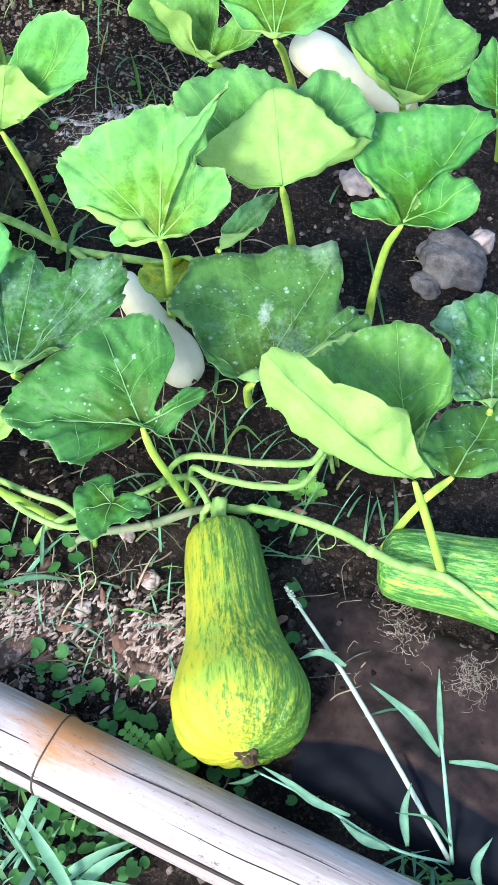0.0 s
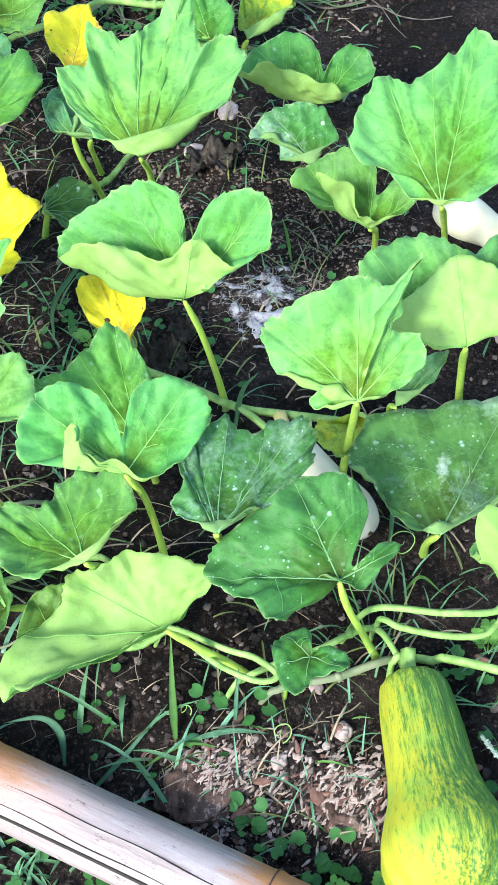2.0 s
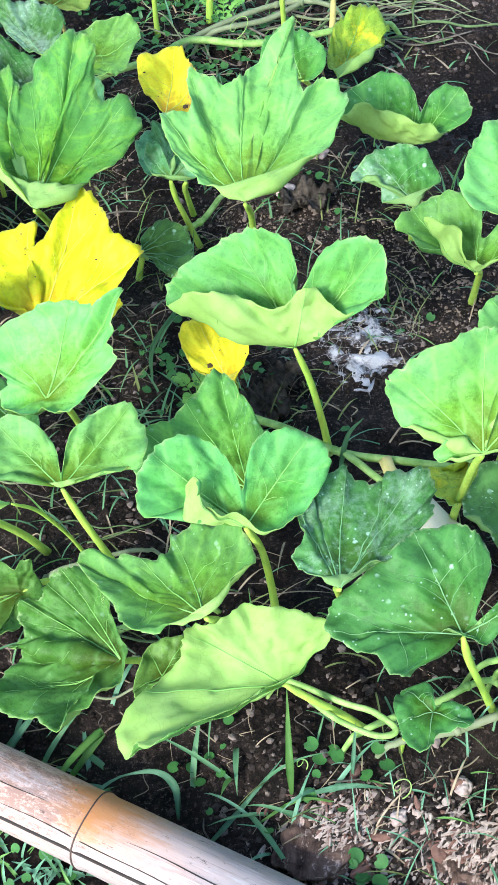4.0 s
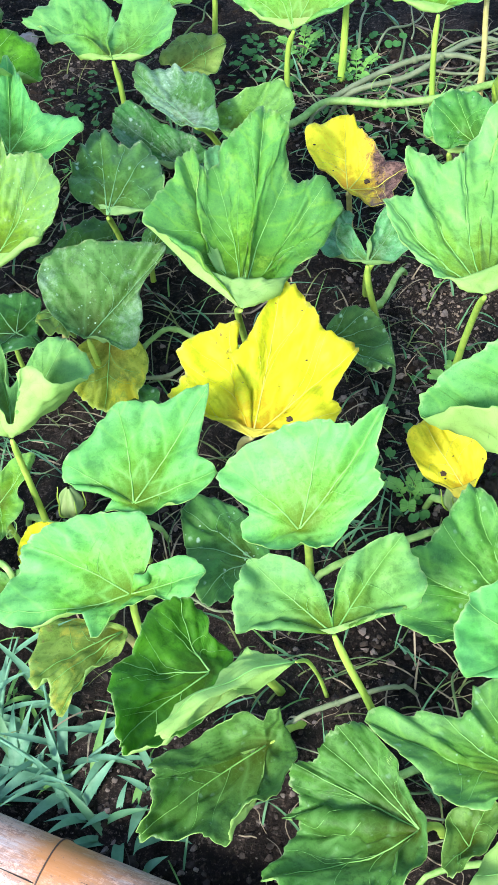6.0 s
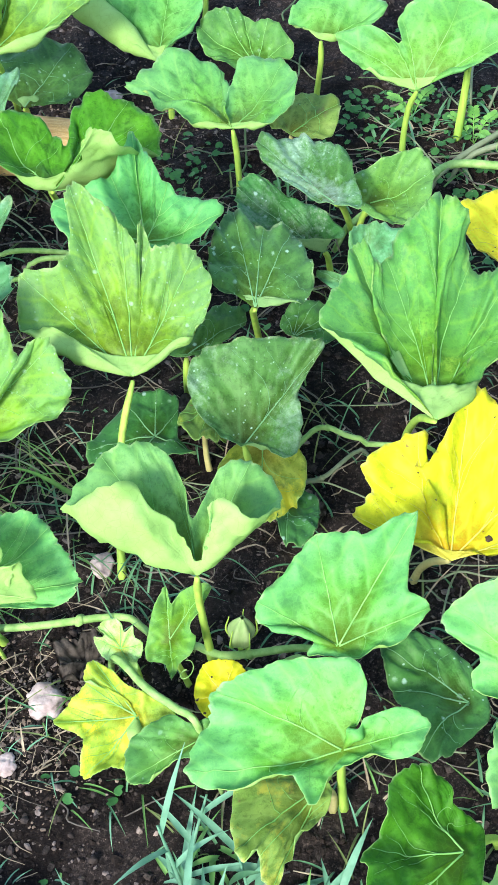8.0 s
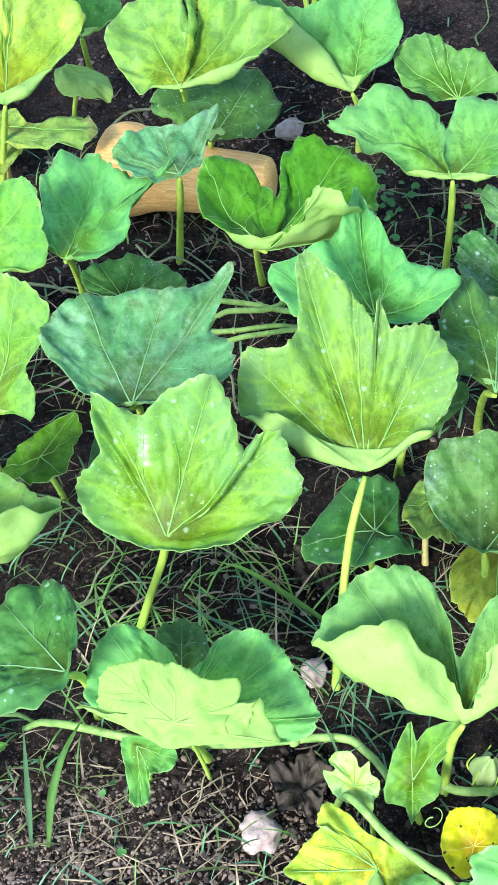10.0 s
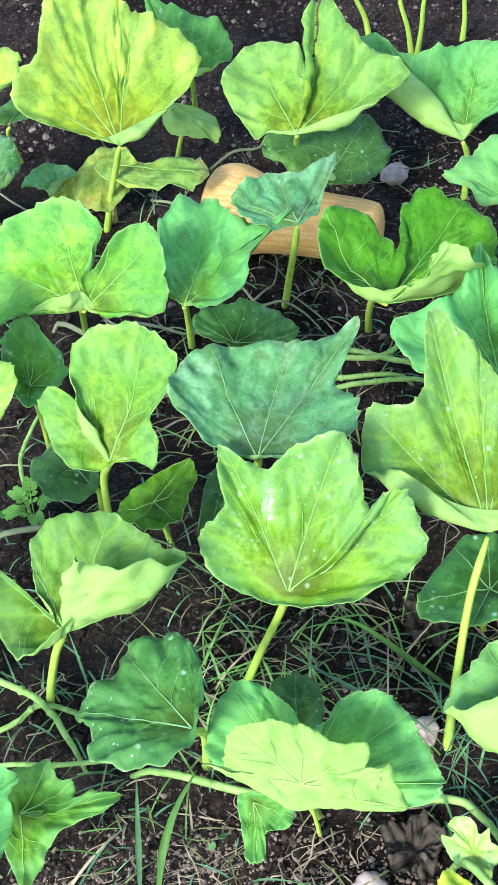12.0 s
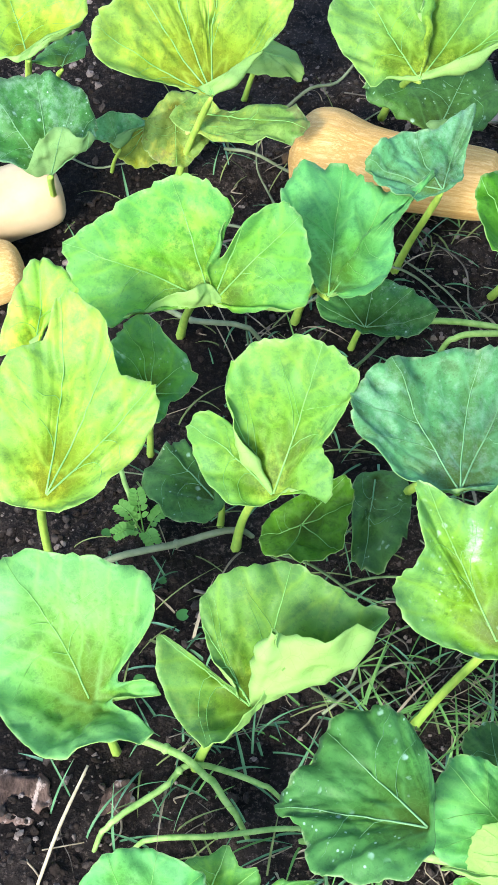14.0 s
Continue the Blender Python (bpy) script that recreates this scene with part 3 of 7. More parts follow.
leaf("m", (-0.459, 1.001, 0.140), (-0.465, 1.052), [(-3, 6.0, -1), (29, 10.4, 3), (48, 7.0, 10), (80, 8.2, 18), (102, 13.9, 20), (112, 17.7, 20), (126, 16.1, 20), (147, 14.6, 16), (160, 17.6, 13), (173, 16.9, 9), (-167, 13.7, 6), (-143, 10.0, 12)])
leaf("p", (-0.366, 0.707, 0.141), (-0.269, 0.743), [(-130, 4.7, 23), (-133, 17.3, 24), (-136, 21.6, 17), (-148, 20.8, 19), (-174, 13.3, 20), (172, 13.7, 32), (156, 11.7, 42), (122, 10.5, 50), (72, 9.1, 41), (47, 8.5, 25)])
leaf("l", (-0.573, 0.724, 0.131), (-0.548, 0.791), [(53, 1.3, 23), (105, 3.1, 21), (112, 6.0, 20), (114, 8.6, 20), (123, 13.2, 17), (133, 14.3, 14), (143, 14.3, 10), (150, 14.1, 7), (156, 15.9, 5), (163, 15.5, 1), (169, 13.9, -1), (177, 15.6, -5), (176, 13.6, -4), (-170, 15.4, -4), (-159, 18.3, -0), (-144, 16.0, 6), (-129, 13.6, 12), (-107, 14.0, 19), (-109, 10.8, 18), (-99, 7.3, 20), (-82, 3.7, 22)])
leaf("m", (-0.452, 0.721, 0.253), (-0.454, 0.856), [(59, 7.8, 7), (80, 12.7, 3), (99, 13.6, -0), (119, 13.9, -5), (130, 11.8, -7), (146, 17.2, -9), (155, 20.8, -8), (167, 13.4, -12), (-167, 9.2, -8), (-153, 4.7, -2)])
leaf("l", (-0.765, 0.864, 0.046), (-0.727, 0.925), [(-21, 4.1, -4), (27, 3.2, -2), (50, 3.5, 35), (64, 5.1, 47), (83, 4.7, 57), (114, 3.9, 62), (150, 6.0, 58), (-178, 7.0, 40), (-163, 10.3, 21), (-150, 15.9, 26), (-142, 16.6, 28), (-136, 18.4, 23), (-131, 20.7, 13), (-124, 18.4, 13), (-116, 16.7, 13), (-103, 15.2, 12), (-104, 13.9, 19), (-93, 12.4, 25), (-76, 10.1, 24), (-57, 5.7, 16)])
leaf("l", (-0.520, 0.712, 0.122), (-0.532, 0.784), [(35, 4.2, 7), (64, 5.9, 19), (125, 4.1, 26), (-127, 4.6, 20), (-101, 4.5, 23)])
leaf("v", (-0.811, 0.846, 0.239), (-0.760, 0.968), [(60, 4.5, -15), (94, 4.9, -2), (102, 8.5, 2), (118, 9.9, 9), (144, 9.8, 18), (-178, 9.2, 24), (-162, 11.6, 25), (-132, 14.5, 30), (-122, 15.6, 19), (-114, 14.7, 18), (-98, 12.4, 25), (-76, 5.8, 20)])
leaf("u", (-0.708, 0.827, 0.300), (-0.702, 0.970), [(-152, 5.4, 13), (-133, 12.1, 19), (-130, 17.5, 18), (-136, 18.2, 19), (-146, 11.6, 15), (-165, 7.1, 9), (172, 5.3, 12)])
leaf("g", (-0.676, 0.902, 0.240), (-0.629, 0.924), [(32, 5.6, 1), (24, 9.5, -4), (39, 12.6, 6), (57, 14.0, 18), (70, 11.0, 24), (87, 7.1, 30), (98, 1.9, 33), (110, 6.0, 34), (131, 10.2, 34), (150, 12.6, 31), (168, 12.5, 25), (-170, 11.0, 13), (-173, 7.2, 13), (175, 1.7, 22), (39, 2.8, 6)])
leaf("g", (-0.725, 1.031, 0.262), (-0.741, 1.159), [(-44, 5.6, 19), (-2, 6.7, 19), (13, 11.5, 30), (29, 13.4, 38), (43, 18.2, 42), (53, 14.2, 44), (77, 13.4, 45), (110, 12.2, 37), (145, 12.5, 14), (153, 10.7, 6), (158, 7.0, 2), (176, 7.6, -12), (-145, 4.1, 1)])
leaf("g", (-0.945, 1.100, 0.214), (-0.973, 1.176), [(-18, 3.2, 5), (2, 6.5, -1), (21, 11.3, 12), (38, 10.7, 22), (55, 17.6, 29), (73, 13.5, 34), (104, 12.9, 35), (132, 10.5, 30), (158, 10.5, 18), (171, 8.9, 9), (165, 3.0, 13), (-159, 3.5, 6)])
leaf("g", (-0.938, 0.993, 0.170), (-0.944, 1.011), [(-35, 3.4, 18), (-11, 8.0, 14), (6, 10.4, 22), (25, 8.6, 30), (48, 4.3, 36), (47, 2.6, 36), (62, 6.9, 38), (77, 10.0, 37), (122, 11.4, 24), (143, 13.9, 11), (156, 17.0, 1), (165, 16.4, -6), (-173, 18.1, -9), (-162, 12.3, -5), (-149, 6.7, -1), (-114, 8.1, 12), (-101, 3.7, 15)])
leaf("o", (-0.964, 0.995, 0.080), (-0.959, 1.011), [(-62, 2.5, 17), (131, 1.3, 25), (180, 9.6, 8), (-131, 14.8, 19), (-120, 13.5, 21), (-110, 15.1, 13), (-103, 7.3, 21)])
leaf("d", (-0.796, 1.073, 0.140), (-0.802, 1.133), [(-33, 2.8, 7), (94, 5.5, 5), (126, 11.4, 7), (145, 12.5, 7), (172, 9.0, 6), (-125, 10.0, 17), (-106, 8.2, 19)])
leaf("y", (-0.815, 1.253, 0.170), (-0.860, 1.353), [(10, 7.7, -3), (21, 12.5, 3), (32, 12.5, 9), (43, 19.1, 14), (57, 17.9, 20), (69, 20.5, 24), (82, 22.5, 27), (92, 15.8, 28), (108, 12.1, 28), (106, 16.6, 28), (136, 16.1, 25), (145, 12.7, 22), (161, 12.9, 17), (165, 5.8, 15)])
leaf("z", (-0.717, 1.721, 0.207), (-0.734, 1.882), [(-48, 6.8, 8), (-4, 7.4, 3), (27, 10.6, 5), (48, 8.4, 7), (84, 13.4, 7), (95, 16.1, 7), (121, 14.8, 5), (134, 5.3, 3)])
leaf("h", (-0.832, 1.373, 0.292), (-0.875, 1.586), [(60, 8.4, -8), (59, 16.4, -7), (58, 22.8, 0), (66, 24.6, 8), (72, 24.2, 10), (78, 24.1, 11), (82, 29.5, 18), (88, 31.3, 21), (94, 29.0, 20), (103, 25.6, 17), (109, 23.1, 14), (110, 26.3, 17), (114, 26.8, 17), (122, 22.8, 17), (145, 18.7, 22), (141, 10.8, 21), (127, 5.6, 18)])
leaf("b", (-0.679, 1.568, 0.196), (-0.671, 1.649), [(18, 3.5, 2), (31, 8.2, 8), (58, 11.5, 21), (74, 9.3, 25), (81, 5.4, 27), (83, 1.3, 27), (116, 6.6, 28), (138, 6.9, 25), (166, 3.6, 15)])
leaf("d", (-0.742, 1.529, 0.070), (-0.764, 1.557), [(-48, 10.2, 12), (-34, 12.8, 12), (1, 9.5, 12), (27, 8.5, 19), (59, 6.5, 23), (86, 2.2, 21)])
leaf("g", (-0.569, 1.950, 0.100), (-0.576, 2.006), [(20, 4.9, -0), (39, 9.5, 9), (68, 11.6, 21), (101, 10.5, 27), (129, 7.2, 26), (155, 3.5, 20)])
leaf("q", (-0.473, 2.008, 0.079), (-0.490, 2.040), [(62, 10.2, 1), (64, 17.9, 1), (84, 20.9, 6), (96, 15.8, 7), (105, 10.1, 8), (128, 2.6, 10)])
leaf("m", (-0.522, 1.919, 0.140), (-0.506, 2.014), [(14, 2.9, -0), (55, 6.8, 19), (90, 9.1, 28), (115, 10.0, 29), (143, 10.0, 24), (-178, 7.0, 7), (-175, 3.7, 5)])
leaf("g", (-0.851, 2.225, 0.161), (-0.878, 2.257), [(1, 5.1, 33), (-3, 11.8, 27), (1, 18.8, 34), (18, 18.2, 50), (69, 15.9, 64), (112, 12.6, 57), (123, 8.2, 52), (137, 12.8, 41), (151, 16.3, 23), (156, 11.8, 13), (155, 4.8, 15)])
leaf("g", (-0.592, 2.178, 0.220), (-0.605, 2.213), [(23, 4.8, 4), (25, 9.8, 6), (53, 12.9, 19), (88, 12.0, 28), (102, 7.1, 29), (127, 13.9, 27), (146, 15.5, 23), (165, 11.1, 16), (163, 5.9, 17)])
leaf("g", (-1.017, 2.380, 0.162), (-1.039, 2.412), [(10, 5.9, -2), (21, 9.8, 3), (31, 13.5, 9), (60, 11.7, 22), (113, 8.8, 29), (158, 5.9, 19)])
leaf("m", (-1.139, 2.406, 0.095), (-1.159, 2.437), [(21, 7.0, 4), (66, 9.1, 23), (101, 9.4, 29), (119, 13.1, 29), (152, 13.2, 21), (170, 9.4, 13), (-175, 3.9, 5)])
leaf("g", (-1.142, 2.054, 0.222), (-1.151, 2.085), [(13, 2.7, 12), (6, 6.9, 11), (37, 13.0, 12), (63, 16.4, 10), (83, 15.8, 8), (96, 10.8, 5), (107, 5.3, 3), (100, 13.4, 5), (114, 19.9, 5), (127, 22.3, 6), (140, 22.5, 0), (146, 21.9, -4), (144, 13.6, -5), (154, 8.0, -7)])
leaf("s", (-0.974, 1.870, 0.220), (-0.957, 2.055), [(-33, 4.3, 12), (63, 6.1, 9), (81, 10.3, 6), (103, 14.5, 2), (118, 17.8, -0), (130, 20.1, 1), (136, 14.6, -5), (148, 6.6, -7)])
leaf("m", (-0.925, 1.937, 0.160), (-0.957, 2.016), [(-50, 7.4, 5), (-33, 9.8, 2), (29, 11.4, 8), (52, 11.2, 17), (76, 7.3, 24), (127, 5.2, 25), (164, 3.5, 14), (-106, 3.2, 11)])
leaf("s", (-0.995, 1.894, 0.100), (-0.991, 1.940), [(39, 4.3, 11), (95, 6.8, 34), (126, 9.6, 35), (142, 16.8, 32), (155, 17.0, 28), (167, 14.2, 22), (170, 6.8, 21)])
leaf("o", (-1.066, 2.194, 0.100), (-1.070, 2.253), [(-8, 6.4, -3), (36, 10.5, 11), (64, 8.8, 21), (105, 6.3, 27), (165, 3.4, 14)])
leaf("d", (-1.078, 1.647, 0.220), (-1.094, 1.781), [(19, 4.8, -1), (20, 7.9, -1), (44, 10.9, 1), (75, 16.3, 3), (89, 15.6, 4), (103, 19.4, 5), (113, 16.8, 4), (127, 12.3, 4), (148, 6.2, 3)])
leaf("d", (-1.036, 1.708, 0.100), (-1.055, 1.742), [(-24, 4.3, 2), (23, 9.0, -3), (56, 8.4, 2), (91, 6.5, 6), (134, 2.6, 8)])
leaf("b", (-0.931, 1.741, 0.160), (-0.949, 1.787), [(12, 5.1, -1), (19, 8.9, 2), (50, 11.9, 16), (79, 11.2, 25), (100, 9.9, 27), (111, 6.0, 26), (78, 2.1, 24), (160, 7.3, 16), (174, 4.3, 9)])
leaf("d", (-1.192, 1.671, 0.100), (-1.204, 1.688), [(13, 3.2, -4), (44, 11.6, 0), (67, 10.9, 3), (105, 4.0, 7), (-180, 2.8, 5)])
leaf("s", (-1.085, 1.458, 0.148), (-1.086, 1.497), [(-26, 3.5, 1), (-6, 6.9, -6), (27, 8.6, 4), (46, 10.8, 16), (51, 17.6, 19), (58, 17.1, 23), (76, 15.3, 30), (113, 14.2, 35), (136, 12.7, 33), (154, 8.1, 27), (167, 3.3, 22)])
leaf("t", (-1.066, 1.505, 0.110), (-1.062, 1.54), [(-150, 6.5, -8), (-128, 9.5, -16), (-110, 11.0, -24), (-92, 12.0, -28), (-72, 11.5, -26), (-50, 9.5, -18), (-22, 6.0, -8), (90, 2.0, 5)])
leaf("o", (-1.146, 1.569, 0.100), (-1.158, 1.545), [(-69, 8.0, 14), (128, 2.8, 24), (-176, 3.8, 5), (-126, 6.8, 15), (-85, 7.7, 16)])
leaf("d", (-1.031, 1.440, 0.050), (-1.016, 1.398), [(-35, 5.5, 8), (20, 3.9, -4), (69, 1.9, 1), (-110, 4.0, 18), (-88, 9.7, 19), (-64, 8.9, 16)])
leaf("k", (-1.230, 1.502, 0.236), (-1.262, 1.34), [(48, 3.8, 25), (38, 7.3, 20), (35, 11.5, 18), (45, 16.0, 24), (60, 18.9, 31), (70, 18.8, 34), (81, 17.8, 36), (87, 21.2, 37), (89, 18.2, 37), (96, 20.6, 38), (103, 23.7, 38), (114, 27.7, 37), (122, 20.3, 36), (133, 17.9, 33), (147, 20.6, 28), (165, 16.2, 18), (157, 12.6, 23), (152, 5.5, 26)])
leaf("g", (-1.231, 1.712, 0.288), (-1.273, 1.925), [(-2, 5.0, -3), (29, 12.0, 2), (45, 10.8, 6), (64, 9.2, 11), (86, 12.0, 14), (95, 16.3, 15), (101, 19.3, 16), (112, 14.3, 16), (130, 12.5, 15), (159, 15.0, 11), (-179, 11.5, 6), (-169, 6.5, 6)])
leaf("v", (-1.381, 1.820, 0.296), (-1.438, 2.074), [(-1, 5.8, 43), (6, 10.7, 57), (6, 13.4, 51), (4, 13.6, 35), (44, 19.5, -11), (53, 21.9, -5), (66, 22.0, 2), (79, 21.2, 5), (89, 18.8, 3), (89, 10.4, 2), (96, 12.7, 5), (110, 16.2, 9), (127, 16.6, 13), (151, 11.3, 17), (173, 7.0, 18)])
leaf("d", (-1.526, 2.222, 0.150), (-1.566, 2.327), [(31, 6.4, -13), (49, 15.4, -8), (73, 18.9, -1), (102, 17.2, 7), (151, 12.4, 16), (125, 6.8, 12)])
leaf("b", (-1.520, 1.973, 0.293), (-1.577, 2.106), [(40, 2.8, -8), (68, 7.8, 2), (75, 14.5, 4), (98, 9.2, 11), (136, 9.3, 18), (168, 10.0, 18), (-172, 8.0, 15), (-145, 4.4, 14)])
leaf("g", (-1.311, 2.371, 0.135), (-1.308, 2.404), [(61, 4.0, 19), (52, 12.4, 16), (67, 17.8, 21), (84, 18.7, 26), (108, 16.8, 28), (132, 18.3, 26), (136, 22.9, 25), (146, 28.5, 23), (146, 24.2, 23), (152, 18.5, 21), (153, 11.3, 21), (141, 5.2, 24)])
leaf("h", (-1.552, 2.187, 0.279), (-1.608, 2.434), [(29, 9.4, 10), (30, 17.1, 10), (38, 20.0, 13), (52, 18.1, 17), (67, 19.8, 21), (84, 23.6, 23), (91, 22.2, 23), (90, 9.7, 23), (95, 14.7, 23), (123, 17.8, 21), (148, 15.1, 14), (166, 9.3, 7), (-170, 4.3, 1)], torn=3)
leaf("e", (-1.826, 2.172, 0.259), (-1.917, 2.279), [(55, 6.5, 14), (51, 13.0, 9), (58, 20.0, 17), (78, 20.6, 35), (91, 21.1, 43), (99, 23.9, 46), (117, 24.7, 51), (135, 24.4, 52), (162, 18.6, 49), (-177, 18.8, 40), (-164, 16.0, 32), (-162, 8.2, 30), (-169, 2.9, 35)])
leaf("m", (-1.769, 2.433, 0.200), (-1.808, 2.571), [(30, 5.2, 6), (43, 8.6, 12), (69, 11.0, 22), (103, 12.2, 28), (127, 17.2, 27), (138, 11.2, 25), (149, 3.9, 22)])
leaf("o", (-1.865, 2.258, 0.150), (-1.905, 2.295), [(-44, 12.4, 10), (-21, 17.8, 10), (-3, 13.4, 12), (-16, 5.6, 9), (87, 3.4, 33), (-162, 3.9, -6)])
leaf("b", (-1.981, 2.237, 0.100), (-2.021, 2.303), [(53, 5.5, 16), (116, 5.6, 27), (-178, 5.3, 9)])
leaf("h", (-1.782, 1.779, 0.293), (-1.872, 1.977), [(2, 2.2, 1), (-5, 7.0, 2), (-1, 10.8, 2), (14, 12.6, 19), (30, 14.6, 37), (42, 13.9, 45), (55, 10.4, 51), (66, 5.4, 54), (66, 11.4, 55), (93, 14.4, 57), (120, 15.3, 54), (150, 15.4, 39), (169, 18.0, 19), (177, 16.0, 7), (-164, 12.8, 2), (-169, 7.8, 1), (-169, 4.3, 43), (103, 2.5, 56)])
leaf("g", (-1.648, 1.795, 0.294), (-1.713, 2.009), [(11, 4.2, -2), (40, 9.4, -1), (58, 14.0, 0), (59, 22.8, 1), (65, 19.5, 1), (78, 18.2, 2), (88, 20.6, 4), (103, 20.2, 4), (113, 17.3, 3), (120, 10.3, 3), (136, 11.0, 3), (147, 4.7, 2)])
leaf("s", (-1.608, 1.880, 0.140), (-1.632, 1.968), [(-9, 4.8, -0), (16, 9.4, -0), (42, 8.0, 11), (81, 7.2, 22), (132, 6.9, 22), (161, 7.0, 15), (-178, 3.9, 7)])
leaf("b", (-1.499, 1.503, 0.343), (-1.565, 1.711), [(21, 5.6, -12), (33, 12.5, -7), (44, 14.6, -3), (58, 15.0, 3), (65, 22.6, 7), (76, 17.3, 10), (93, 15.4, 16), (121, 15.4, 21), (138, 14.9, 22), (155, 13.4, 22), (167, 7.8, 20), (-176, 3.5, 17)])
leaf("k", (-1.454, 1.393, 0.238), (-1.530, 1.411), [(-36, 3.3, 11), (-11, 7.3, 4), (13, 13.6, 4), (19, 16.7, 11), (34, 18.1, 27), (40, 16.7, 32), (39, 13.3, 31), (53, 16.3, 40), (68, 20.0, 46), (89, 17.4, 50), (111, 14.7, 49), (128, 18.8, 46), (136, 16.8, 44), (145, 12.5, 40), (163, 12.4, 28), (176, 9.6, 15), (-167, 4.9, 4)])
leaf("h", (-1.689, 1.523, 0.291), (-1.760, 1.636), [(4, 2.4, 13), (1, 6.0, 9), (16, 7.2, 28), (30, 7.6, 41), (34, 12.4, 44), (40, 16.5, 48), (61, 17.8, 55), (83, 17.5, 57), (111, 16.0, 54), (127, 12.7, 48), (131, 8.7, 47), (129, 3.5, 47), (139, 10.9, 42), (152, 11.6, 30), (166, 8.5, 14), (-159, 4.3, 1)])
leaf("h", (-1.692, 1.293, 0.270), (-1.779, 1.341), [(25, 4.0, 65), (17, 6.9, 43), (32, 7.4, 61), (50, 10.8, 67), (40, 9.9, 63), (22, 13.4, 43), (33, 15.9, 14), (48, 14.3, 19), (76, 14.4, 24), (104, 13.2, 24), (123, 11.2, 21), (135, 6.1, 17), (140, 2.5, 16), (148, 11.3, 13), (-178, 8.0, -1), (-116, 6.4, 19)])
leaf("g", (-1.409, 1.181, 0.200), (-1.409, 1.241), [(-167, 5.9, -5), (-109, 2.3, -19), (-26, 4.7, -9), (-14, 8.0, -5), (-9, 11.4, -3), (-4, 14.2, -1), (3, 15.0, 1), (10, 14.5, 4), (21, 13.6, 8), (32, 13.2, 11), (45, 13.1, 15), (55, 12.3, 17), (64, 10.5, 19), (71, 8.5, 19), (74, 6.4, 20), (92, 5.2, 20), (108, 7.7, 19), (120, 10.5, 18), (129, 12.5, 16), (138, 12.9, 14), (153, 12.3, 10), (167, 11.5, 5), (179, 9.9, 0)])
leaf("f", (-1.404, 1.143, 0.262), (-1.404, 1.213), [(-173, 5.4, -7), (-106, 2.8, -45), (-23, 4.1, -22), (-9, 7.7, -9), (-4, 11.1, -5), (6, 9.7, 6), (15, 9.3, 15), (8, 8.3, 8), (1, 7.8, 1), (-4, 6.4, -5), (2, 5.5, 3), (15, 7.0, 15), (26, 8.2, 25), (42, 6.1, 35), (72, 5.9, 45), (88, 6.2, 46), (107, 6.2, 45), (126, 7.4, 40), (141, 7.9, 34), (152, 9.0, 26), (164, 8.7, 16), (171, 8.3, 10), (176, 8.4, 4), (175, 10.3, 6)])
leaf("d", (-1.520, 1.177, 0.292), (-1.557, 1.285), [(60, 1.4, 5), (94, 7.8, -4), (105, 12.0, -6), (119, 14.0, -8), (135, 14.4, -12), (153, 13.8, -14), (170, 15.2, -15), (179, 12.0, -15), (-156, 11.0, -3), (-137, 7.5, 7), (-103, 5.0, 21)])
leaf("d", (-1.438, 1.293, 0.100), (-1.439, 1.303), [(7, 2.7, -4), (73, 6.3, -3), (99, 7.8, -1), (126, 7.0, 1), (160, 3.1, 3)])
leaf("g", (-1.858, 1.308, 0.229), (-1.871, 1.355), [(-17, 2.8, 16), (3, 7.3, 11), (17, 6.6, 21), (31, 4.0, 29), (47, 11.7, 35), (67, 14.2, 39), (101, 14.9, 38), (131, 16.9, 27), (155, 15.2, 12), (178, 10.9, -6), (-120, 8.5, 19), (-81, 7.9, 28), (-28, 8.7, 20)])
leaf("e", (-1.923, 1.496, 0.310), (-1.989, 1.596), [(-37, 3.8, 15), (15, 7.3, 8), (34, 13.6, 16), (46, 16.2, 21), (60, 15.1, 24), (75, 19.9, 27), (90, 21.6, 27), (97, 16.8, 27), (115, 15.3, 25), (153, 8.8, 13), (-178, 5.4, -2), (-155, 2.4, 6)])
leaf("k", (-1.852, 1.700, 0.220), (-1.888, 1.775), [(-76, 6.5, 19), (-25, 3.8, 17), (6, 6.6, 30), (91, 9.4, 53), (126, 8.0, 39), (145, 5.9, 21)])
leaf("v", (-1.667, 1.582, 0.140), (-1.669, 1.623), [(-48, 7.4, 25), (9, 6.9, 34), (29, 8.0, 47), (101, 3.5, 52), (168, 4.5, -8), (-137, 5.8, 5), (-88, 6.4, 22)])
leaf("s", (-2.032, 2.057, 0.220), (-2.090, 2.213), [(147, 6.2, 85), (15, 7.8, 70), (6, 8.8, 43), (63, 10.3, 17), (79, 13.5, 20), (105, 15.0, 22), (132, 15.0, 20), (163, 10.0, 12), (174, 3.9, 8)])
leaf("d", (-1.780, 1.649, 0.080), (-1.783, 1.666), [(-14, 1.6, 4), (116, 8.5, 1), (134, 10.3, 2), (172, 9.3, 3), (-131, 5.7, 17)])
leaf("d", (-1.586, 1.689, 0.080), (-1.581, 1.687), [(-72, 12.9, 21), (5, 3.9, -3), (159, 1.9, 3), (-116, 6.8, 20), (-94, 15.1, 13)])
leaf("e", (-1.988, 1.720, 0.250), (-2.049, 1.841), [(62, 9.8, 17), (93, 12.6, 22), (117, 8.2, 21), (175, 3.7, 7)])
leaf("e", (-2.073, 2.191, 0.300), (-2.181, 2.464), [(47, 10.2, 13), (66, 12.7, 18), (115, 12.9, 22), (175, 6.2, 7), (-159, 3.8, 6)])
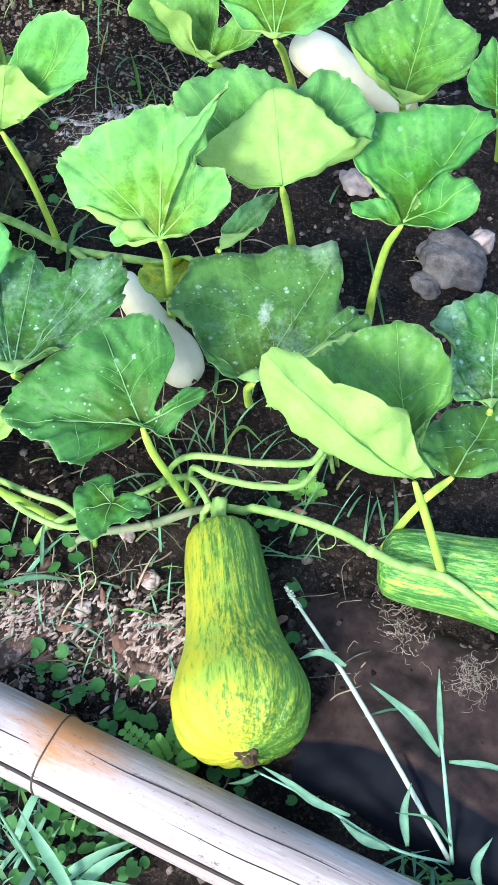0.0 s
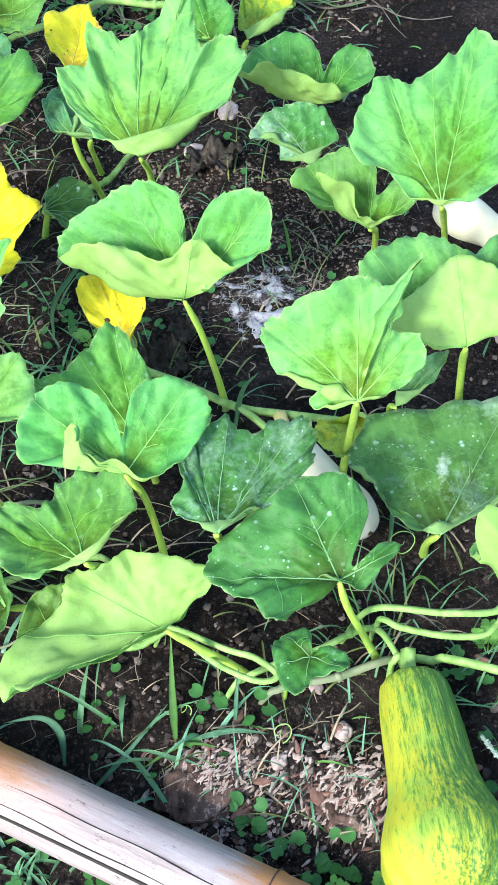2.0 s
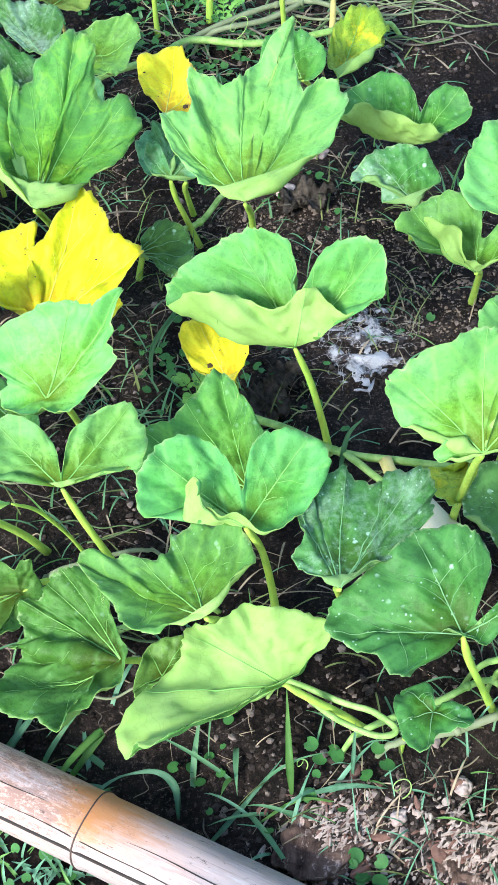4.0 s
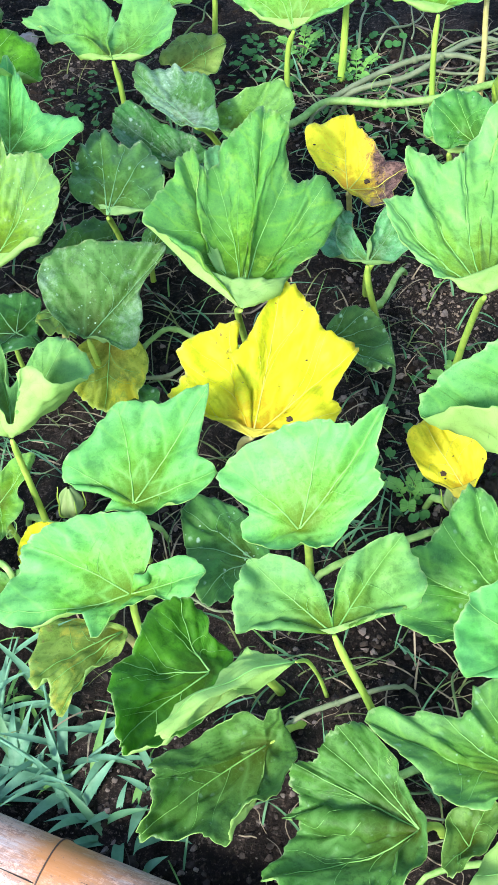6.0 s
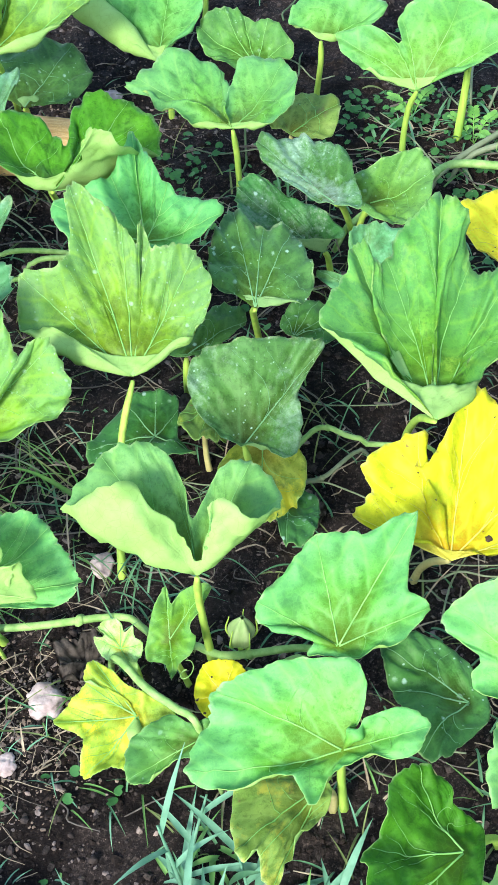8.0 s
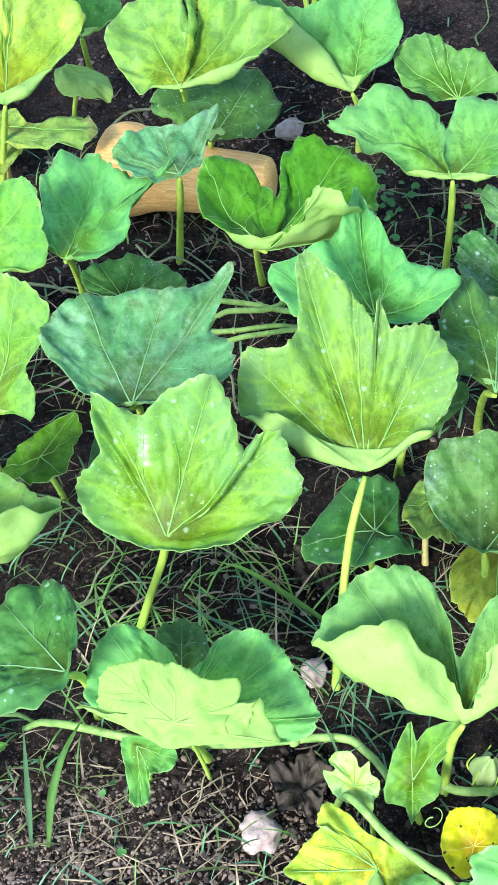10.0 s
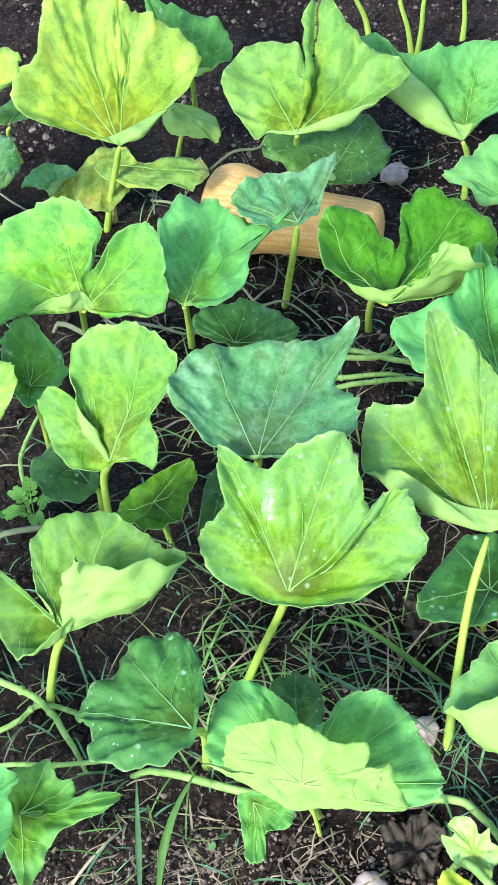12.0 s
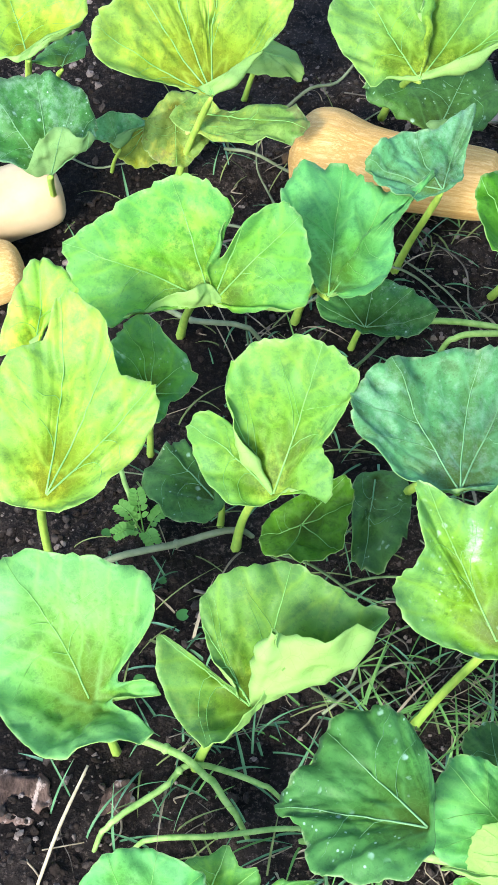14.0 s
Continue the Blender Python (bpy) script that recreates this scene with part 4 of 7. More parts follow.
leaf("d", (-2.080, 2.353, 0.150), (-2.118, 2.452), [(41, 4.0, 0), (81, 8.4, 4), (152, 4.2, 5), (-163, 4.2, 5)])
leaf("h", (-1.738, 1.143, 0.110), (-1.751, 1.163), [(-76, 8.1, -19), (-57, 6.6, -17), (-40, 5.2, -13), (-10, 5.6, -3), (4, 8.4, 1), (10, 10.6, 3), (16, 11.9, 6), (20, 9.3, 7), (21, 6.6, 7), (37, 7.0, 12), (49, 5.8, 15), (69, 6.9, 19), (83, 5.4, 19), (112, 5.0, 18), (160, 3.2, 7), (-141, 2.6, -13), (-92, 5.7, -19)])
leaf("g", (-1.789, 1.089, 0.160), (-1.828, 1.108), [(16, 6.5, -0), (45, 7.5, 11), (47, 9.3, 12), (81, 9.0, 21), (114, 9.1, 23), (155, 7.3, 16), (-115, 7.2, 28), (-67, 9.5, 29), (-33, 7.5, 18)])
leaf("m", (-1.470, 1.180, 0.130), (-1.475, 1.2), [(-113, 3.1, -25), (-91, 6.3, -27), (-80, 6.6, -26), (-70, 6.2, -26), (-63, 3.8, -23), (-46, 3.7, -19), (-29, 4.7, -14), (-13, 4.9, -6), (10, 3.9, 6), (51, 1.4, 21), (159, 1.8, 13), (-164, 1.9, -9)])
leaf("q", (-1.191, 1.070, 0.100), (-1.131, 1.070), [(6, 4.6, 2), (52, 2.9, 16), (113, 4.1, 19), (124, 6.5, 17), (133, 8.7, 15), (142, 8.6, 13), (144, 7.1, 12), (162, 8.1, 7), (175, 8.8, 2), (-174, 10.1, -2), (-164, 7.7, -6), (-154, 7.1, -9), (-141, 8.6, -13), (-131, 9.6, -16), (-122, 7.9, -17), (-115, 6.6, -19), (-99, 6.7, -20), (-92, 7.2, -20), (-93, 3.7, -20), (-52, 3.2, -16), (-17, 5.2, -6)])
leaf("m", (-1.112, 1.027, 0.120), (-1.112, 1.057), [(-152, 9.2, -10), (-142, 7.8, -13), (-140, 4.2, -13), (-114, 2.1, -19), (-60, 3.3, -18), (-23, 5.1, -8), (17, 4.7, 6), (60, 3.0, 18), (116, 2.3, 18), (138, 4.7, 14), (169, 6.4, 4), (-177, 8.0, -1)])
leaf("y", (-1.090, 1.109, 0.090), (-1.090, 1.129), [(-148, 3.5, -17), (-104, 3.6, -29), (-44, 2.1, -22), (-6, 2.8, -3), (13, 3.5, 7), (41, 3.8, 21), (69, 4.2, 28), (109, 4.2, 29), (135, 4.3, 22), (176, 3.6, 2)])
leaf("h", (-1.159, 1.166, 0.120), (-1.149, 1.176), [(-57, 3.2, -44), (-19, 3.2, -20), (2, 3.2, 2), (25, 3.1, 26), (34, 5.8, 32), (42, 9.0, 37), (66, 6.6, 46), (84, 4.6, 48), (95, 6.7, 49), (111, 5.4, 47), (139, 3.7, 37), (-167, 3.2, -15), (-144, 3.8, -33), (-114, 3.1, -46), (-88, 5.0, -49)])
leaf("w", (-1.223, 1.164, 0.100), (-1.203, 1.144), [(-25, 2.6, -18), (-12, 2.8, -9), (12, 2.9, 9), (36, 2.4, 24), (57, 3.3, 32), (73, 2.2, 36), (89, 3.2, 37), (106, 3.9, 36), (134, 4.2, 28), (137, 3.2, 27), (156, 2.9, 17), (164, 3.9, 12), (-163, 2.5, -12), (-114, 1.9, -34), (-49, 3.4, -30)])
leaf("g", (-1.108, 1.162, 0.264), (-1.124, 1.217), [(168, 16.8, 28), (149, 15.0, 51), (141, 10.0, 58), (134, 5.1, 67), (50, 2.2, 84), (19, 5.2, 50), (59, 8.9, 66), (45, 10.6, 61), (21, 11.1, 44), (50, 14.0, 15), (66, 14.8, 20), (79, 12.9, 24), (96, 6.7, 26), (101, 10.6, 26), (108, 15.1, 26), (119, 17.4, 26), (135, 18.3, 24), (155, 17.5, 18)])
leaf("d", (-1.223, 1.522, 0.090), (-1.227, 1.527), [(-31, 7.1, 7), (5, 3.3, -5), (71, 7.7, 2), (94, 8.0, 4), (130, 7.6, 6), (-154, 10.1, 10), (-120, 8.9, 17)])
leaf("q", (-0.170, 1.090, 0.120), (-0.166, 1.150), [(-52, 4.6, 17), (-62, 1.1, 17), (-170, 5.1, -9), (-135, 7.4, 2), (-101, 9.1, 12)])
leaf("b", (-0.117, 1.058, 0.180), (-0.134, 1.164), [(40, 5.5, 11), (52, 10.7, 15), (68, 7.0, 21), (95, 2.3, 26)])
leaf("z", (-0.520, 1.205, 0.108), (-0.533, 1.252), [(73, 4.7, 22), (89, 10.6, 25), (111, 12.2, 26), (126, 12.8, 25), (144, 12.0, 22), (160, 6.9, 16), (156, 3.1, 18)])
leaf("o", (-1.905, 2.305, 0.125), (-1.94, 2.34), [(-150, 5.0, -10), (-120, 8.5, -22), (-85, 9.5, -28), (-50, 8.0, -18), (-15, 5.5, -4), (80, 2.5, 10)])
leaf("t", (-1.955, 2.31, 0.075), (-1.97, 2.33), [(-160, 5.5, -4), (-120, 6.5, -18), (-80, 6.0, -22), (-35, 5.5, -8), (60, 3.0, 5)])
leaf("t", (-1.80, 2.44, 0.12), (-1.83, 2.47), [(-30, 9.0, -10), (-55, 6.0, -14), (-120, 4.0, -12), (150, 3.0, 6), (10, 5.0, 2)])



# ---- leaf stalks rising past the view ----
def bare_stalk(foot, top, r=0.005, dry=False):
    """A leaf stalk with a folded blade far up on it."""
    o = np.array((foot[0], foot[1], ground_z(*foot)))
    j = np.array(top) - o
    j = j * 1.25
    root = thing("squash_leaf", o, "dry tan squash stalk with a shrivelled blade" if dry else "tall squash stalk with a small folded blade", "leaf", "squash leaves")
    pts = spline([(0, 0, -0.012), j * 0.35 + np.array([0.002, 0, 0.001]), j * 0.7 - np.array([0.002, 0, 0.001]), j], 6)
    part("stalk", tube(bmesh.new(), pts, (r * 1.35, r, r * 0.9, r * 0.8), 10, 0.07), STEM_DRY if dry else STEM, root)
    bm = bmesh.new()
    lump(bm, j + np.array([0, 0.01, 0.015]), 0.022, 0.9, int(abs(foot[0]) * 1000), 3, 0.6)
    part("blade", bm, UNDERS["y" if dry else "g"], root)


for sf, st, sr, sd in (((-0.78, 2.305), (-0.746, 2.315, 0.33), 0.0058, False), ((-0.52, 2.238), (-0.507, 2.272, 0.2), 0.0052, True), ((-1.275, 2.72), (-1.256, 2.721, 0.12), 0.0045, False), ((-0.672, 2.75), (-0.703, 2.706, 0.1), 0.0045, False),
                       ((-1.432, 2.816), (-1.454, 2.802, 0.13), 0.0045, False), ((-1.425, 2.816), (-1.406, 2.804, 0.13), 0.0045, False), ((-1.34, 2.856), (-1.335, 2.847, 0.11), 0.0045, False), ((-1.52, 2.878), (-1.542, 2.848, 0.1), 0.005, False)):
    bare_stalk(sf, st, sr, sd)

# ---- ground ----
soil = Mat("soil", 0.9, 0.12)
grain = soil.noise(11, 8, 0.75)
fine = soil.noise(150, 6, 0.75)
film = soil.ramp(soil.mix(0.25, soil.noise(3.2, 3, 0.5), soil.noise(30, 4, 0.7)), (0.49, 0.0), (0.55, 1.0))
# brown soil, its near-black hollows standing in for the shade of crevices
dirt = soil.mix(soil.ramp(grain, (0.38, 0.0), (0.62, 1.0)), (0.004, 0.0034, 0.0032), (0.037, 0.027, 0.0225))
dirt = soil.mix(soil.ramp(fine, (0.53, 0.0), (0.64, 0.8)), dirt, (0.135, 0.1, 0.08))
dirt = soil.mix(soil.ramp(soil.noise(330, 3), (0.66, 0.0), (0.72, 0.7)), dirt, (0.3, 0.25, 0.22))
dirt = soil.mix(soil.ramp(soil.noise(260, 3), (0.56, 0.0), (0.66, 0.8)), dirt, (0.012, 0.01, 0.009))
wet = soil.mix(soil.ramp(fine, (0.5, 0.0), (0.66, 0.8)), (0.007, 0.0052, 0.0045), (0.042, 0.03, 0.023))
soil.color(soil.mix(film, dirt, wet))
soil.bump(soil.mix(0.6, grain, soil.mix(0.5, fine, soil.noise(60, 6, 0.8))), 1.0, 0.014)
SOIL = soil.m


def ground():
    near = lambda a, b: list(np.arange(a, b, 0.0125))
    grow = [0.05 * 1.5**k for k in range(22)]
    xs = [-2.6 - v for v in grow[::-1]] + near(-2.6, 0.7) + [0.7 + v for v in grow]
    ys = [0.15 - v for v in grow[::-1]] + near(0.15, 3.3) + [3.3 + v for v in grow]
    verts = [(x, y, ground_z(x, y)) for y in ys for x in xs]
    w = len(xs)
    faces = [(r * w + c, r * w + c + 1, (r + 1) * w + c + 1, (r + 1) * w + c) for r in range(len(ys) - 1) for c in range(w - 1)]
    me = bpy.data.meshes.new("ground")
    me.from_pydata(verts, [], faces)
    me.materials.append(SOIL)
    me.polygons.foreach_set("use_smooth", [True] * len(me.polygons))
    tagged(new("ground", me), "dark moist crumbly garden soil with bare patches", "soil", kind="structure")


ground()


def scatter(name, label, category, count, sizes, mats, seed, level=1, flat=0.7, areas=None, patchy=False):
    """Loose bits on the soil, in one mesh; patchy: gathered in drifts, the pale bits only in the thickest."""
    r = random.Random(seed)
    ico = bmesh.new()
    bmesh.ops.create_icosphere(ico, subdivisions=level, radius=1.0)
    base = [v.co.copy() for v in ico.verts]
    tri = [[v.index for v in f.verts] for f in ico.faces]
    ico.free()
    verts, faces, which = [], [], []
    for i in range(count):
        if areas:
            a = areas[r.randrange(len(areas))]
            x, y = r.gauss(a[0], a[2]), r.gauss(a[1], a[2])
        else:
            x, y = r.uniform(-2.5, 0.45), r.uniform(0.3, 3.15)
            while y < 0.3 - 0.4 * x or y > 2.5 - 0.75 * x:
                x, y = r.uniform(-2.5, 0.45), r.uniform(0.3, 3.15)
        drift = noise.fractal(Vector((x * 4.5, y * 4.5, 9.1)), 1.0, 2.0, 3)
        if patchy and drift < -0.12 and r.random() < 0.75:
            continue
        s = sizes[0] * (sizes[1] / sizes[0]) ** (r.random() ** 1.8)
        o = Vector((r.uniform(-50, 50), r.uniform(-50, 50), r.uniform(-50, 50)))
        turn = Euler((r.uniform(-0.5, 0.5), r.uniform(-0.5, 0.5), r.uniform(0, 6.28))).to_matrix()
        sc = Vector((s * r.uniform(0.8, 1.4), s * r.uniform(0.7, 1.1), s * flat * r.uniform(0.7, 1.2)))
        z = ground_z(x, y) + 0.25 * s
        n0 = len(verts)
        for c in base:
            k = 1 + 0.7 * noise.noise(c * 1.7 + o)
            q = turn @ Vector((c.x * k * sc.x, c.y * k * sc.y, c.z * k * sc.z))
            verts.append((q.x + x, q.y + y, q.z + z))
        m = r.randrange(len(mats))
        if patchy and m == len(mats) - 1 and drift < 0.1:
            m = 0
        faces += [[n0 + a for a in f] for f in tri]
        which += [m] * len(tri)
    me = bpy.data.meshes.new(name)
    me.from_pydata(verts, [], faces)
    for m in mats:
        me.materials.append(m)
    me.polygons.foreach_set("material_index", which)
    me.polygons.foreach_set("use_smooth", [level > 1] * len(faces))
    return tagged(new(name, me), label, category, kind="stuff")


CLOD = plain("clod", (0.006, 0.0045, 0.0037), (0.032, 0.022, 0.0165), 90, 0.9, 0.15, None, 0.8, 0.004)
CLOD2 = plain("clod_grey", (0.072, 0.055, 0.046), (0.013, 0.0105, 0.0095), 90, 0.9, 0.15, None, 0.8, 0.004)
CLOD3 = plain("clod_pale", (0.27, 0.215, 0.185), (0.085, 0.066, 0.056), 90, 0.9, 0.15, None, 0.8, 0.004)
PEBBLE = plain("pebble", (0.32, 0.24, 0.19), (0.13, 0.09, 0.07), 50, 0.7, 0.3)
STONE = plain("stone", (0.52, 0.42, 0.38), (0.26, 0.19, 0.17), 45, 0.75, 0.3, None, 0.6, 0.004)
scatter("soil_clods", "crumbs and clods of dark soil", "soil", 82000, (0.0011, 0.0068), (CLOD, CLOD, CLOD2, CLOD2, CLOD3), 3, patchy=True)
scatter("gravel", "small pale and reddish pebbles in the soil", "gravel", 1600, (0.0014, 0.006), (PEBBLE, CLOD2, CLOD), 4, areas=[(-1.35, 1.1, 0.12), (-1.5, 1.2, 0.12), (-0.45, 1.7, 0.15), (-1.45, 2.5, 0.2), (-0.2, 0.62, 0.08), (-1.0, 1.7, 0.5), (-0.3, 1.5, 0.3)])

CRUMB = plain("crumb_dry", (0.3, 0.23, 0.17), (0.13, 0.095, 0.07), 120, 0.9, 0.1, None, 0.7, 0.003)
scatter("dry_crumbs", "pale dry crumbs of soil on the bare strip", "soil", 14000, (0.0008, 0.0036), (CRUMB, CRUMB, CLOD3, CLOD2), 14, flat=0.6,
        areas=[(-1.66, 1.04, 0.06), (-1.72, 1.09, 0.05), (-1.56, 1.14, 0.05), (-0.62, 1.72, 0.06), (-1.36, 1.1, 0.055), (-1.47, 1.12, 0.06), (-1.58, 1.08, 0.06), (-1.42, 1.03, 0.07), (-1.27, 1.17, 0.05), (-0.3, 1.62, 0.07), (-0.22, 1.5, 0.07), (-0.42, 1.66, 0.08), (-1.4, 2.5, 0.14)])


def stone(x, y, s, squash=0.6, mat=None):
    bm = bmesh.new()
    lump(bm, (0, 0, 0), s, squash, int(abs(x * 911 + y * 377) * 10), 4, 0.3)
    for v in bm.verts:
        v.co += v.co.normalized() * s * 0.16 * noise.fractal(v.co * (1.6 / s), 1.0, 2.0, 3)
    ob = part("stone", bm, mat or STONE, None)
    ob.location = (x, y, ground_z(x, y) + s * squash * 0.55)
    return tagged(ob, "rounded grey-pink stone half sunk in the soil", "stone", "loose stones")


for sx, sy, ss in ((-1.333, 1.14, 0.024), (-1.43, 2.44, 0.026), (-0.538, 1.779, 0.018), (-0.498, 1.903, 0.02), (0.03, 1.365, 0.022),
                   (-0.19, 0.735, 0.012), (-0.22, 0.62, 0.011), (-0.92, 1.83, 0.022), (-1.29, 1.36, 0.016), (-1.37, 1.05, 0.014), (-0.145, 0.668, 0.013)):
    stone(sx, sy, ss)

ROCK = plain("rock", (0.2, 0.175, 0.165), (0.045, 0.04, 0.04), 38, 0.85, 0.2, None, 0.9, 0.006)
stone(0.185, 1.235, 0.045, 0.55, ROCK)
stone(0.15, 1.19, 0.022, 0.5, ROCK)
stone(0.222, 1.285, 0.02, 0.8)

# ---- bamboo pole ----
bamboo = Mat("bamboo", 0.62, 0.2)
along = bamboo.noise(14, 5, 0.6, (0.15, 1.6, 1.6))
streak = bamboo.noise(90, 5, 0.65, (0.05, 1, 1))
bc = bamboo.mix(bamboo.ramp(along, (0.38, 0.0), (0.62, 1.0)), (0.4, 0.35, 0.345), (0.28, 0.22, 0.205))
bc = bamboo.mix(bamboo.ramp(streak, (0.52, 0.0), (0.7, 0.5)), bc, (0.26, 0.2, 0.18))
bc = bamboo.mix(bamboo.ramp(bamboo.mix(0.5, bamboo.attr("stain"), bamboo.noise(12, 6, 0.75, (0.3, 1, 1))), (0.44, 0.0), (0.58, 0.7)), bc, (0.6, 0.37, 0.28))
bc = bamboo.mix(bamboo.ramp(bamboo.mix(0.6, bamboo.attr("stain"), bamboo.noise(130, 6, 0.85, (0.5, 1, 1))), (0.57, 0.0), (0.61, 0.6)), bc, (0.14, 0.07, 0.055))
bc = bamboo.mix(bamboo.ramp(bamboo.noise(70, 6, 0.85, (0.35, 1, 1)), (0.6, 0.0), (0.65, 0.8)), bc, (0.07, 0.05, 0.045))
bc = bamboo.mix(bamboo.ramp(bamboo.noise(22, 7, 0.8, (0.25, 1, 1)), (0.54, 0.0), (0.64, 0.6)), bc, (0.45, 0.42, 0.43))
bc = bamboo.mix(bamboo.ramp(bamboo.noise(260, 5, 0.7, (0.03, 1, 1)), (0.54, 0.0), (0.64, 0.4)), bc, (0.16, 0.12, 0.11))
bc = bamboo.mix(bamboo.ramp(bamboo.noise(180, 4, 0.7, (0.05, 1, 1)), (0.55, 0.0), (0.65, 0.5)), bc, (0.5, 0.46, 0.45))
bc = bamboo.mix(bamboo.ramp(bamboo.mix(0.55, bamboo.attr("node"), bamboo.noise(45, 7, 0.8, (0.22, 1, 1))), (0.46, 0.0), (0.64, 0.9)), bc, (0.42, 0.18, 0.06))
bc = bamboo.mix(bamboo.ramp(bamboo.noise(240, 5, 0.75, (0.5, 1, 1)), (0.6, 0.0), (0.68, 0.7)), bc, (0.13, 0.1, 0.09))
bamboo.color(bc)
bamboo.bump(streak, 0.25, 0.002)
BAMBOO = bamboo.m
CRACK = plain("crack", (0.02, 0.016, 0.013), (0.035, 0.028, 0.022), 40)
NODE = plain("bamboo_node", (0.1, 0.065, 0.05), (0.05, 0.035, 0.03), 80, 0.7)


def pole():
    a, b, r = Vector((0.42, 0.222, 0.012)), Vector((-1.55, 0.866, 0.012)), 0.048
    length = (b - a).length
    root = thing("bamboo_pole", a, "weathered split bamboo pole edging the garden bed", "pole")
    root.rotation_euler = (b - a).to_track_quat("X", "Z").to_euler()
    nodes = [0.66, 1.06, 1.5, 1.92]
    bm = bmesh.new()
    lay, red = bm.verts.layers.float.new("node"), bm.verts.layers.float.new("stain")
    xs = sorted(set([0, length] + list(np.linspace(0, length, 90)) + [n + d for n in nodes for d in (-0.012, -0.006, -0.002, 0.002, 0.006, 0.012)]))
    rings = []
    for x in xs:
        near = min(abs(x - n) for n in nodes)
        after = max(0.0, 1 - min([n - x if x <= n else 1.6 * (x - n) + 0.02 for n in nodes]) / 0.2)
        rr = r * (1 + 0.05 * math.exp(-((near / 0.008) ** 2)) - 0.02 * math.exp(-((near / 0.02) ** 2)) + 0.006 * math.sin(x * 7))
        ring = []
        for k in range(40):
            t = 2 * math.pi * k / 40
            v = bm.verts.new((x, rr * math.cos(t), rr * math.sin(t)))
            v[lay] = after * max(0.0, math.sin(t - 0.5)) ** 0.7
            v[red] = 0.2 + 0.6 * min(1.0, max(0.0, (x - 0.85) * 4)) * (0.5 + 0.5 * math.sin(t))
            ring.append(v)
        rings.append(ring)
    for p, q in zip(rings, rings[1:]):
        for k in range(40):
            bm.faces.new((p[k], p[(k + 1) % 40], q[(k + 1) % 40], q[k]))
    bm.faces.new(rings[0][::-1])
    bm.faces.new(rings[-1])
    part("culm", bm, BAMBOO, root)
    for n in nodes:
        bm = bmesh.new()
        t = np.linspace(0, 2 * math.pi, 41)
        tube(bm, [(n + 0.0015 * math.sin(3 * q), r * 1.043 * math.cos(q), r * 1.043 * math.sin(q)) for q in t], (0.0013, 0.0009, 0.0014, 0.001), 6, caps=False)
        part("node_ring", bm, NODE, root, "dark ring at a bamboo node")
    bm = bmesh.new()
    pts = []
    for x in np.linspace(0.02, length - 0.05, 60):
        t = radians(27) + 0.07 * math.sin(x * 2.1) + 0.03 * math.sin(x * 9)
        pts.append((x, r * 1.0 * math.cos(t), r * 1.0 * math.sin(t)))
    tube(bm, pts, (0.0018, 0.0028, 0.0022, 0.0028, 0.0015), 6)
    part("crack", bm, CRACK, root, "long dark split in the bamboo")
    for x0, x1, deg in ((0.1, 0.5, 62), (0.3, 0.62, 100), (0.68, 1.0, 75), (0.75, 1.2, 48), (1.1, 1.45, 82), (1.2, 1.6, 58)):
        pts = []
        for x in np.linspace(x0, x1, 30):
            t = radians(deg) + 0.05 * math.sin(x * 9 + deg) + 0.02 * math.sin(x * 41)
            pts.append((x, r * 0.998 * math.cos(t), r * 0.998 * math.sin(t)))
        part("crack", tube(bmesh.new(), pts, (0.0003, 0.0011, 0.0007, 0.001, 0.0002), 5), CRACK, root, "fine dark split in the bamboo")


pole()

# ---- squashes ----
def squash_skin(name, pale, mid, dark, yellow=None, blur=0.0):
    """Rind with broken lengthwise streaks, from pale to dark, and a yellower belly."""
    k = Mat(name, 0.45, 0.32)
    mott = k.mix(0.3, k.noise(210, 7, 0.75, (0.05, 1, 1)), k.noise(300, 5, 0.8, (0.3, 1, 1)))
    mott = k.ramp(mott, (0.42, 0.0), (0.58, 1.0))
    patch = k.noise(11, 5, 0.7)
    f = k.mix(0.52, k.mix(0.75, k.attr("stripe"), mott), k.mix(0.3, k.attr("green"), patch))
    light = k.mix(k.ramp(patch, (0.44, 0.0), (0.56, 1.0)), pale, yellow or pale)
    base = k.mix(k.ramp(f, (0.34, 0.0), (0.45 + blur, 1.0)), light, mid)
    base = k.mix(k.ramp(f, (0.48, 0.0), (0.59 + blur, 1.0)), base, dark)
    base = k.mix(k.ramp(k.noise(330, 3, 0.6), (0.6, 0.0), (0.68, 0.5)), base, mid)
    base = k.mix(k.ramp(k.noise(42, 6, 0.8), (0.68, 0.0), (0.71, 0.6)), base, (0.2, 0.15, 0.06))
    k.color(base)
    k.bump(k.mix(0.6, k.noise(60, 4), mott), 0.5, 0.0016)
    return k.m


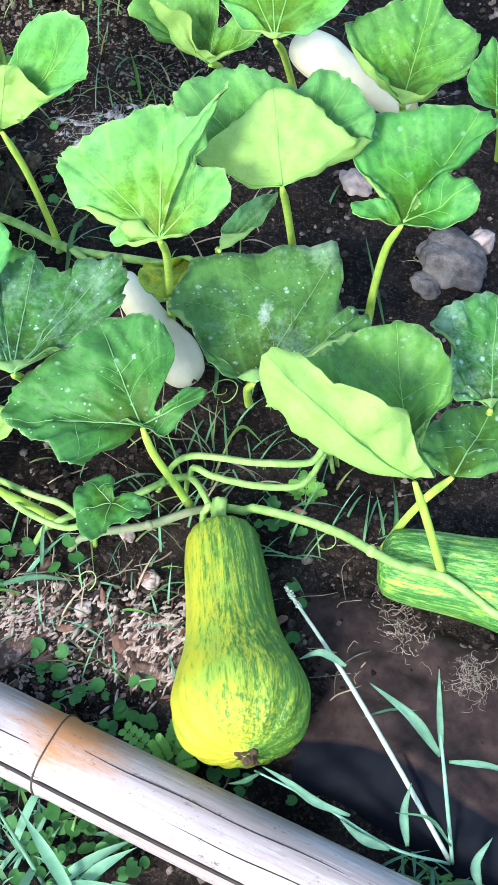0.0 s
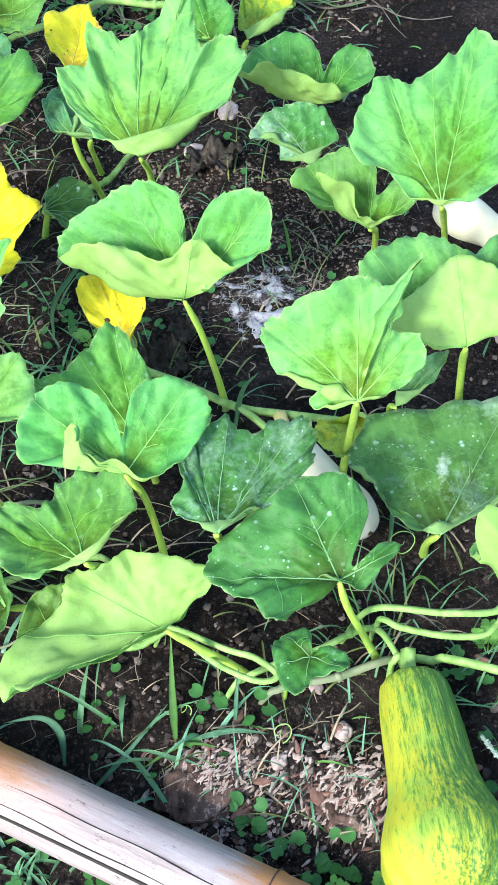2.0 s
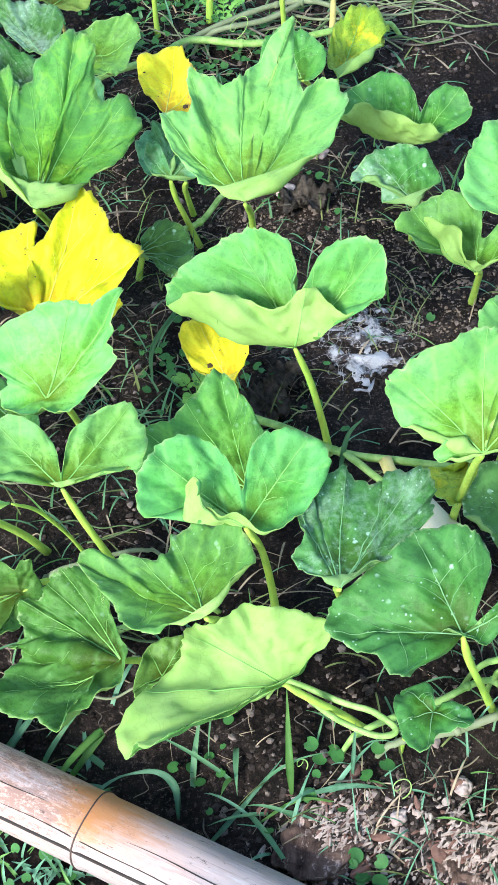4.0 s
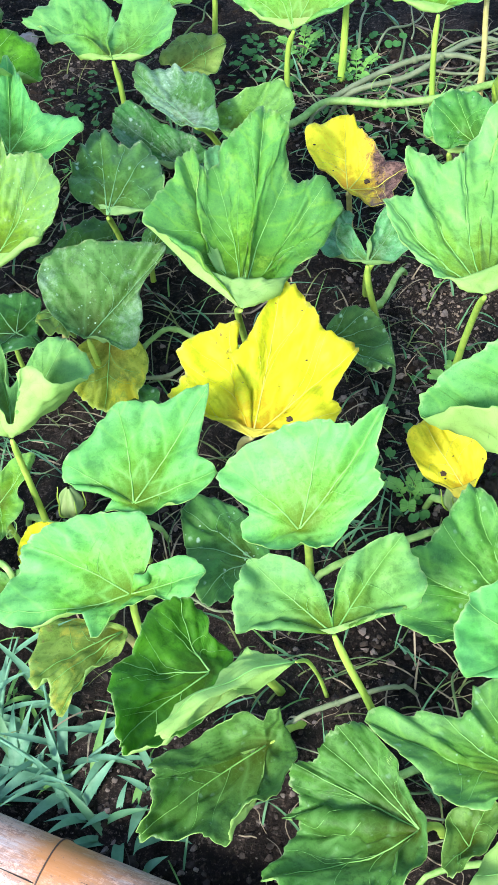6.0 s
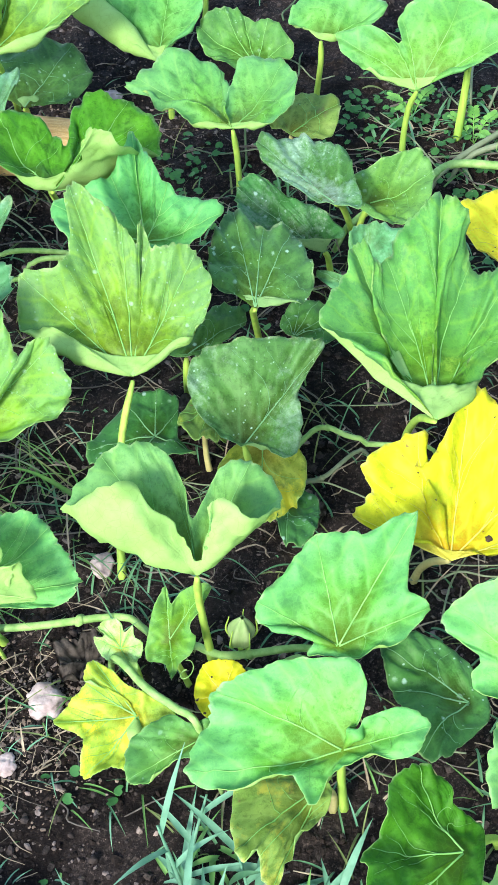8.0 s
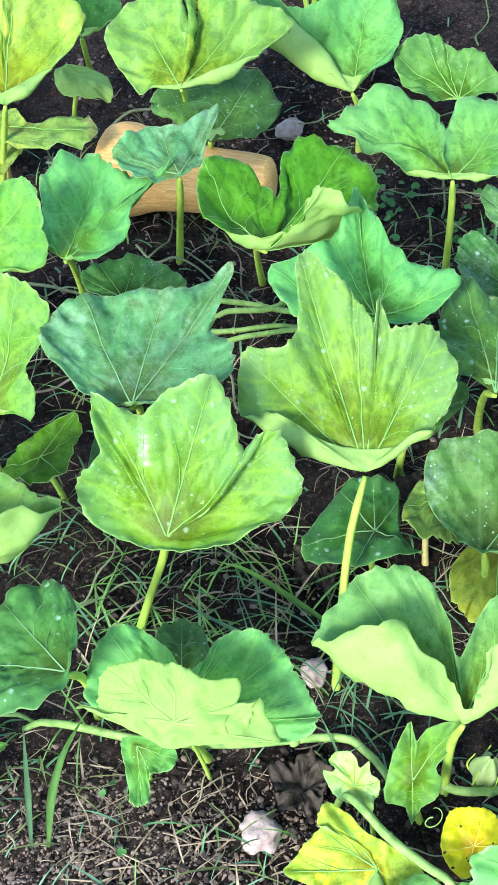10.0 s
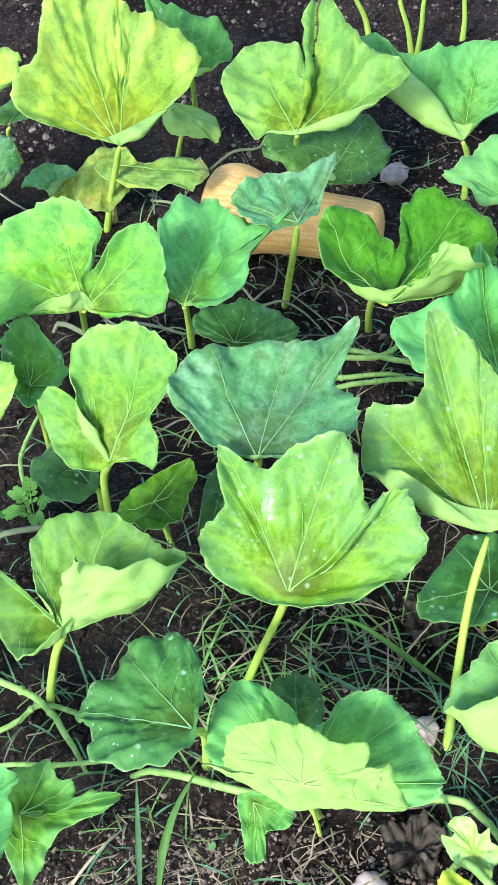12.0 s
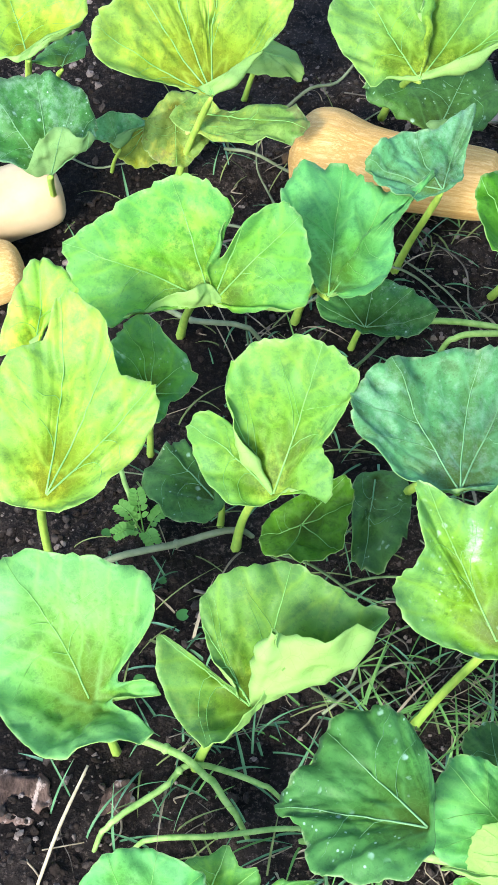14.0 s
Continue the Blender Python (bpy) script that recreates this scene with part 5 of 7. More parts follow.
def squash(name, a, b, profile, skin, label, category, rib=0.012, blush=(0, 0, 0.0), stem_mat=None, scar=True, stripes=15):
    """A squash lying from its stalk end a to its blossom end b. profile: (share of the length, radius)."""
    a, b = Vector(a), Vector(b)
    length = (b - a).length
    root = thing(name, a, label, category, "squashes")
    root.rotation_euler = (b - a).to_track_quat("X", "Z").to_euler()
    px, pr = np.array(profile).T
    bm = bmesh.new()
    ls, lb = bm.verts.layers.float.new("stripe"), bm.verts.layers.float.new("green")
    sides, rings = 160, []
    way = Vector(blush)
    tt = np.concatenate([[0.0005, 0.004, 0.012], np.linspace(0.025, 0.975, 60), [0.985, 0.994, 0.999]])
    prof = spline([(x, r) for x, r in profile], 12)
    for t in tt:
        r = float(np.interp(t, prof[:, 0], prof[:, 1]))
        ring = []
        for k in range(sides):
            q = 2 * math.pi * k / sides
            wob = noise.noise(Vector((t * 6, math.cos(q) * 2, math.sin(q) * 2)))
            rr = r * (1 - rib * (0.5 + 0.5 * math.cos(stripes * q)) * (0.4 + 0.6 * abs(2 * t - 1) + 7.0 * max(0.0, t - 0.84)) + 0.02 * wob)
            v = bm.verts.new((t * length, rr * math.cos(q), rr * math.sin(q)))
            fray = noise.noise(Vector((t * 22, math.cos(q) * 9, math.sin(q) * 9)))
            v[ls] = 0.5 + 0.32 * math.cos(2 * stripes * q + 2.2 * wob + 2.4 * fray) + 0.3 * math.cos(3.7 * stripes * q + 3 * fray)
            v[lb] = 0.5 + 0.6 * (way.x * (1 - 2 * t) + way.y * math.cos(q) + way.z * math.sin(q))
            ring.append(v)
        rings.append(ring)
    for p, q in zip(rings, rings[1:]):
        for k in range(sides):
            bm.faces.new((p[k], p[(k + 1) % sides], q[(k + 1) % sides], q[k]))
    bm.faces.new(rings[0][::-1])
    bm.faces.new(rings[-1])
    part("rind", bm, skin, root)
    if stem_mat:
        bm = bmesh.new()
        tube(bm, spline([(0.006, 0, 0), (-0.012, 0, 0.004), (-0.035, 0.004, 0.012)], 5), (0.017, 0.011, 0.009, 0.0095), 10, 0.1)
        part("stem", bm, stem_mat, root, "short ridged stem")
    if scar:
        bm = bmesh.new()
        lump(bm, (length * 0.984, 0, 0), max(pr) * 0.16, 1.0, 8, 4, 1.0)
        part("blossom_scar", bm, SCAR, root, "dry brown blossom scar")
    return root


SCAR = plain("scar", (0.09, 0.06, 0.035), (0.03, 0.02, 0.015), 120, 0.9, 0.1, None, 0.8, 0.002)
GREEN_SKIN = squash_skin("rind_green", (0.29, 0.42, 0.05), (0.15, 0.28, 0.03), (0.04, 0.13, 0.02), (0.43, 0.42, 0.03), 0.1)
DEEP_SKIN = squash_skin("rind_deep_green", (0.36, 0.56, 0.2), (0.13, 0.34, 0.07), (0.045, 0.17, 0.03), (0.4, 0.52, 0.06))
CREAM_SKIN = plain("rind_cream", (0.64, 0.62, 0.47), (0.56, 0.52, 0.36), 22, 0.45, 0.4, None, 0.1)
PEACH_SKIN = plain("rind_peach", (0.66, 0.5, 0.3), (0.58, 0.41, 0.22), 22, 0.45, 0.4, None, 0.1)
TAN_SKIN = squash_skin("rind_tan", (0.82, 0.55, 0.22), (0.76, 0.46, 0.16), (0.66, 0.37, 0.11), (0.82, 0.6, 0.28))
BUTTERNUT = ((0, 0.006), (0.015, 0.03), (0.06, 0.044), (0.25, 0.05), (0.45, 0.054), (0.56, 0.06), (0.66, 0.07), (0.78, 0.0795), (0.89, 0.073), (0.955, 0.056), (0.985, 0.03), (0.993, 0.016), (0.99, 0.008))
squash("butternut_squash", (-0.068, 0.732, 0.042), (0.012, 0.436, 0.066), BUTTERNUT, GREEN_SKIN, "unripe green and yellow striped butternut squash lying on soil", "squash", 0.045, (0.3, 1.0, -0.1), VINE, stripes=14)
squash("green_squash", (0.127, 0.712, 0.045), (0.45, 0.68, 0.05), ((0, 0.004), (0.02, 0.03), (0.09, 0.044), (0.4, 0.052), (0.7, 0.07), (0.92, 0.06), (1, 0.006)), DEEP_SKIN, "dark green squash with pale stripes beside the vine", "squash", 0.02, (0, 0, 0.0))
squash("cream_squash", (-0.275, 1.12, 0.03), (-0.142, 0.953, 0.036), ((0, 0.004), (0.03, 0.018), (0.1, 0.021), (0.5, 0.026), (0.75, 0.034), (0.93, 0.026), (1, 0.005)), CREAM_SKIN, "pale cream butternut squash half hidden under leaves", "squash", 0.004, stem_mat=STEM_DRY)
squash("cream_squash", (0.1, 1.49, 0.04), (-0.1, 1.625, 0.045), ((0, 0.004), (0.03, 0.02), (0.1, 0.024), (0.5, 0.027), (0.75, 0.037), (0.93, 0.029), (1, 0.005)), CREAM_SKIN, "pale cream butternut squash behind the upright leaves", "squash", 0.004, stem_mat=STEM_DRY)
squash("tan_squash", (-1.43, 2.222, 0.055), (-1.738, 2.272, 0.06), ((0, 0.005), (0.02, 0.04), (0.08, 0.052), (0.4, 0.055), (0.62, 0.062), (0.8, 0.079), (0.93, 0.066), (1, 0.008)), TAN_SKIN, "ripe tan butternut squash on the soil behind leaves", "squash", 0.012, (0, 0, 0.2))
squash("tan_squash", (-2.07, 2.2, 0.055), (-2.3, 2.08, 0.06), ((0, 0.005), (0.03, 0.04), (0.12, 0.052), (0.45, 0.056), (0.75, 0.07), (0.93, 0.055), (1, 0.008)), PEACH_SKIN, "large pale tan squash in a pile", "squash", 0.006)
squash("tan_squash", (-2.1, 2.05, 0.045), (-2.33, 1.98, 0.045), ((0, 0.005), (0.03, 0.03), (0.12, 0.045), (0.45, 0.055), (0.75, 0.06), (0.93, 0.05), (1, 0.008)), TAN_SKIN, "tan squash lying in front of a larger one", "squash", 0.01)

# ---- vines and tendrils ----
def vine(pts, r=0.0075, old=False, joint=True):
    r *= 0.8
    p = np.array(pts, float)
    ends = [(*e[:2], ground_z(e[0], e[1]) - 0.012) for e in (p[0] + 0.5 * (p[0] - p[1]), p[-1] + 0.5 * (p[-1] - p[-2]))]
    p = spline(np.vstack([ends[:1], p, ends[1:]]), 7)
    rng = random.Random(int(abs(p[0][0] * 1000)))
    for q in p[6:-6]:
        q[2] = max(q[2] * (0.8 if q[2] < 0.055 else 1.0), ground_z(q[0], q[1]) + r * 0.7) + rng.uniform(-0.0005, 0.0005)
        q[0] += rng.uniform(-0.0005, 0.0005)
    root = thing("squash_vine", p[0], "creeping pale green squash vine on the soil" if not old else "old grey-green squash vine on the soil", "vine", "vines")
    part("runner", tube(bmesh.new(), p - p[0], (r * 0.7, r, r * 1.05, r, r * 0.92, r * 0.6), 10, 0.07), VINE_OLD if old else VINE, root)
    if not joint:
        return
    bm = bmesh.new()
    m = len(p) // 2
    lump(bm, p[m] - p[0], r * 1.45, 1.0, m, 2, 0.3)
    part("joint", bm, VINE_OLD if old else VINE, root, "swollen joint")


vine([(-0.565, 1.266, 0.04), (-0.512, 1.226, 0.04), (-0.442, 1.201, 0.04), (-0.358, 1.164, 0.04), (-0.265, 1.156, 0.04), (-0.157, 1.150, 0.04), (-0.109, 1.154, 0.04)], 0.0075)
vine([(-0.358, 1.164, 0.04), (-0.293, 1.115, 0.04), (-0.247, 1.083, 0.04)], 0.0065)
vine([(-0.090, 0.757, 0.05), (-0.073, 0.763, 0.05), (0.006, 0.751, 0.06), (0.078, 0.728, 0.07), (0.148, 0.679, 0.10), (0.208, 0.673, 0.09), (0.270, 0.645, 0.07), (0.324, 0.633, 0.05)], 0.0068)
vine([(-0.126, 0.809, 0.07), (-0.038, 0.814, 0.07), (0.021, 0.820, 0.07), (0.037, 0.831, 0.07), (0.053, 0.864, 0.07)], 0.0055, joint=False)
vine([(-0.115, 0.801, 0.06), (-0.085, 0.793, 0.06), (-0.034, 0.787, 0.06), (0.014, 0.792, 0.06), (0.033, 0.809, 0.06), (0.049, 0.849, 0.06)], 0.0052, joint=False)
vine([(-0.270, 0.714, 0.05), (-0.190, 0.760, 0.05), (-0.126, 0.801, 0.05), (-0.090, 0.767, 0.05)], 0.0055)
vine([(-0.385, 0.774, 0.04), (-0.424, 0.744, 0.04), (-0.490, 0.737, 0.04), (-0.555, 0.721, 0.04)], 0.0055, joint=False)
vine([(-0.097, 0.766, 0.03), (-0.159, 0.734, 0.03), (-0.228, 0.710, 0.03)], 0.0065, True)
vine([(-0.385, 0.755, 0.07), (-0.300, 0.731, 0.07), (-0.263, 0.723, 0.07), (-0.231, 0.702, 0.07), (-0.251, 0.690, 0.07), (-0.303, 0.706, 0.07), (-0.376, 0.748, 0.07)], 0.005, joint=False)
vine([(-0.949, 2.054, 0.04), (-0.851, 2.126, 0.04), (-0.793, 2.189, 0.04), (-0.688, 2.181, 0.04), (-0.595, 2.195, 0.04), (-0.500, 2.235, 0.04), (-0.419, 2.258, 0.04)], 0.0085)
vine([(-0.793, 2.189, 0.04), (-0.690, 2.286, 0.04), (-0.606, 2.328, 0.04), (-0.532, 2.316, 0.04)], 0.0065, True)
vine([(-0.752, 2.217, 0.04), (-0.648, 2.266, 0.04), (-0.552, 2.363, 0.04), (-0.496, 2.379, 0.04)], 0.0065, True)
vine([(-1.036, 1.483, 0.04), (-1.029, 1.515, 0.06), (-1.003, 1.547, 0.07), (-0.980, 1.556, 0.07), (-0.943, 1.546, 0.06), (-0.875, 1.556, 0.04), (-0.837, 1.552, 0.04)], 0.0048)
vine([(-1.033, 1.491, 0.03), (-0.988, 1.501, 0.03), (-0.942, 1.549, 0.03)], 0.004, True)
vine([(-1.539, 1.983, 0.04), (-1.469, 1.985, 0.04), (-1.397, 1.971, 0.04), (-1.325, 1.953, 0.04)], 0.0055)
vine([(-1.531, 1.919, 0.03), (-1.463, 1.932, 0.03), (-1.386, 1.945, 0.03)], 0.005)
vine([(-1.144, 1.218, 0.03), (-1.110, 1.205, 0.03), (-1.071, 1.207, 0.03), (-1.012, 1.217, 0.03), (-0.966, 1.211, 0.03)], 0.0065)
vine([(-1.070, 1.164, 0.03), (-1.031, 1.190, 0.03), (-1.005, 1.202, 0.03)], 0.0065)
vine([(-1.894, 1.370, 0.05), (-1.840, 1.351, 0.05), (-1.779, 1.329, 0.05), (-1.729, 1.281, 0.05)], 0.0055)
vine([(-1.856, 1.253, 0.04), (-1.803, 1.298, 0.04), (-1.774, 1.327, 0.04), (-1.701, 1.311, 0.04)], 0.0045)
vine([(-1.807, 1.242, 0.03), (-1.740, 1.250, 0.03), (-1.665, 1.264, 0.03)], 0.004)
vine([(-1.909, 1.590, 0.03), (-1.829, 1.617, 0.03), (-1.764, 1.641, 0.03)], 0.0055, True)
vine([(-1.897, 1.681, 0.03), (-1.917, 1.739, 0.03), (-1.909, 1.822, 0.03)], 0.004)
vine([(-1.483, 1.961, 0.04), (-1.415, 1.972, 0.04), (-1.384, 1.999, 0.04), (-1.372, 2.061, 0.04)], 0.0055)
vine([(-1.477, 1.906, 0.03), (-1.411, 1.929, 0.03), (-1.344, 1.938, 0.03)], 0.005)
vine([(-1.600, 1.256, 0.03), (-1.483, 1.241, 0.03), (-1.378, 1.244, 0.03), (-1.256, 1.262, 0.03), (-1.220, 1.248, 0.03), (-1.191, 1.216, 0.03)], 0.0065)
vine([(-0.642, 0.817, 0.03), (-0.574, 0.859, 0.03), (-0.517, 0.882, 0.03)], 0.0065)
vine([(-0.734, 0.909, 0.04), (-0.685, 0.935, 0.04), (-0.615, 0.962, 0.04)], 0.0042, True)
vine([(-0.709, 1.148, 0.03), (-0.632, 1.188, 0.03), (-0.547, 1.224, 0.03)], 0.0065)
vine([(-0.731, 1.617, 0.03), (-0.671, 1.663, 0.03), (-0.644, 1.736, 0.03)], 0.0065)
vine([(-1.920, 2.012, 0.03), (-1.853, 1.980, 0.03), (-1.784, 1.973, 0.03)], 0.005, True)
vine([(-1.23, 1.151, 0.1), (-1.18, 1.097, 0.12), (-1.14, 1.065, 0.13), (-1.11, 1.041, 0.13)], 0.006, joint=False)


def tendril(at, size, turns, up, seed):
    r = random.Random(seed)
    way = r.uniform(0, 6.28)
    pts = []
    for k in range(60):
        t = k / 59
        q = way + t * turns * 2 * math.pi
        rr = size * (1.3 - t) * (0.4 + 0.6 * min(1, 3 * t)) * (1 + 0.5 * math.sin(5.3 * t + seed))
        pts.append((rr * math.cos(q), rr * math.sin(q) * 0.7 + 0.3 * size * t, up * (0.3 + t) + 0.6 * rr * math.sin(q + 1) + 0.3 * size * math.sin(7 * t + way)))
    root = thing("tendril", at, "thin curled pale green tendril", "tendril", "tendrils")
    part("curl", tube(bmesh.new(), np.array(pts) - pts[0], (0.0009, 0.0007, 0.0004), 6), VINE, root)


for tn, (tx, ty, tz, ts) in enumerate(((-0.218, 0.64, 0.012, 0.012), (0.075, 0.745, 0.03, 0.014), (-0.34, 0.665, 0.012, 0.011), (-0.42, 1.17, 0.03, 0.016), (-1.135, 1.129, 0.11, 0.012), (-0.1, 0.93, 0.03, 0.016), (-0.7, 2.2, 0.03, 0.02), (-0.6, 2.25, 0.03, 0.02))):
    tendril((tx, ty, tz), ts, 1.0 + 0.35 * (tn % 2), 0.016, tn)

# ---- flower buds ----
BUD = plain("bud", (0.2, 0.32, 0.1), (0.32, 0.4, 0.18), 30, 0.7, 0.2, (3, 3, 0.4))


def bud(at, h, lean):
    root = thing("flower_bud", at, "closed striped green squash flower bud", "bud", "flower buds")
    root.rotation_euler = lean
    bm = bmesh.new()
    rings = []
    for t in np.linspace(0, 1, 14):
        r = h * 0.26 * math.sin(math.pi * min(1, t * 0.9 + 0.06)) ** 0.8 * (1 - 0.35 * t)
        rings.append([bm.verts.new((r * (1 + 0.16 * math.cos(5 * q)) * math.cos(q), r * (1 + 0.16 * math.cos(5 * q)) * math.sin(q), t * h)) for q in np.linspace(0, 2 * math.pi, 31)[:-1]])
    for p, q in zip(rings, rings[1:]):
        for k in range(30):
            bm.faces.new((p[k], p[(k + 1) % 30], q[(k + 1) % 30], q[k]))
    part("petals", bm, BUD, root)
    for k in range(5):
        q = 2 * math.pi * k / 5
        c, s = math.cos(q), math.sin(q)
        part("sepal", tube(bmesh.new(), spline([(0, 0, 0), (h * 0.27 * c, h * 0.27 * s, h * 0.3), (h * 0.24 * c, h * 0.24 * s, h * 0.85)], 5), (0.0022, 0.0015, 0.0006), 5), STEM, root)
    part("stalk", tube(bmesh.new(), [(0, 0, -0.05), (0.002, 0, -0.02), (0, 0, 0.004)], (0.004, 0.0035, 0.005), 8), STEM, root)


bud((-1.083, 1.215, 0.035), 0.075, (0.15, 0.1, 0.3))
bud((-0.535, 1.235, 0.04), 0.075, (-0.1, -0.15, 0.8))

# ---- grass and weeds ----
GRASS = [plain("grass_" + n, a, b, 40, 0.5, 0.3, None, 0.15, 0.001, 0.25) for n, a, b in (("blue", (0.2, 0.4, 0.25), (0.11, 0.27, 0.15)), ("green", (0.12, 0.3, 0.07), (0.2, 0.38, 0.1)), ("dark", (0.09, 0.24, 0.11), (0.15, 0.3, 0.14)))]
STRAW = plain("straw", (0.4, 0.33, 0.23), (0.22, 0.17, 0.11), 60, 0.8, 0.15)
STRAW_GREY = plain("straw_grey", (0.17, 0.15, 0.125), (0.075, 0.064, 0.052), 60, 0.85, 0.1)
DRY_GRASS = GRASS + [plain("grass_olive", (0.24, 0.29, 0.1), (0.13, 0.17, 0.06), 40, 0.6, 0.2, None, 0.15, 0.001, 0.2), STRAW]
CLOVER = plain("clover", (0.07, 0.22, 0.05), (0.04, 0.14, 0.035), 60, 0.55, 0.3, None, 0.2, 0.001, 0.2)


def blade_strip(verts, faces, which, p, way, length, width, bend, mat, lean=0.5):
    """One folded grass blade, as a bent strip with a keel."""
    n = 7
    side = np.array([-way[1], way[0], 0.0])
    n0 = len(verts)
    for k in range(n + 1):
        t = k / n
        ang = lean + bend * t
        # centre line by small steps
        if k == 0:
            c = np.array(p, float)
        else:
            c = c + (length / n) * np.array([way[0] * math.sin(ang), way[1] * math.sin(ang), math.cos(ang)])
        w = width * (0.45 + 0.75 * math.sin(math.pi * min(1, 0.2 + t * 0.8))) * (1 - t**3) + 0.0003
        keel = np.array([0, 0, -0.25 * w])
        verts += [tuple(c - side * w * 0.5), tuple(c + keel), tuple(c + side * w * 0.5)]
    for k in range(n):
        a = n0 + 3 * k
        faces += [(a, a + 1, a + 4, a + 3), (a + 1, a + 2, a + 5, a + 4)]
        which += [mat, mat]


def finish(name, verts, faces, which, mats, label, category, kind="stuff", group=""):
    me = bpy.data.meshes.new(name)
    me.from_pydata(verts, [], faces)
    for m in mats:
        me.materials.append(m)
    me.polygons.foreach_set("material_index", which)
    me.polygons.foreach_set("use_smooth", [True] * len(faces))
    return tagged(new(name, me), label, category, group, kind)


def grass_patch(name, label, spots, seed, mats=GRASS):
    """Loose grass. spots: (x, y, spread, blades, length, width, mat)."""
    r = random.Random(seed)
    v, f, w = [], [], []
    for x, y, sp, cnt, ln, wd, mt in spots:
        for _ in range(cnt):
            px, py = r.gauss(x, sp), r.gauss(y, sp)
            q = r.uniform(0, 6.28)
            blade_strip(v, f, w, (px, py, ground_z(px, py) - 0.003), (math.cos(q), math.sin(q)), ln * r.uniform(0.5, 1.25), wd * r.uniform(0.6, 1.2), r.uniform(0.4, 2.2), mt if r.random() < 0.7 else r.randrange(len(mats)), r.uniform(0.1, 0.95))
    return finish(name, v, f, w, mats, label, "grass")


grass_patch("verge_grass", "low bluish-green grass in front of the bamboo pole", [(-0.25 - 0.13 * k, 0.345 + 0.043 * k, 0.045, 110, 0.045, 0.0045, k % 3) for k in range(9)] + [(0.2, 0.33, 0.03, 50, 0.06, 0.004, 0), (0.24, 0.36, 0.02, 40, 0.05, 0.003, 1), (0.1, 0.27, 0.06, 40, 0.05, 0.005, 1)], 11)
grass_patch("bed_grass", "broad bluish grass blades growing in the bed", [(-1.09, 0.86, 0.035, 26, 0.1, 0.0115, 0), (-1.0, 0.83, 0.04, 30, 0.09, 0.0115, 0), (-1.13, 0.94, 0.03, 10, 0.1, 0.006, 1), (-0.93, 0.79, 0.03, 16, 0.08, 0.011, 0),
            (-1.16, 0.83, 0.03, 14, 0.08, 0.007, 0), (-0.43, 0.66, 0.03, 7, 0.12, 0.006, 2), (-0.36, 0.62, 0.03, 8, 0.1, 0.005, 0), (-0.62, 0.66, 0.03, 8, 0.09, 0.007, 0), (-0.7, 0.67, 0.03, 8, 0.09, 0.007, 2)], 12)
grass_patch("thin_grass", "thin straggling grass among the leaf stalks", [(-1.42, 1.45, 0.06, 60, 0.13, 0.0025, 1), (-1.55, 1.4, 0.07, 50, 0.12, 0.0025, 1), (-1.3, 1.4, 0.06, 40, 0.12, 0.0025, 2), (-0.12, 0.62, 0.06, 40, 0.06, 0.0022, 0),
            (-0.25, 0.63, 0.06, 30, 0.07, 0.0022, 0), (0.02, 0.78, 0.05, 24, 0.09, 0.0022, 2), (-0.1, 0.85, 0.04, 24, 0.1, 0.0025, 2), (-1.2, 1.3, 0.05, 24, 0.1, 0.0025, 2), (-0.8, 2.35, 0.09, 60, 0.06, 0.005, 2),
            (-1.1, 2.1, 0.08, 40, 0.06, 0.0035, 2), (-0.66, 1.35, 0.06, 26, 0.05, 0.003, 2), (-0.72, 1.2, 0.04, 20, 0.07, 0.004, 2), (-1.75, 1.3, 0.08, 50, 0.08, 0.0025, 2), (-1.65, 1.15, 0.06, 24, 0.05, 0.0022, 0), (-1.4, 1.03, 0.06, 24, 0.05, 0.0022, 1), (-0.55, 2.0, 0.1, 24, 0.06, 0.004, 2),
            (-0.4, 1.9, 0.1, 24, 0.05, 0.004, 2), (-1.45, 2.2, 0.2, 40, 0.05, 0.003, 2), (-1.9, 1.5, 0.1, 40, 0.08, 0.003, 2), (-0.55, 1.15, 0.05, 24, 0.05, 0.003, 2), (-0.9, 1.35, 0.15, 40, 0.06, 0.0025, 2), (-1.0, 1.8, 0.3, 160, 0.06, 0.003, 2), (-0.6, 1.6, 0.25, 70, 0.05, 0.003, 2), (-1.6, 1.7, 0.2, 90, 0.06, 0.003, 2), (-0.75, 1.0, 0.15, 70, 0.06, 0.003, 2), (-0.05, 1.0, 0.15, 50, 0.07, 0.0025, 2), (-1.75, 2.1, 0.2, 60, 0.06, 0.003, 2), (-0.25, 1.75, 0.1, 40, 0.06, 0.003, 2), (-1.4, 1.0, 0.1, 50, 0.05, 0.0022, 0), (-0.6, 2.25, 0.13, 110, 0.07, 0.004, 2), (-0.45, 2.2, 0.12, 60, 0.06, 0.004, 2), (-1.55, 1.0, 0.08, 40, 0.05, 0.002, 0)] + [(-0.15 - 0.14 * k, 0.78 + 0.046 * k + row, 0.09, 26, 0.085, 0.0022, (2, 3, 4, 3)[(k + n) % 4]) for k in range(13) for n, row in enumerate((0.0, 0.3, 0.62, 0.95))], 13, DRY_GRASS)


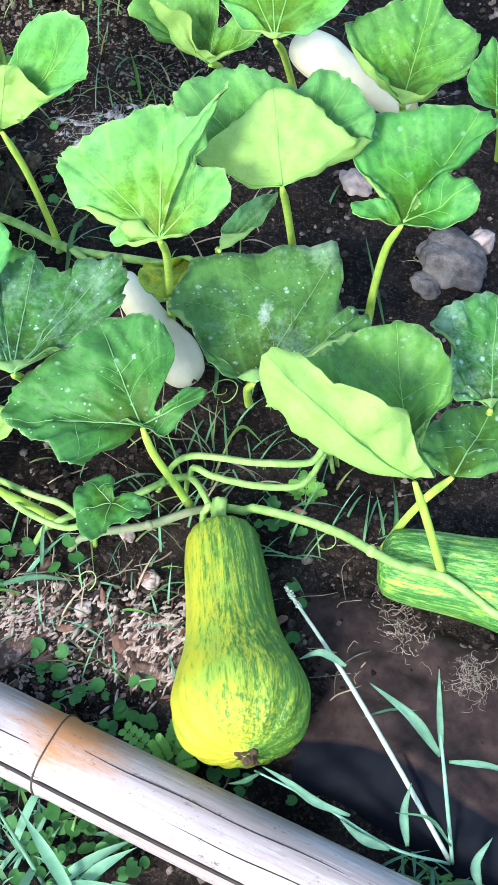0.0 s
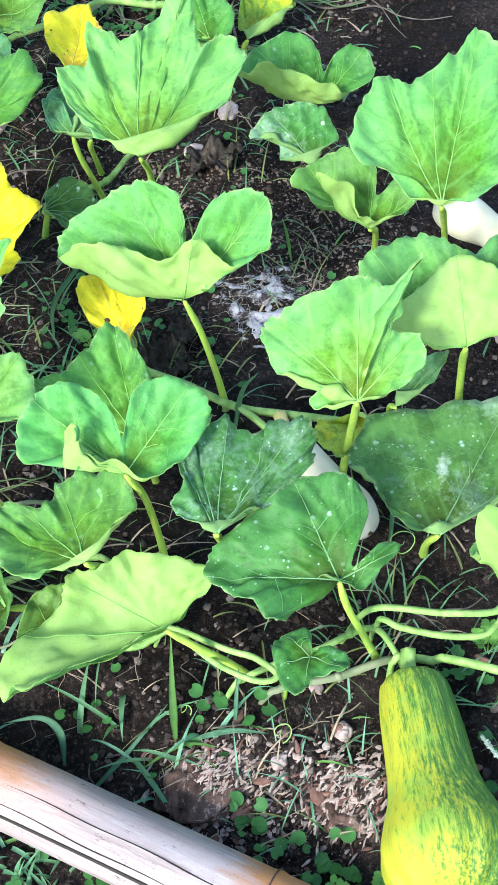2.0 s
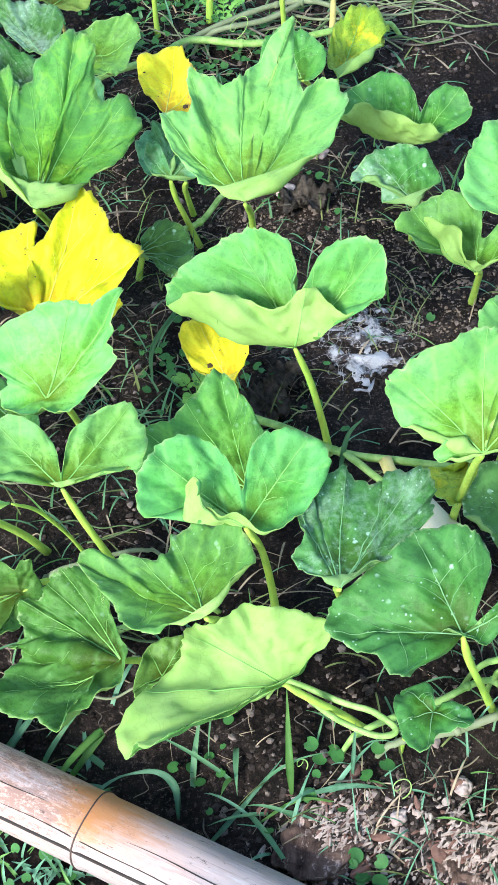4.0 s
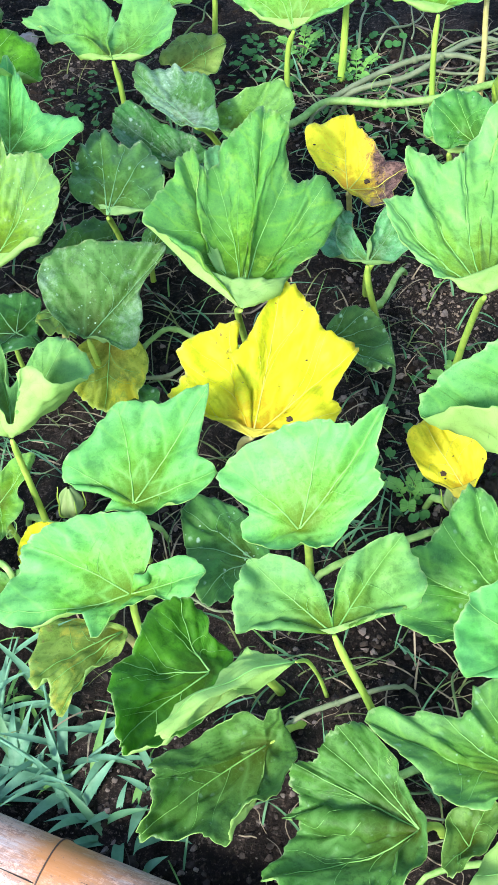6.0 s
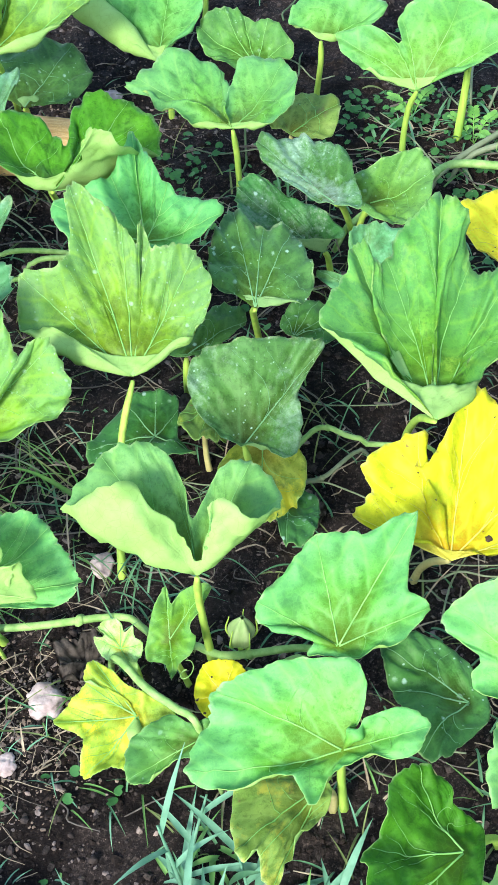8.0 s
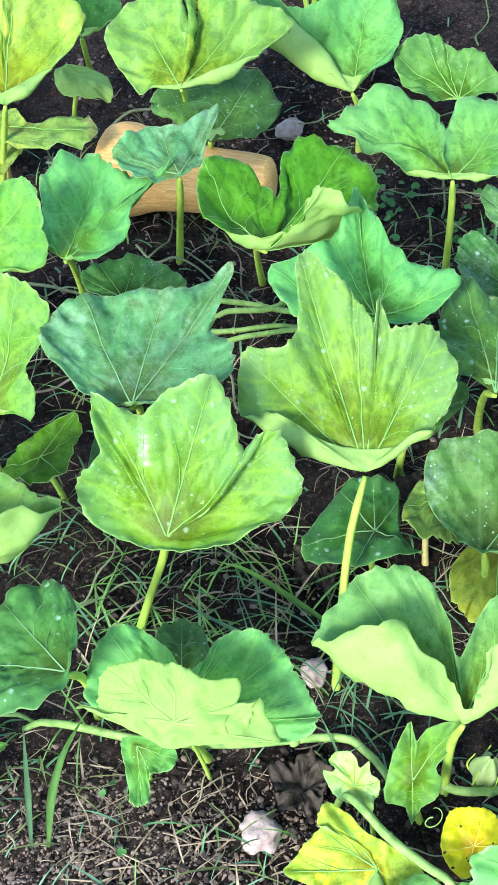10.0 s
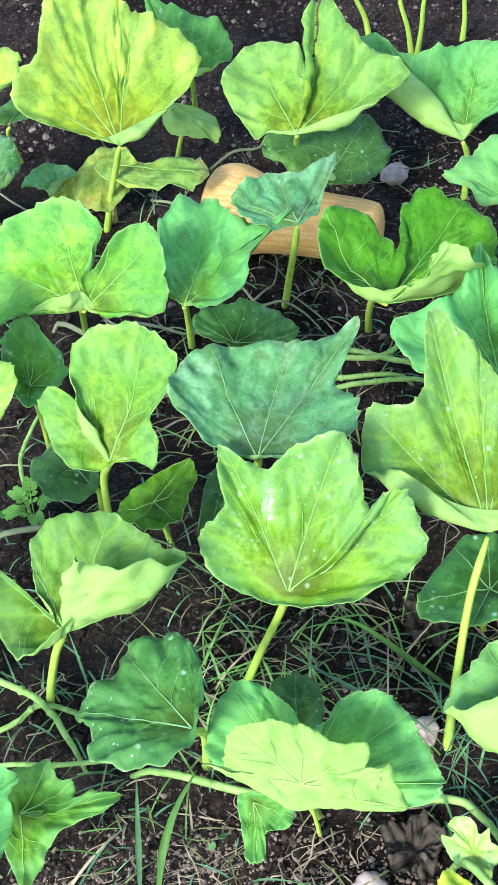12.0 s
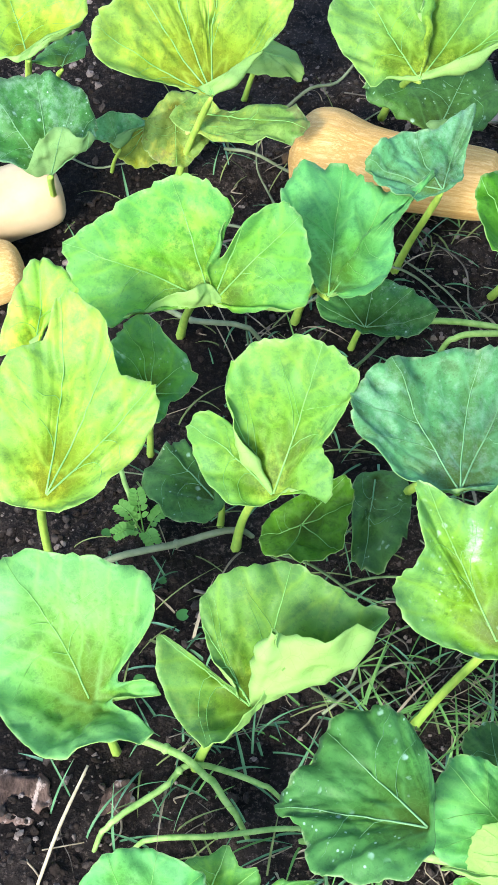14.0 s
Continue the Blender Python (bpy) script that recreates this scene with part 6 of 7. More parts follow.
def litter():
    """Dry straw and root threads lying about."""
    r = random.Random(21)
    bm = bmesh.new()
    spots = [(-0.2, 0.6, 0.09, 70), (0.15, 0.62, 0.06, 30), (-1.5, 1.15, 0.14, 26), (-0.75, 2.15, 0.2, 70), (-1.0, 1.6, 0.5, 90), (-0.3, 1.5, 0.3, 60), (-1.4, 1.45, 0.15, 60), (-0.45, 0.66, 0.08, 20), (-1.6, 1.9, 0.3, 90), (-1.4, 1.08, 0.1, 150), (-1.55, 1.1, 0.08, 70), (-0.6, 1.45, 0.12, 60), (-0.95, 1.3, 0.15, 80), (-1.2, 1.75, 0.2, 90), (-0.65, 2.25, 0.15, 120), (-1.45, 2.45, 0.15, 60), (-0.62, 0.9, 0.12, 60), (-0.9, 2.2, 0.15, 60)]
    for x, y, sp, c in spots:
        for _ in range(c):
            px, py, q = r.gauss(x, sp), r.gauss(y, sp), r.uniform(0, 6.28)
            ln, z = r.uniform(0.015, 0.07), ground_z(px, py)
            pts = [(px + t * ln * math.cos(q + 0.7 * t * r.uniform(-1, 1)), py + t * ln * math.sin(q), max(z, ground_z(px + t * ln * math.cos(q), py + t * ln * math.sin(q))) + 0.002 + r.uniform(0, 0.008) * t) for t in (0, 0.35, 0.7, 1)]
            thick = r.choice((0.7, 1.0, 1.0, 1.9))
            tube(bm, spline(pts, 3), (0.0005 * thick, 0.0007 * thick, 0.0004 * thick), 4, caps=False, mat=r.choice((0, 0, 1)))
    ob = part("dry_straw", bm, (STRAW, STRAW_GREY), None)
    tagged(ob, "scattered dry straw and thin roots on the soil", "straw", kind="stuff")


litter()


def ground_cover(name, label, spots, seed, mat, size):
    """Round-leaved seedlings close to the soil."""
    r = random.Random(seed)
    v, f, w = [], [], []
    for x, y, sp, cnt in spots:
        for _ in range(cnt):
            px, py = r.gauss(x, sp), r.gauss(y, sp)
            s, q = size * r.uniform(0.6, 1.2), r.uniform(0, 6.28)
            tilt = Euler((r.uniform(-0.5, 0.5), r.uniform(-0.5, 0.5), q)).to_matrix()
            c = Vector((px, py, ground_z(px, py) + r.uniform(0.008, 0.022)))
            n0 = len(v)
            v.append(tuple(c + tilt @ Vector((0, 0, -0.15 * s))))
            for k in range(12):
                t = 2 * math.pi * k / 12
                rr = s * (1 - 0.45 * math.exp(-((t - math.pi) ** 2) / 0.08))
                v.append(tuple(c + tilt @ Vector((rr * math.cos(t), rr * math.sin(t), 0.08 * s * math.cos(2 * t)))))
            f += [(n0, n0 + 1 + k, n0 + 1 + (k + 1) % 12) for k in range(12)]
            w += [0] * 12
    return finish(name, v, f, w, [mat], label, "weed")


ground_cover("round_weeds", "small round-leaved creeping weeds by the pole", [(-0.17, 0.5, 0.035, 26), (-0.1, 0.475, 0.03, 22), (-0.24, 0.53, 0.025, 12), (-0.01, 0.44, 0.03, 12), (-0.26, 0.36, 0.05, 60), (-0.15, 0.33, 0.04, 50), (-0.45, 0.42, 0.06, 30), (-0.6, 0.46, 0.06, 30), (-0.3, 0.66, 0.03, 10), (0.0, 0.73, 0.05, 12), (0.03, 0.66, 0.03, 6)], 31, CLOVER, 0.0095)
ground_cover("seedlings", "tiny green seedlings scattered on the soil", [(-0.8, 2.35, 0.09, 130), (-0.7, 2.2, 0.08, 60), (-1.0, 2.25, 0.08, 60), (-1.12, 1.95, 0.07, 60), (-0.66, 1.4, 0.05, 24), (-0.55, 1.85, 0.1, 16), (-0.35, 1.55, 0.15, 12), (-1.1, 2.15, 0.1, 30), (-1.9, 1.55, 0.05, 14), (-1.4, 1.1, 0.1, 12), (-0.45, 0.65, 0.06, 10), (-0.554, 1.504, 0.04, 24), (-0.596, 1.29, 0.05, 30), (-0.716, 2.155, 0.06, 40), (-0.92, 2.375, 0.06, 60), (-1.242, 2.216, 0.06, 40), (-0.5, 1.3, 0.05, 16)], 32, CLOVER, 0.0075)


def tall_grass(at, stems, seed, label):
    """A grass plant with jointed stems and folded blades."""
    r = random.Random(seed)
    root = thing("grass_plant", (at[0], at[1], ground_z(at[0], at[1])), label, "grass", "grass plants")
    for end, width, n in stems:
        p = spline([(0, 0, 0), (end[0] * 0.45, end[1] * 0.45, end[2] * 0.6), tuple(end)], 8)
        part("stem", tube(bmesh.new(), p, (0.003, 0.0024, 0.0015), 7), GRASS[0], root)
        for k in range(n):
            i = int((k + 0.6) / n * (len(p) - 1))
            q = r.uniform(0, 6.28)
            v, f, w = [], [], []
            blade_strip(v, f, w, p[i], (math.cos(q), math.sin(q)), r.uniform(0.07, 0.12), width * 0.75, r.uniform(0.3, 1.2), 0, r.uniform(0.5, 1.0))
            me = bpy.data.meshes.new("blade")
            me.from_pydata(v, [], f)
            me.materials.append(GRASS[0])
            me.polygons.foreach_set("use_smooth", [True] * len(f))
            new("blade", me).parent = root


PALE_GRASS = plain("grass_pale", (0.3, 0.52, 0.38), (0.17, 0.36, 0.24), 50, 0.5, 0.3, None, 0.2, 0.001, 0.15)

BLEACHED = plain("stem_bleached", (0.5, 0.56, 0.47), (0.33, 0.43, 0.33), 90, 0.7, 0.2, None, 0.3, 0.001)


def strap(pts, width, up=(0.1, -0.6, 0.8)):
    """A grass leaf along points, folded a little at its midrib, with thickness."""
    p = spline(pts, 6)
    tan = np.gradient(p, axis=0)
    side = np.cross(tan, up)
    side /= np.linalg.norm(side, axis=1)[:, None] + 1e-9
    nrm = np.cross(side, tan)
    nrm /= np.linalg.norm(nrm, axis=1)[:, None] + 1e-9
    bm = bmesh.new()
    rows = []
    for i, c in enumerate(p):
        t = i / (len(p) - 1)
        w = width * 0.5 * min(1.0, 0.25 + 2.0 * t) * (1 - t**1.8) + 0.0004
        rows.append([bm.verts.new(c + side[i] * w * e + nrm[i] * w * (0.3 * abs(e) + 0.12 * math.sin(9 * t + e))) for e in (-1, -0.5, 0, 0.5, 1)])
    for q, r in zip(rows, rows[1:]):
        for k in range(4):
            bm.faces.new((q[k], q[k + 1], r[k + 1], r[k]))
    bmesh.ops.solidify(bm, geom=bm.faces[:], thickness=0.0005)
    return bm


def sprawling_grass():
    o = np.array((0.243, 0.377, 0.0))
    root = thing("grass_plant", o, "pale bluish grass plant sprawling over black plastic sheet", "grass", "grass plants")
    for pts, r in (([(0.243, 0.379, -0.01), (0.172, 0.46, 0.05), (0.1, 0.555, 0.065), (0.023, 0.658, 0.05)], 0.0042), ([(0.243, 0.376, -0.01), (0.176, 0.372, 0.03), (0.092, 0.403, 0.05), (0.02, 0.432, 0.04)], 0.0026),
                   ([(0.246, 0.377, -0.01), (0.227, 0.42, 0.09), (0.214, 0.461, 0.14)], 0.0032)):
        part("stem", tube(bmesh.new(), spline(pts, 7) - o, (r * 0.7, r * 0.7, r * 0.45), 8), PALE_GRASS if r < 0.0034 else BLEACHED, root)
    bm = bmesh.new()
    for k in range(70):
        t = k / 70
        lump(bm, (0.023 + 0.02 * t - o[0] + 0.0025 * math.sin(k * 7.3), 0.658 - 0.027 * t - o[1] + 0.002 * math.cos(k * 5.1), 0.05 + 0.005 * t + 0.002 * math.sin(k * 3.7)), 0.0011 + 0.0006 * math.sin(k * 1.9) ** 2, 0.8, k, 1, 0.6)
    part("seed_head", bm, BLEACHED, root, "fuzzy whitish seed head")
    for pts, w in (([(0.218, 0.453, 0.1), (0.183, 0.48, 0.13), (0.135, 0.517, 0.12)], 0.019), ([(0.218, 0.445, 0.12), (0.21, 0.477, 0.16), (0.204, 0.506, 0.2)], 0.011),
                   ([(0.226, 0.44, 0.12), (0.251, 0.438, 0.13), (0.277, 0.44, 0.12), (0.307, 0.437, 0.1)], 0.012), ([(0.13, 0.393, 0.05), (0.093, 0.399, 0.06), (0.06, 0.415, 0.065), (0.03, 0.43, 0.06)], 0.016),
                   ([(0.194, 0.372, 0.04), (0.186, 0.397, 0.07), (0.19, 0.419, 0.1)], 0.016), ([(0.176, 0.369, 0.03), (0.145, 0.374, 0.04), (0.12, 0.387, 0.05)], 0.018), ([(0.106, 0.557, 0.07), (0.077, 0.565, 0.08), (0.053, 0.558, 0.07)], 0.015),
                   ([(0.275, 0.344, 0.02), (0.266, 0.361, 0.05), (0.279, 0.38, 0.08)], 0.018), ([(0.13, 0.501, 0.06), (0.16, 0.52, 0.05), (0.191, 0.528, 0.04)], 0.004), ([(0.027, 0.426, 0.05), (0.01, 0.414, 0.05), (-0.006, 0.413, 0.04)], 0.009),
                   ([(0.241, 0.382, 0.03), (0.213, 0.391, 0.08), (0.176, 0.385, 0.1)], 0.006), ([(0.184, 0.352, 0.02), (0.149, 0.334, 0.04), (0.099, 0.354, 0.05)], 0.007)):
        part("blade", strap(np.array(pts) - o, w * 0.72), PALE_GRASS if w > 0.01 else GRASS[0], root)


sprawling_grass()
tall_grass((-0.2, 0.3, 0), [((0.05, -0.02, 0.05), 0.016, 3), ((-0.08, 0.08, 0.05), 0.012, 3), ((0.1, 0.0, 0.04), 0.016, 3)], 6, "broad-bladed bluish grass plant in front of the pole")
tall_grass((-1.03, 0.83, 0), [((-0.04, 0.12, 0.06), 0.011, 4), ((0.1, 0.06, 0.06), 0.011, 4), ((-0.1, 0.03, 0.08), 0.01, 4)], 7, "bluish grass plant growing beside the squash leaves")
tall_grass((-1.13, 0.9, 0), [((-0.02, 0.03, 0.12), 0.009, 4), ((0.03, 0.08, 0.1), 0.009, 3)], 8, "upright bluish grass plant at the bed's edge")

# ---- black plastic mulch sheet ----
film_m = Mat("mulch_film", 0.5, 0.12)
dust = film_m.noise(7, 6, 0.7)
fd = film_m.ramp(film_m.mix(0.8, dust, film_m.attr("dust")), (0.42, 0.0), (0.5, 1.0))
film_m.color(film_m.mix(fd, (0.012, 0.015, 0.024), film_m.mix(film_m.ramp(film_m.noise(60, 5), (0.4, 0.0), (0.7, 1.0)), (0.065, 0.044, 0.042), (0.11, 0.073, 0.066))))
rg = film_m.ramp(fd, (0.0, 0.68), (1.0, 0.9))
film_m.link(rg, film_m.b.inputs["Roughness"])
film_m.bump(film_m.noise(25, 5), 0.3, 0.004)


def mulch():
    bm = bmesh.new()
    lay = bm.verts.layers.float.new("dust")
    nx, ny = 70, 46
    grid = []
    for r in range(ny + 1):
        row = []
        for c in range(nx + 1):
            u, v = c / nx, r / ny
            x = 0.01 + 0.62 * u + 0.03 * math.sin(v * 5)
            front = 0.435 - 0.2 * u + 0.02 * math.sin(u * 9)
            y = front + v * (0.26 + 0.16 * u)
            z = ground_z(x, y) + 0.006 + 0.003 * max(0, math.sin(v * 7 + u * 4)) + 0.003 * noise.noise(Vector((x * 14, y * 14, 5)))
            z += 0.03 * math.exp(-(((v - 0.22) / 0.14) ** 2)) * min(1, u * 4)
            edge = min(u * 6, 1, v * 8, (1 - v) * 5)
            z -= 0.022 * (1 - max(0, edge)) ** 2
            q = bm.verts.new((x, y, z))
            q[lay] = min(1.0, max(0.0, (v - 0.13) * 4.5))
            row.append(q)
        grid.append(row)
    for r in range(ny):
        for c in range(nx):
            bm.faces.new((grid[r][c], grid[r][c + 1], grid[r + 1][c + 1], grid[r + 1][c]))
    ext = bmesh.ops.solidify(bm, geom=bm.faces[:], thickness=0.0012)
    ob = part("mulch_sheet", bm, film_m.m, None)
    tagged(ob, "black plastic mulch sheet dusted with brown soil", "plastic sheet")


mulch()

# ---- rotten wood and the ash patch ----
ROT = Mat("rotten_wood", 0.9, 0.1)
rf = ROT.noise(26, 6, 0.75, (1, 0.35, 1))
rc = ROT.mix(ROT.ramp(rf, (0.38, 0.0), (0.55, 1.0)), (0.04, 0.026, 0.02), (0.14, 0.09, 0.07))
ROT.color(ROT.mix(ROT.ramp(ROT.noise(80, 5, 0.7, (1, 0.3, 1)), (0.56, 0.0), (0.66, 0.9)), rc, (0.5, 0.38, 0.32)))
ROT.bump(rf, 0.9, 0.008)
ASH = Mat("ash_patch", 0.9, 0.1)
ASH.color(ASH.mix(ASH.ramp(ASH.noise(30, 6, 0.75), (0.44, 0.0), (0.56, 1.0)), (0.05, 0.043, 0.045), (0.42, 0.42, 0.45)))
ASH.bump(ASH.noise(60, 5), 0.8, 0.005)

STRAW_PALE = plain("straw_bleached", (0.6, 0.52, 0.36), (0.42, 0.34, 0.22), 80, 0.7, 0.2)


def mound(name, x, y, s, squash, mat, label, category, seed):
    bm = bmesh.new()
    lump(bm, (0, 0, 0), s, squash, seed, 4, 0.5)
    for v in bm.verts:
        v.co += Vector((0, 0, 0.2 * s * noise.fractal(Vector((v.co.x * 25, v.co.y * 90, v.co.z * 60)), 1.0, 2.0, 3)))
    ob = part(name, bm, mat, None)
    ob.location = (x, y, ground_z(x, y) - 0.004)
    return tagged(ob, label, category)


mound("rotten_wood", -0.305, 0.6, 0.058, 0.22, ROT.m, "crumbling brown rotten wood chunk with pale fibres", "wood", 3)
mound("rotten_wood", -0.128, 0.588, 0.045, 0.13, ROT.m, "flaking rotten bark beside the squash", "wood", 9)
mound("rotten_wood", -1.972, 1.29, 0.038, 0.2, ROT.m, "grey-brown weathered piece of wood under the leaves", "wood", 12)
mound("rotten_wood", -1.864, 1.285, 0.026, 0.3, ROT.m, "small grey-brown piece of weathered wood", "wood", 15)
for way in ([(-1.933, 1.186, 0.004), (-1.912, 1.246, 0.036), (-1.889, 1.312, 0.05)], [(-1.711, 1.064, 0.004), (-1.684, 1.128, 0.018), (-1.654, 1.186, 0.012)]):
    at = np.array((way[0][0], way[0][1], ground_z(*way[0][:2])))
    straw = part("straw", tube(bmesh.new(), spline(np.array(way) - np.array((at[0], at[1], 0.0)), 6), (0.0019, 0.0021, 0.0016), 7), STRAW_PALE, None)
    straw.location = at
    tagged(straw, "long bleached dry straw leaning on the soil", "straw", "long straws")
mound("ash_patch", -0.292, 0.562, 0.022, 0.2, ASH.m, "whitish fungus growing on rotten wood", "fungus", 6)
mound("ash_patch", -0.375, 1.42, 0.095, 0.07, ASH.m, "whitish ash-like dry patch on the dark soil", "ash", 4)


# ---- dead leaves ----
DEAD = plain("dead_leaf", (0.06, 0.05, 0.043), (0.2, 0.165, 0.135), 70, 0.9, 0.1, None, 0.6, 0.003)


def dead_leaf(x, y, size, seed):
    r = random.Random(seed)
    bm = bmesh.new()
    n, m = 72, 10
    c = bm.verts.new((0, 0, 0.012))
    rows = []
    for i in range(n):
        q = 2 * math.pi * i / n
        row = []
        for k in range(1, m + 1):
            u = k / m
            rr = size * u * (0.85 + 0.1 * math.cos(5 * q) * u) * (1 + 0.35 * noise.noise(Vector((math.cos(q) * 1.5, math.sin(q) * 1.5, seed + u))))
            z = 0.012 + size * (0.25 * u * u * math.cos(2 * q + seed) ** 2 + 0.35 * noise.noise(Vector((math.cos(q) * 3 * u, math.sin(q) * 3 * u, seed * 3.1))) + 0.3 * u * abs(math.sin(8 * q + 3 * noise.noise(Vector((u * 4, q, seed))))))
            row.append(bm.verts.new((rr * math.cos(q), rr * math.sin(q) * 0.8, max(0.001, z))))
        rows.append(row)
    for i in range(n):
        a, b = rows[i], rows[(i + 1) % n]
        bm.faces.new((c, a[0], b[0]))
        for k in range(m - 1):
            bm.faces.new((a[k], a[k + 1], b[k + 1], b[k]))
    bmesh.ops.solidify(bm, geom=bm.faces[:], thickness=0.001)
    ob = part("dead_leaf", bm, DEAD, None)
    ob.location = (x, y, ground_z(x, y))
    ob.rotation_euler = (0, 0, r.uniform(0, 6.28))
    tagged(ob, "crumpled dry brown dead leaf on the soil", "dead leaf", "dead leaves")


for dx, dy, ds in ((-0.5, 1.75, 0.055), (-0.49, 1.27, 0.055), (-1.29, 1.2, 0.05), (-1.3, 1.52, 0.05), (-1.0, 1.45, 0.03), (-0.55, 2.06, 0.04), (-1.2, 1.62, 0.06), (-0.85, 1.15, 0.04), (-1.05, 2.02, 0.035), (-0.47, 1.33, 0.035), (-1.42, 1.02, 0.03), (-1.2, 1.12, 0.035)):
    dead_leaf(dx, dy, ds, int(abs(dx * 100 + dy * 10)))


# ---- tangle of old vines ----
def tangle():
    r = random.Random(77)
    bm = bmesh.new()
    for x0, y0, sp, cnt, ln, rad in ((-0.6, 2.27, 0.1, 30, 0.22, 0.0042), (-0.45, 2.32, 0.1, 22, 0.2, 0.004), (-0.95, 2.35, 0.12, 16, 0.16, 0.003), (-1.42, 2.55, 0.15, 14, 0.16, 0.003), (-1.15, 1.95, 0.12, 16, 0.14, 0.0025), (-1.5, 1.55, 0.12, 16, 0.14, 0.0025), (-1.2, 1.4, 0.1, 14, 0.12, 0.002), (-0.7, 0.85, 0.1, 14, 0.14, 0.0028), (-0.85, 1.2, 0.1, 12, 0.14, 0.0028), (-0.7, 2.1, 0.08, 8, 0.15, 0.003), (-1.2, 1.75, 0.15, 10, 0.15, 0.003), (-1.7, 1.75, 0.2, 14, 0.16, 0.0035), (-1.85, 2.2, 0.15, 14, 0.2, 0.004), (-1.35, 1.5, 0.15, 8, 0.14, 0.003), (-1.65, 1.4, 0.12, 10, 0.14, 0.003), (-0.15, 0.83, 0.06, 8, 0.1, 0.002), (-0.95, 1.5, 0.15, 10, 0.15, 0.003)):
        for _ in range(cnt):
            x, y, q = r.gauss(x0, sp), r.gauss(y0, sp), r.uniform(-0.5, 0.5) + (0 if r.random() < 0.7 else 1.5)
            pts = []
            for k in range(5):
                pts.append((x, y, ground_z(x, y) + rad + r.uniform(0, 0.025)))
                q += r.uniform(-0.5, 0.5)
                x, y = x + ln / 4 * math.cos(q), y + ln / 4 * math.sin(q)
            thin = r.uniform(0.25, 0.8)
            tube(bm, spline(pts, 4), (rad * thin, rad * 0.9 * thin, rad * 0.6 * thin), 6, mat=r.choice((0, 0, 1, 2)))
    ob = part("vine_tangle", bm, (VINE_OLD, STRAW_GREY, VINE_DARK), None)
    tagged(ob, "tangle of thin old grey-green vines on the soil", "vines", kind="stuff")


tangle()


# ---- feathery weeds ----
FEATHER = plain("feathery_leaf", (0.26, 0.52, 0.12), (0.16, 0.4, 0.07), 60, 0.5, 0.3, None, 0.2, 0.001, 0.3)


def feathery_weed(at, fronds):
    """A seedling with leaflets in pairs along each frond."""
    o = np.array((at[0], at[1], ground_z(*at)))
    root = thing("feathery_weed", o, "light green seedling with paired oval leaflets", "weed", "feathery weeds")
    for e in fronds:
        e = np.array(e)
        p = spline([(0, 0, -0.004), e * 0.5 + np.array([0, 0, 0.012]), e], 8)
        frond = part("frond", tube(bmesh.new(), p, (0.0011, 0.0009, 0.0005), 5), FEATHER, root)
        for i in range(5, len(p), 2):
            tan = p[i] - p[i - 1]
            tan /= np.linalg.norm(tan)
            side = np.cross(tan, (0, 0, 1.0))
            side /= np.linalg.norm(side) + 1e-9
            ln = 0.0135 * (1 - 0.45 * abs(i / len(p) - 0.55))
            for sg in (-1, 1):
                d = side * sg * 0.9 + tan * 0.45
                w = np.cross(d, (0, 0, 1.0)) * 0.36
                bm = bmesh.new()
                mid = [bm.verts.new(p[i] + ln * d * q - np.array([0, 0, 0.06 * ln])) for q in (0, 0.35, 0.7, 1.02)]
                for g in (-1, 1):
                    out = [bm.verts.new(p[i] + ln * (d * q + w * g * h) + np.array([0, 0, 0.05 * ln])) for q, h in ((0.3, 1.0), (0.7, 1.0))]
                    for f in ((mid[0], mid[1], out[0]), (mid[1], mid[2], out[1], out[0]), (mid[2], mid[3], out[1])):
                        bm.faces.new(f if g * sg > 0 else f[::-1])
                part("leaflet", bm, FEATHER, frond)


feathery_weed((-0.081, 0.447), [(0.024, 0.041, 0.045), (-0.059, 0.03, 0.04), (0.026, 0.004, 0.045), (-0.018, 0.014, 0.055), (-0.04, -0.01, 0.03), (0.0, 0.05, 0.03)])
feathery_weed((-1.877, 1.644), [(0.035, 0.02, 0.035), (-0.03, 0.02, 0.035), (0.02, -0.03, 0.03), (-0.01, 0.04, 0.04), (-0.03, -0.02, 0.03)])
feathery_weed((0.026, 0.81), [(0.02, 0.01, 0.03), (-0.02, 0.01, 0.03), (0.0, 0.03, 0.03)])
feathery_weed((-1.13, 2.0), [(0.03, 0.02, 0.04), (-0.03, 0.02, 0.04), (0.0, 0.04, 0.04), (0.02, -0.03, 0.03)])
feathery_weed((-0.75, 2.3), [(0.04, 0.02, 0.05), (-0.04, 0.02, 0.05), (0.0, 0.04, 0.05), (0.02, -0.03, 0.04)])
feathery_weed((-0.554, 1.5), [(0.03, 0.02, 0.04), (-0.03, 0.01, 0.03), (0.0, 0.035, 0.03)])
feathery_weed((-0.61, 1.29), [(0.03, 0.01, 0.03), (-0.03, 0.02, 0.03), (0.01, 0.035, 0.03), (0.0, -0.03, 0.03)])
feathery_weed((-0.86, 2.37), [(0.04, 0.02, 0.05), (-0.04, 0.0, 0.05), (0.01, 0.04, 0.05), (-0.02, -0.03, 0.04)])

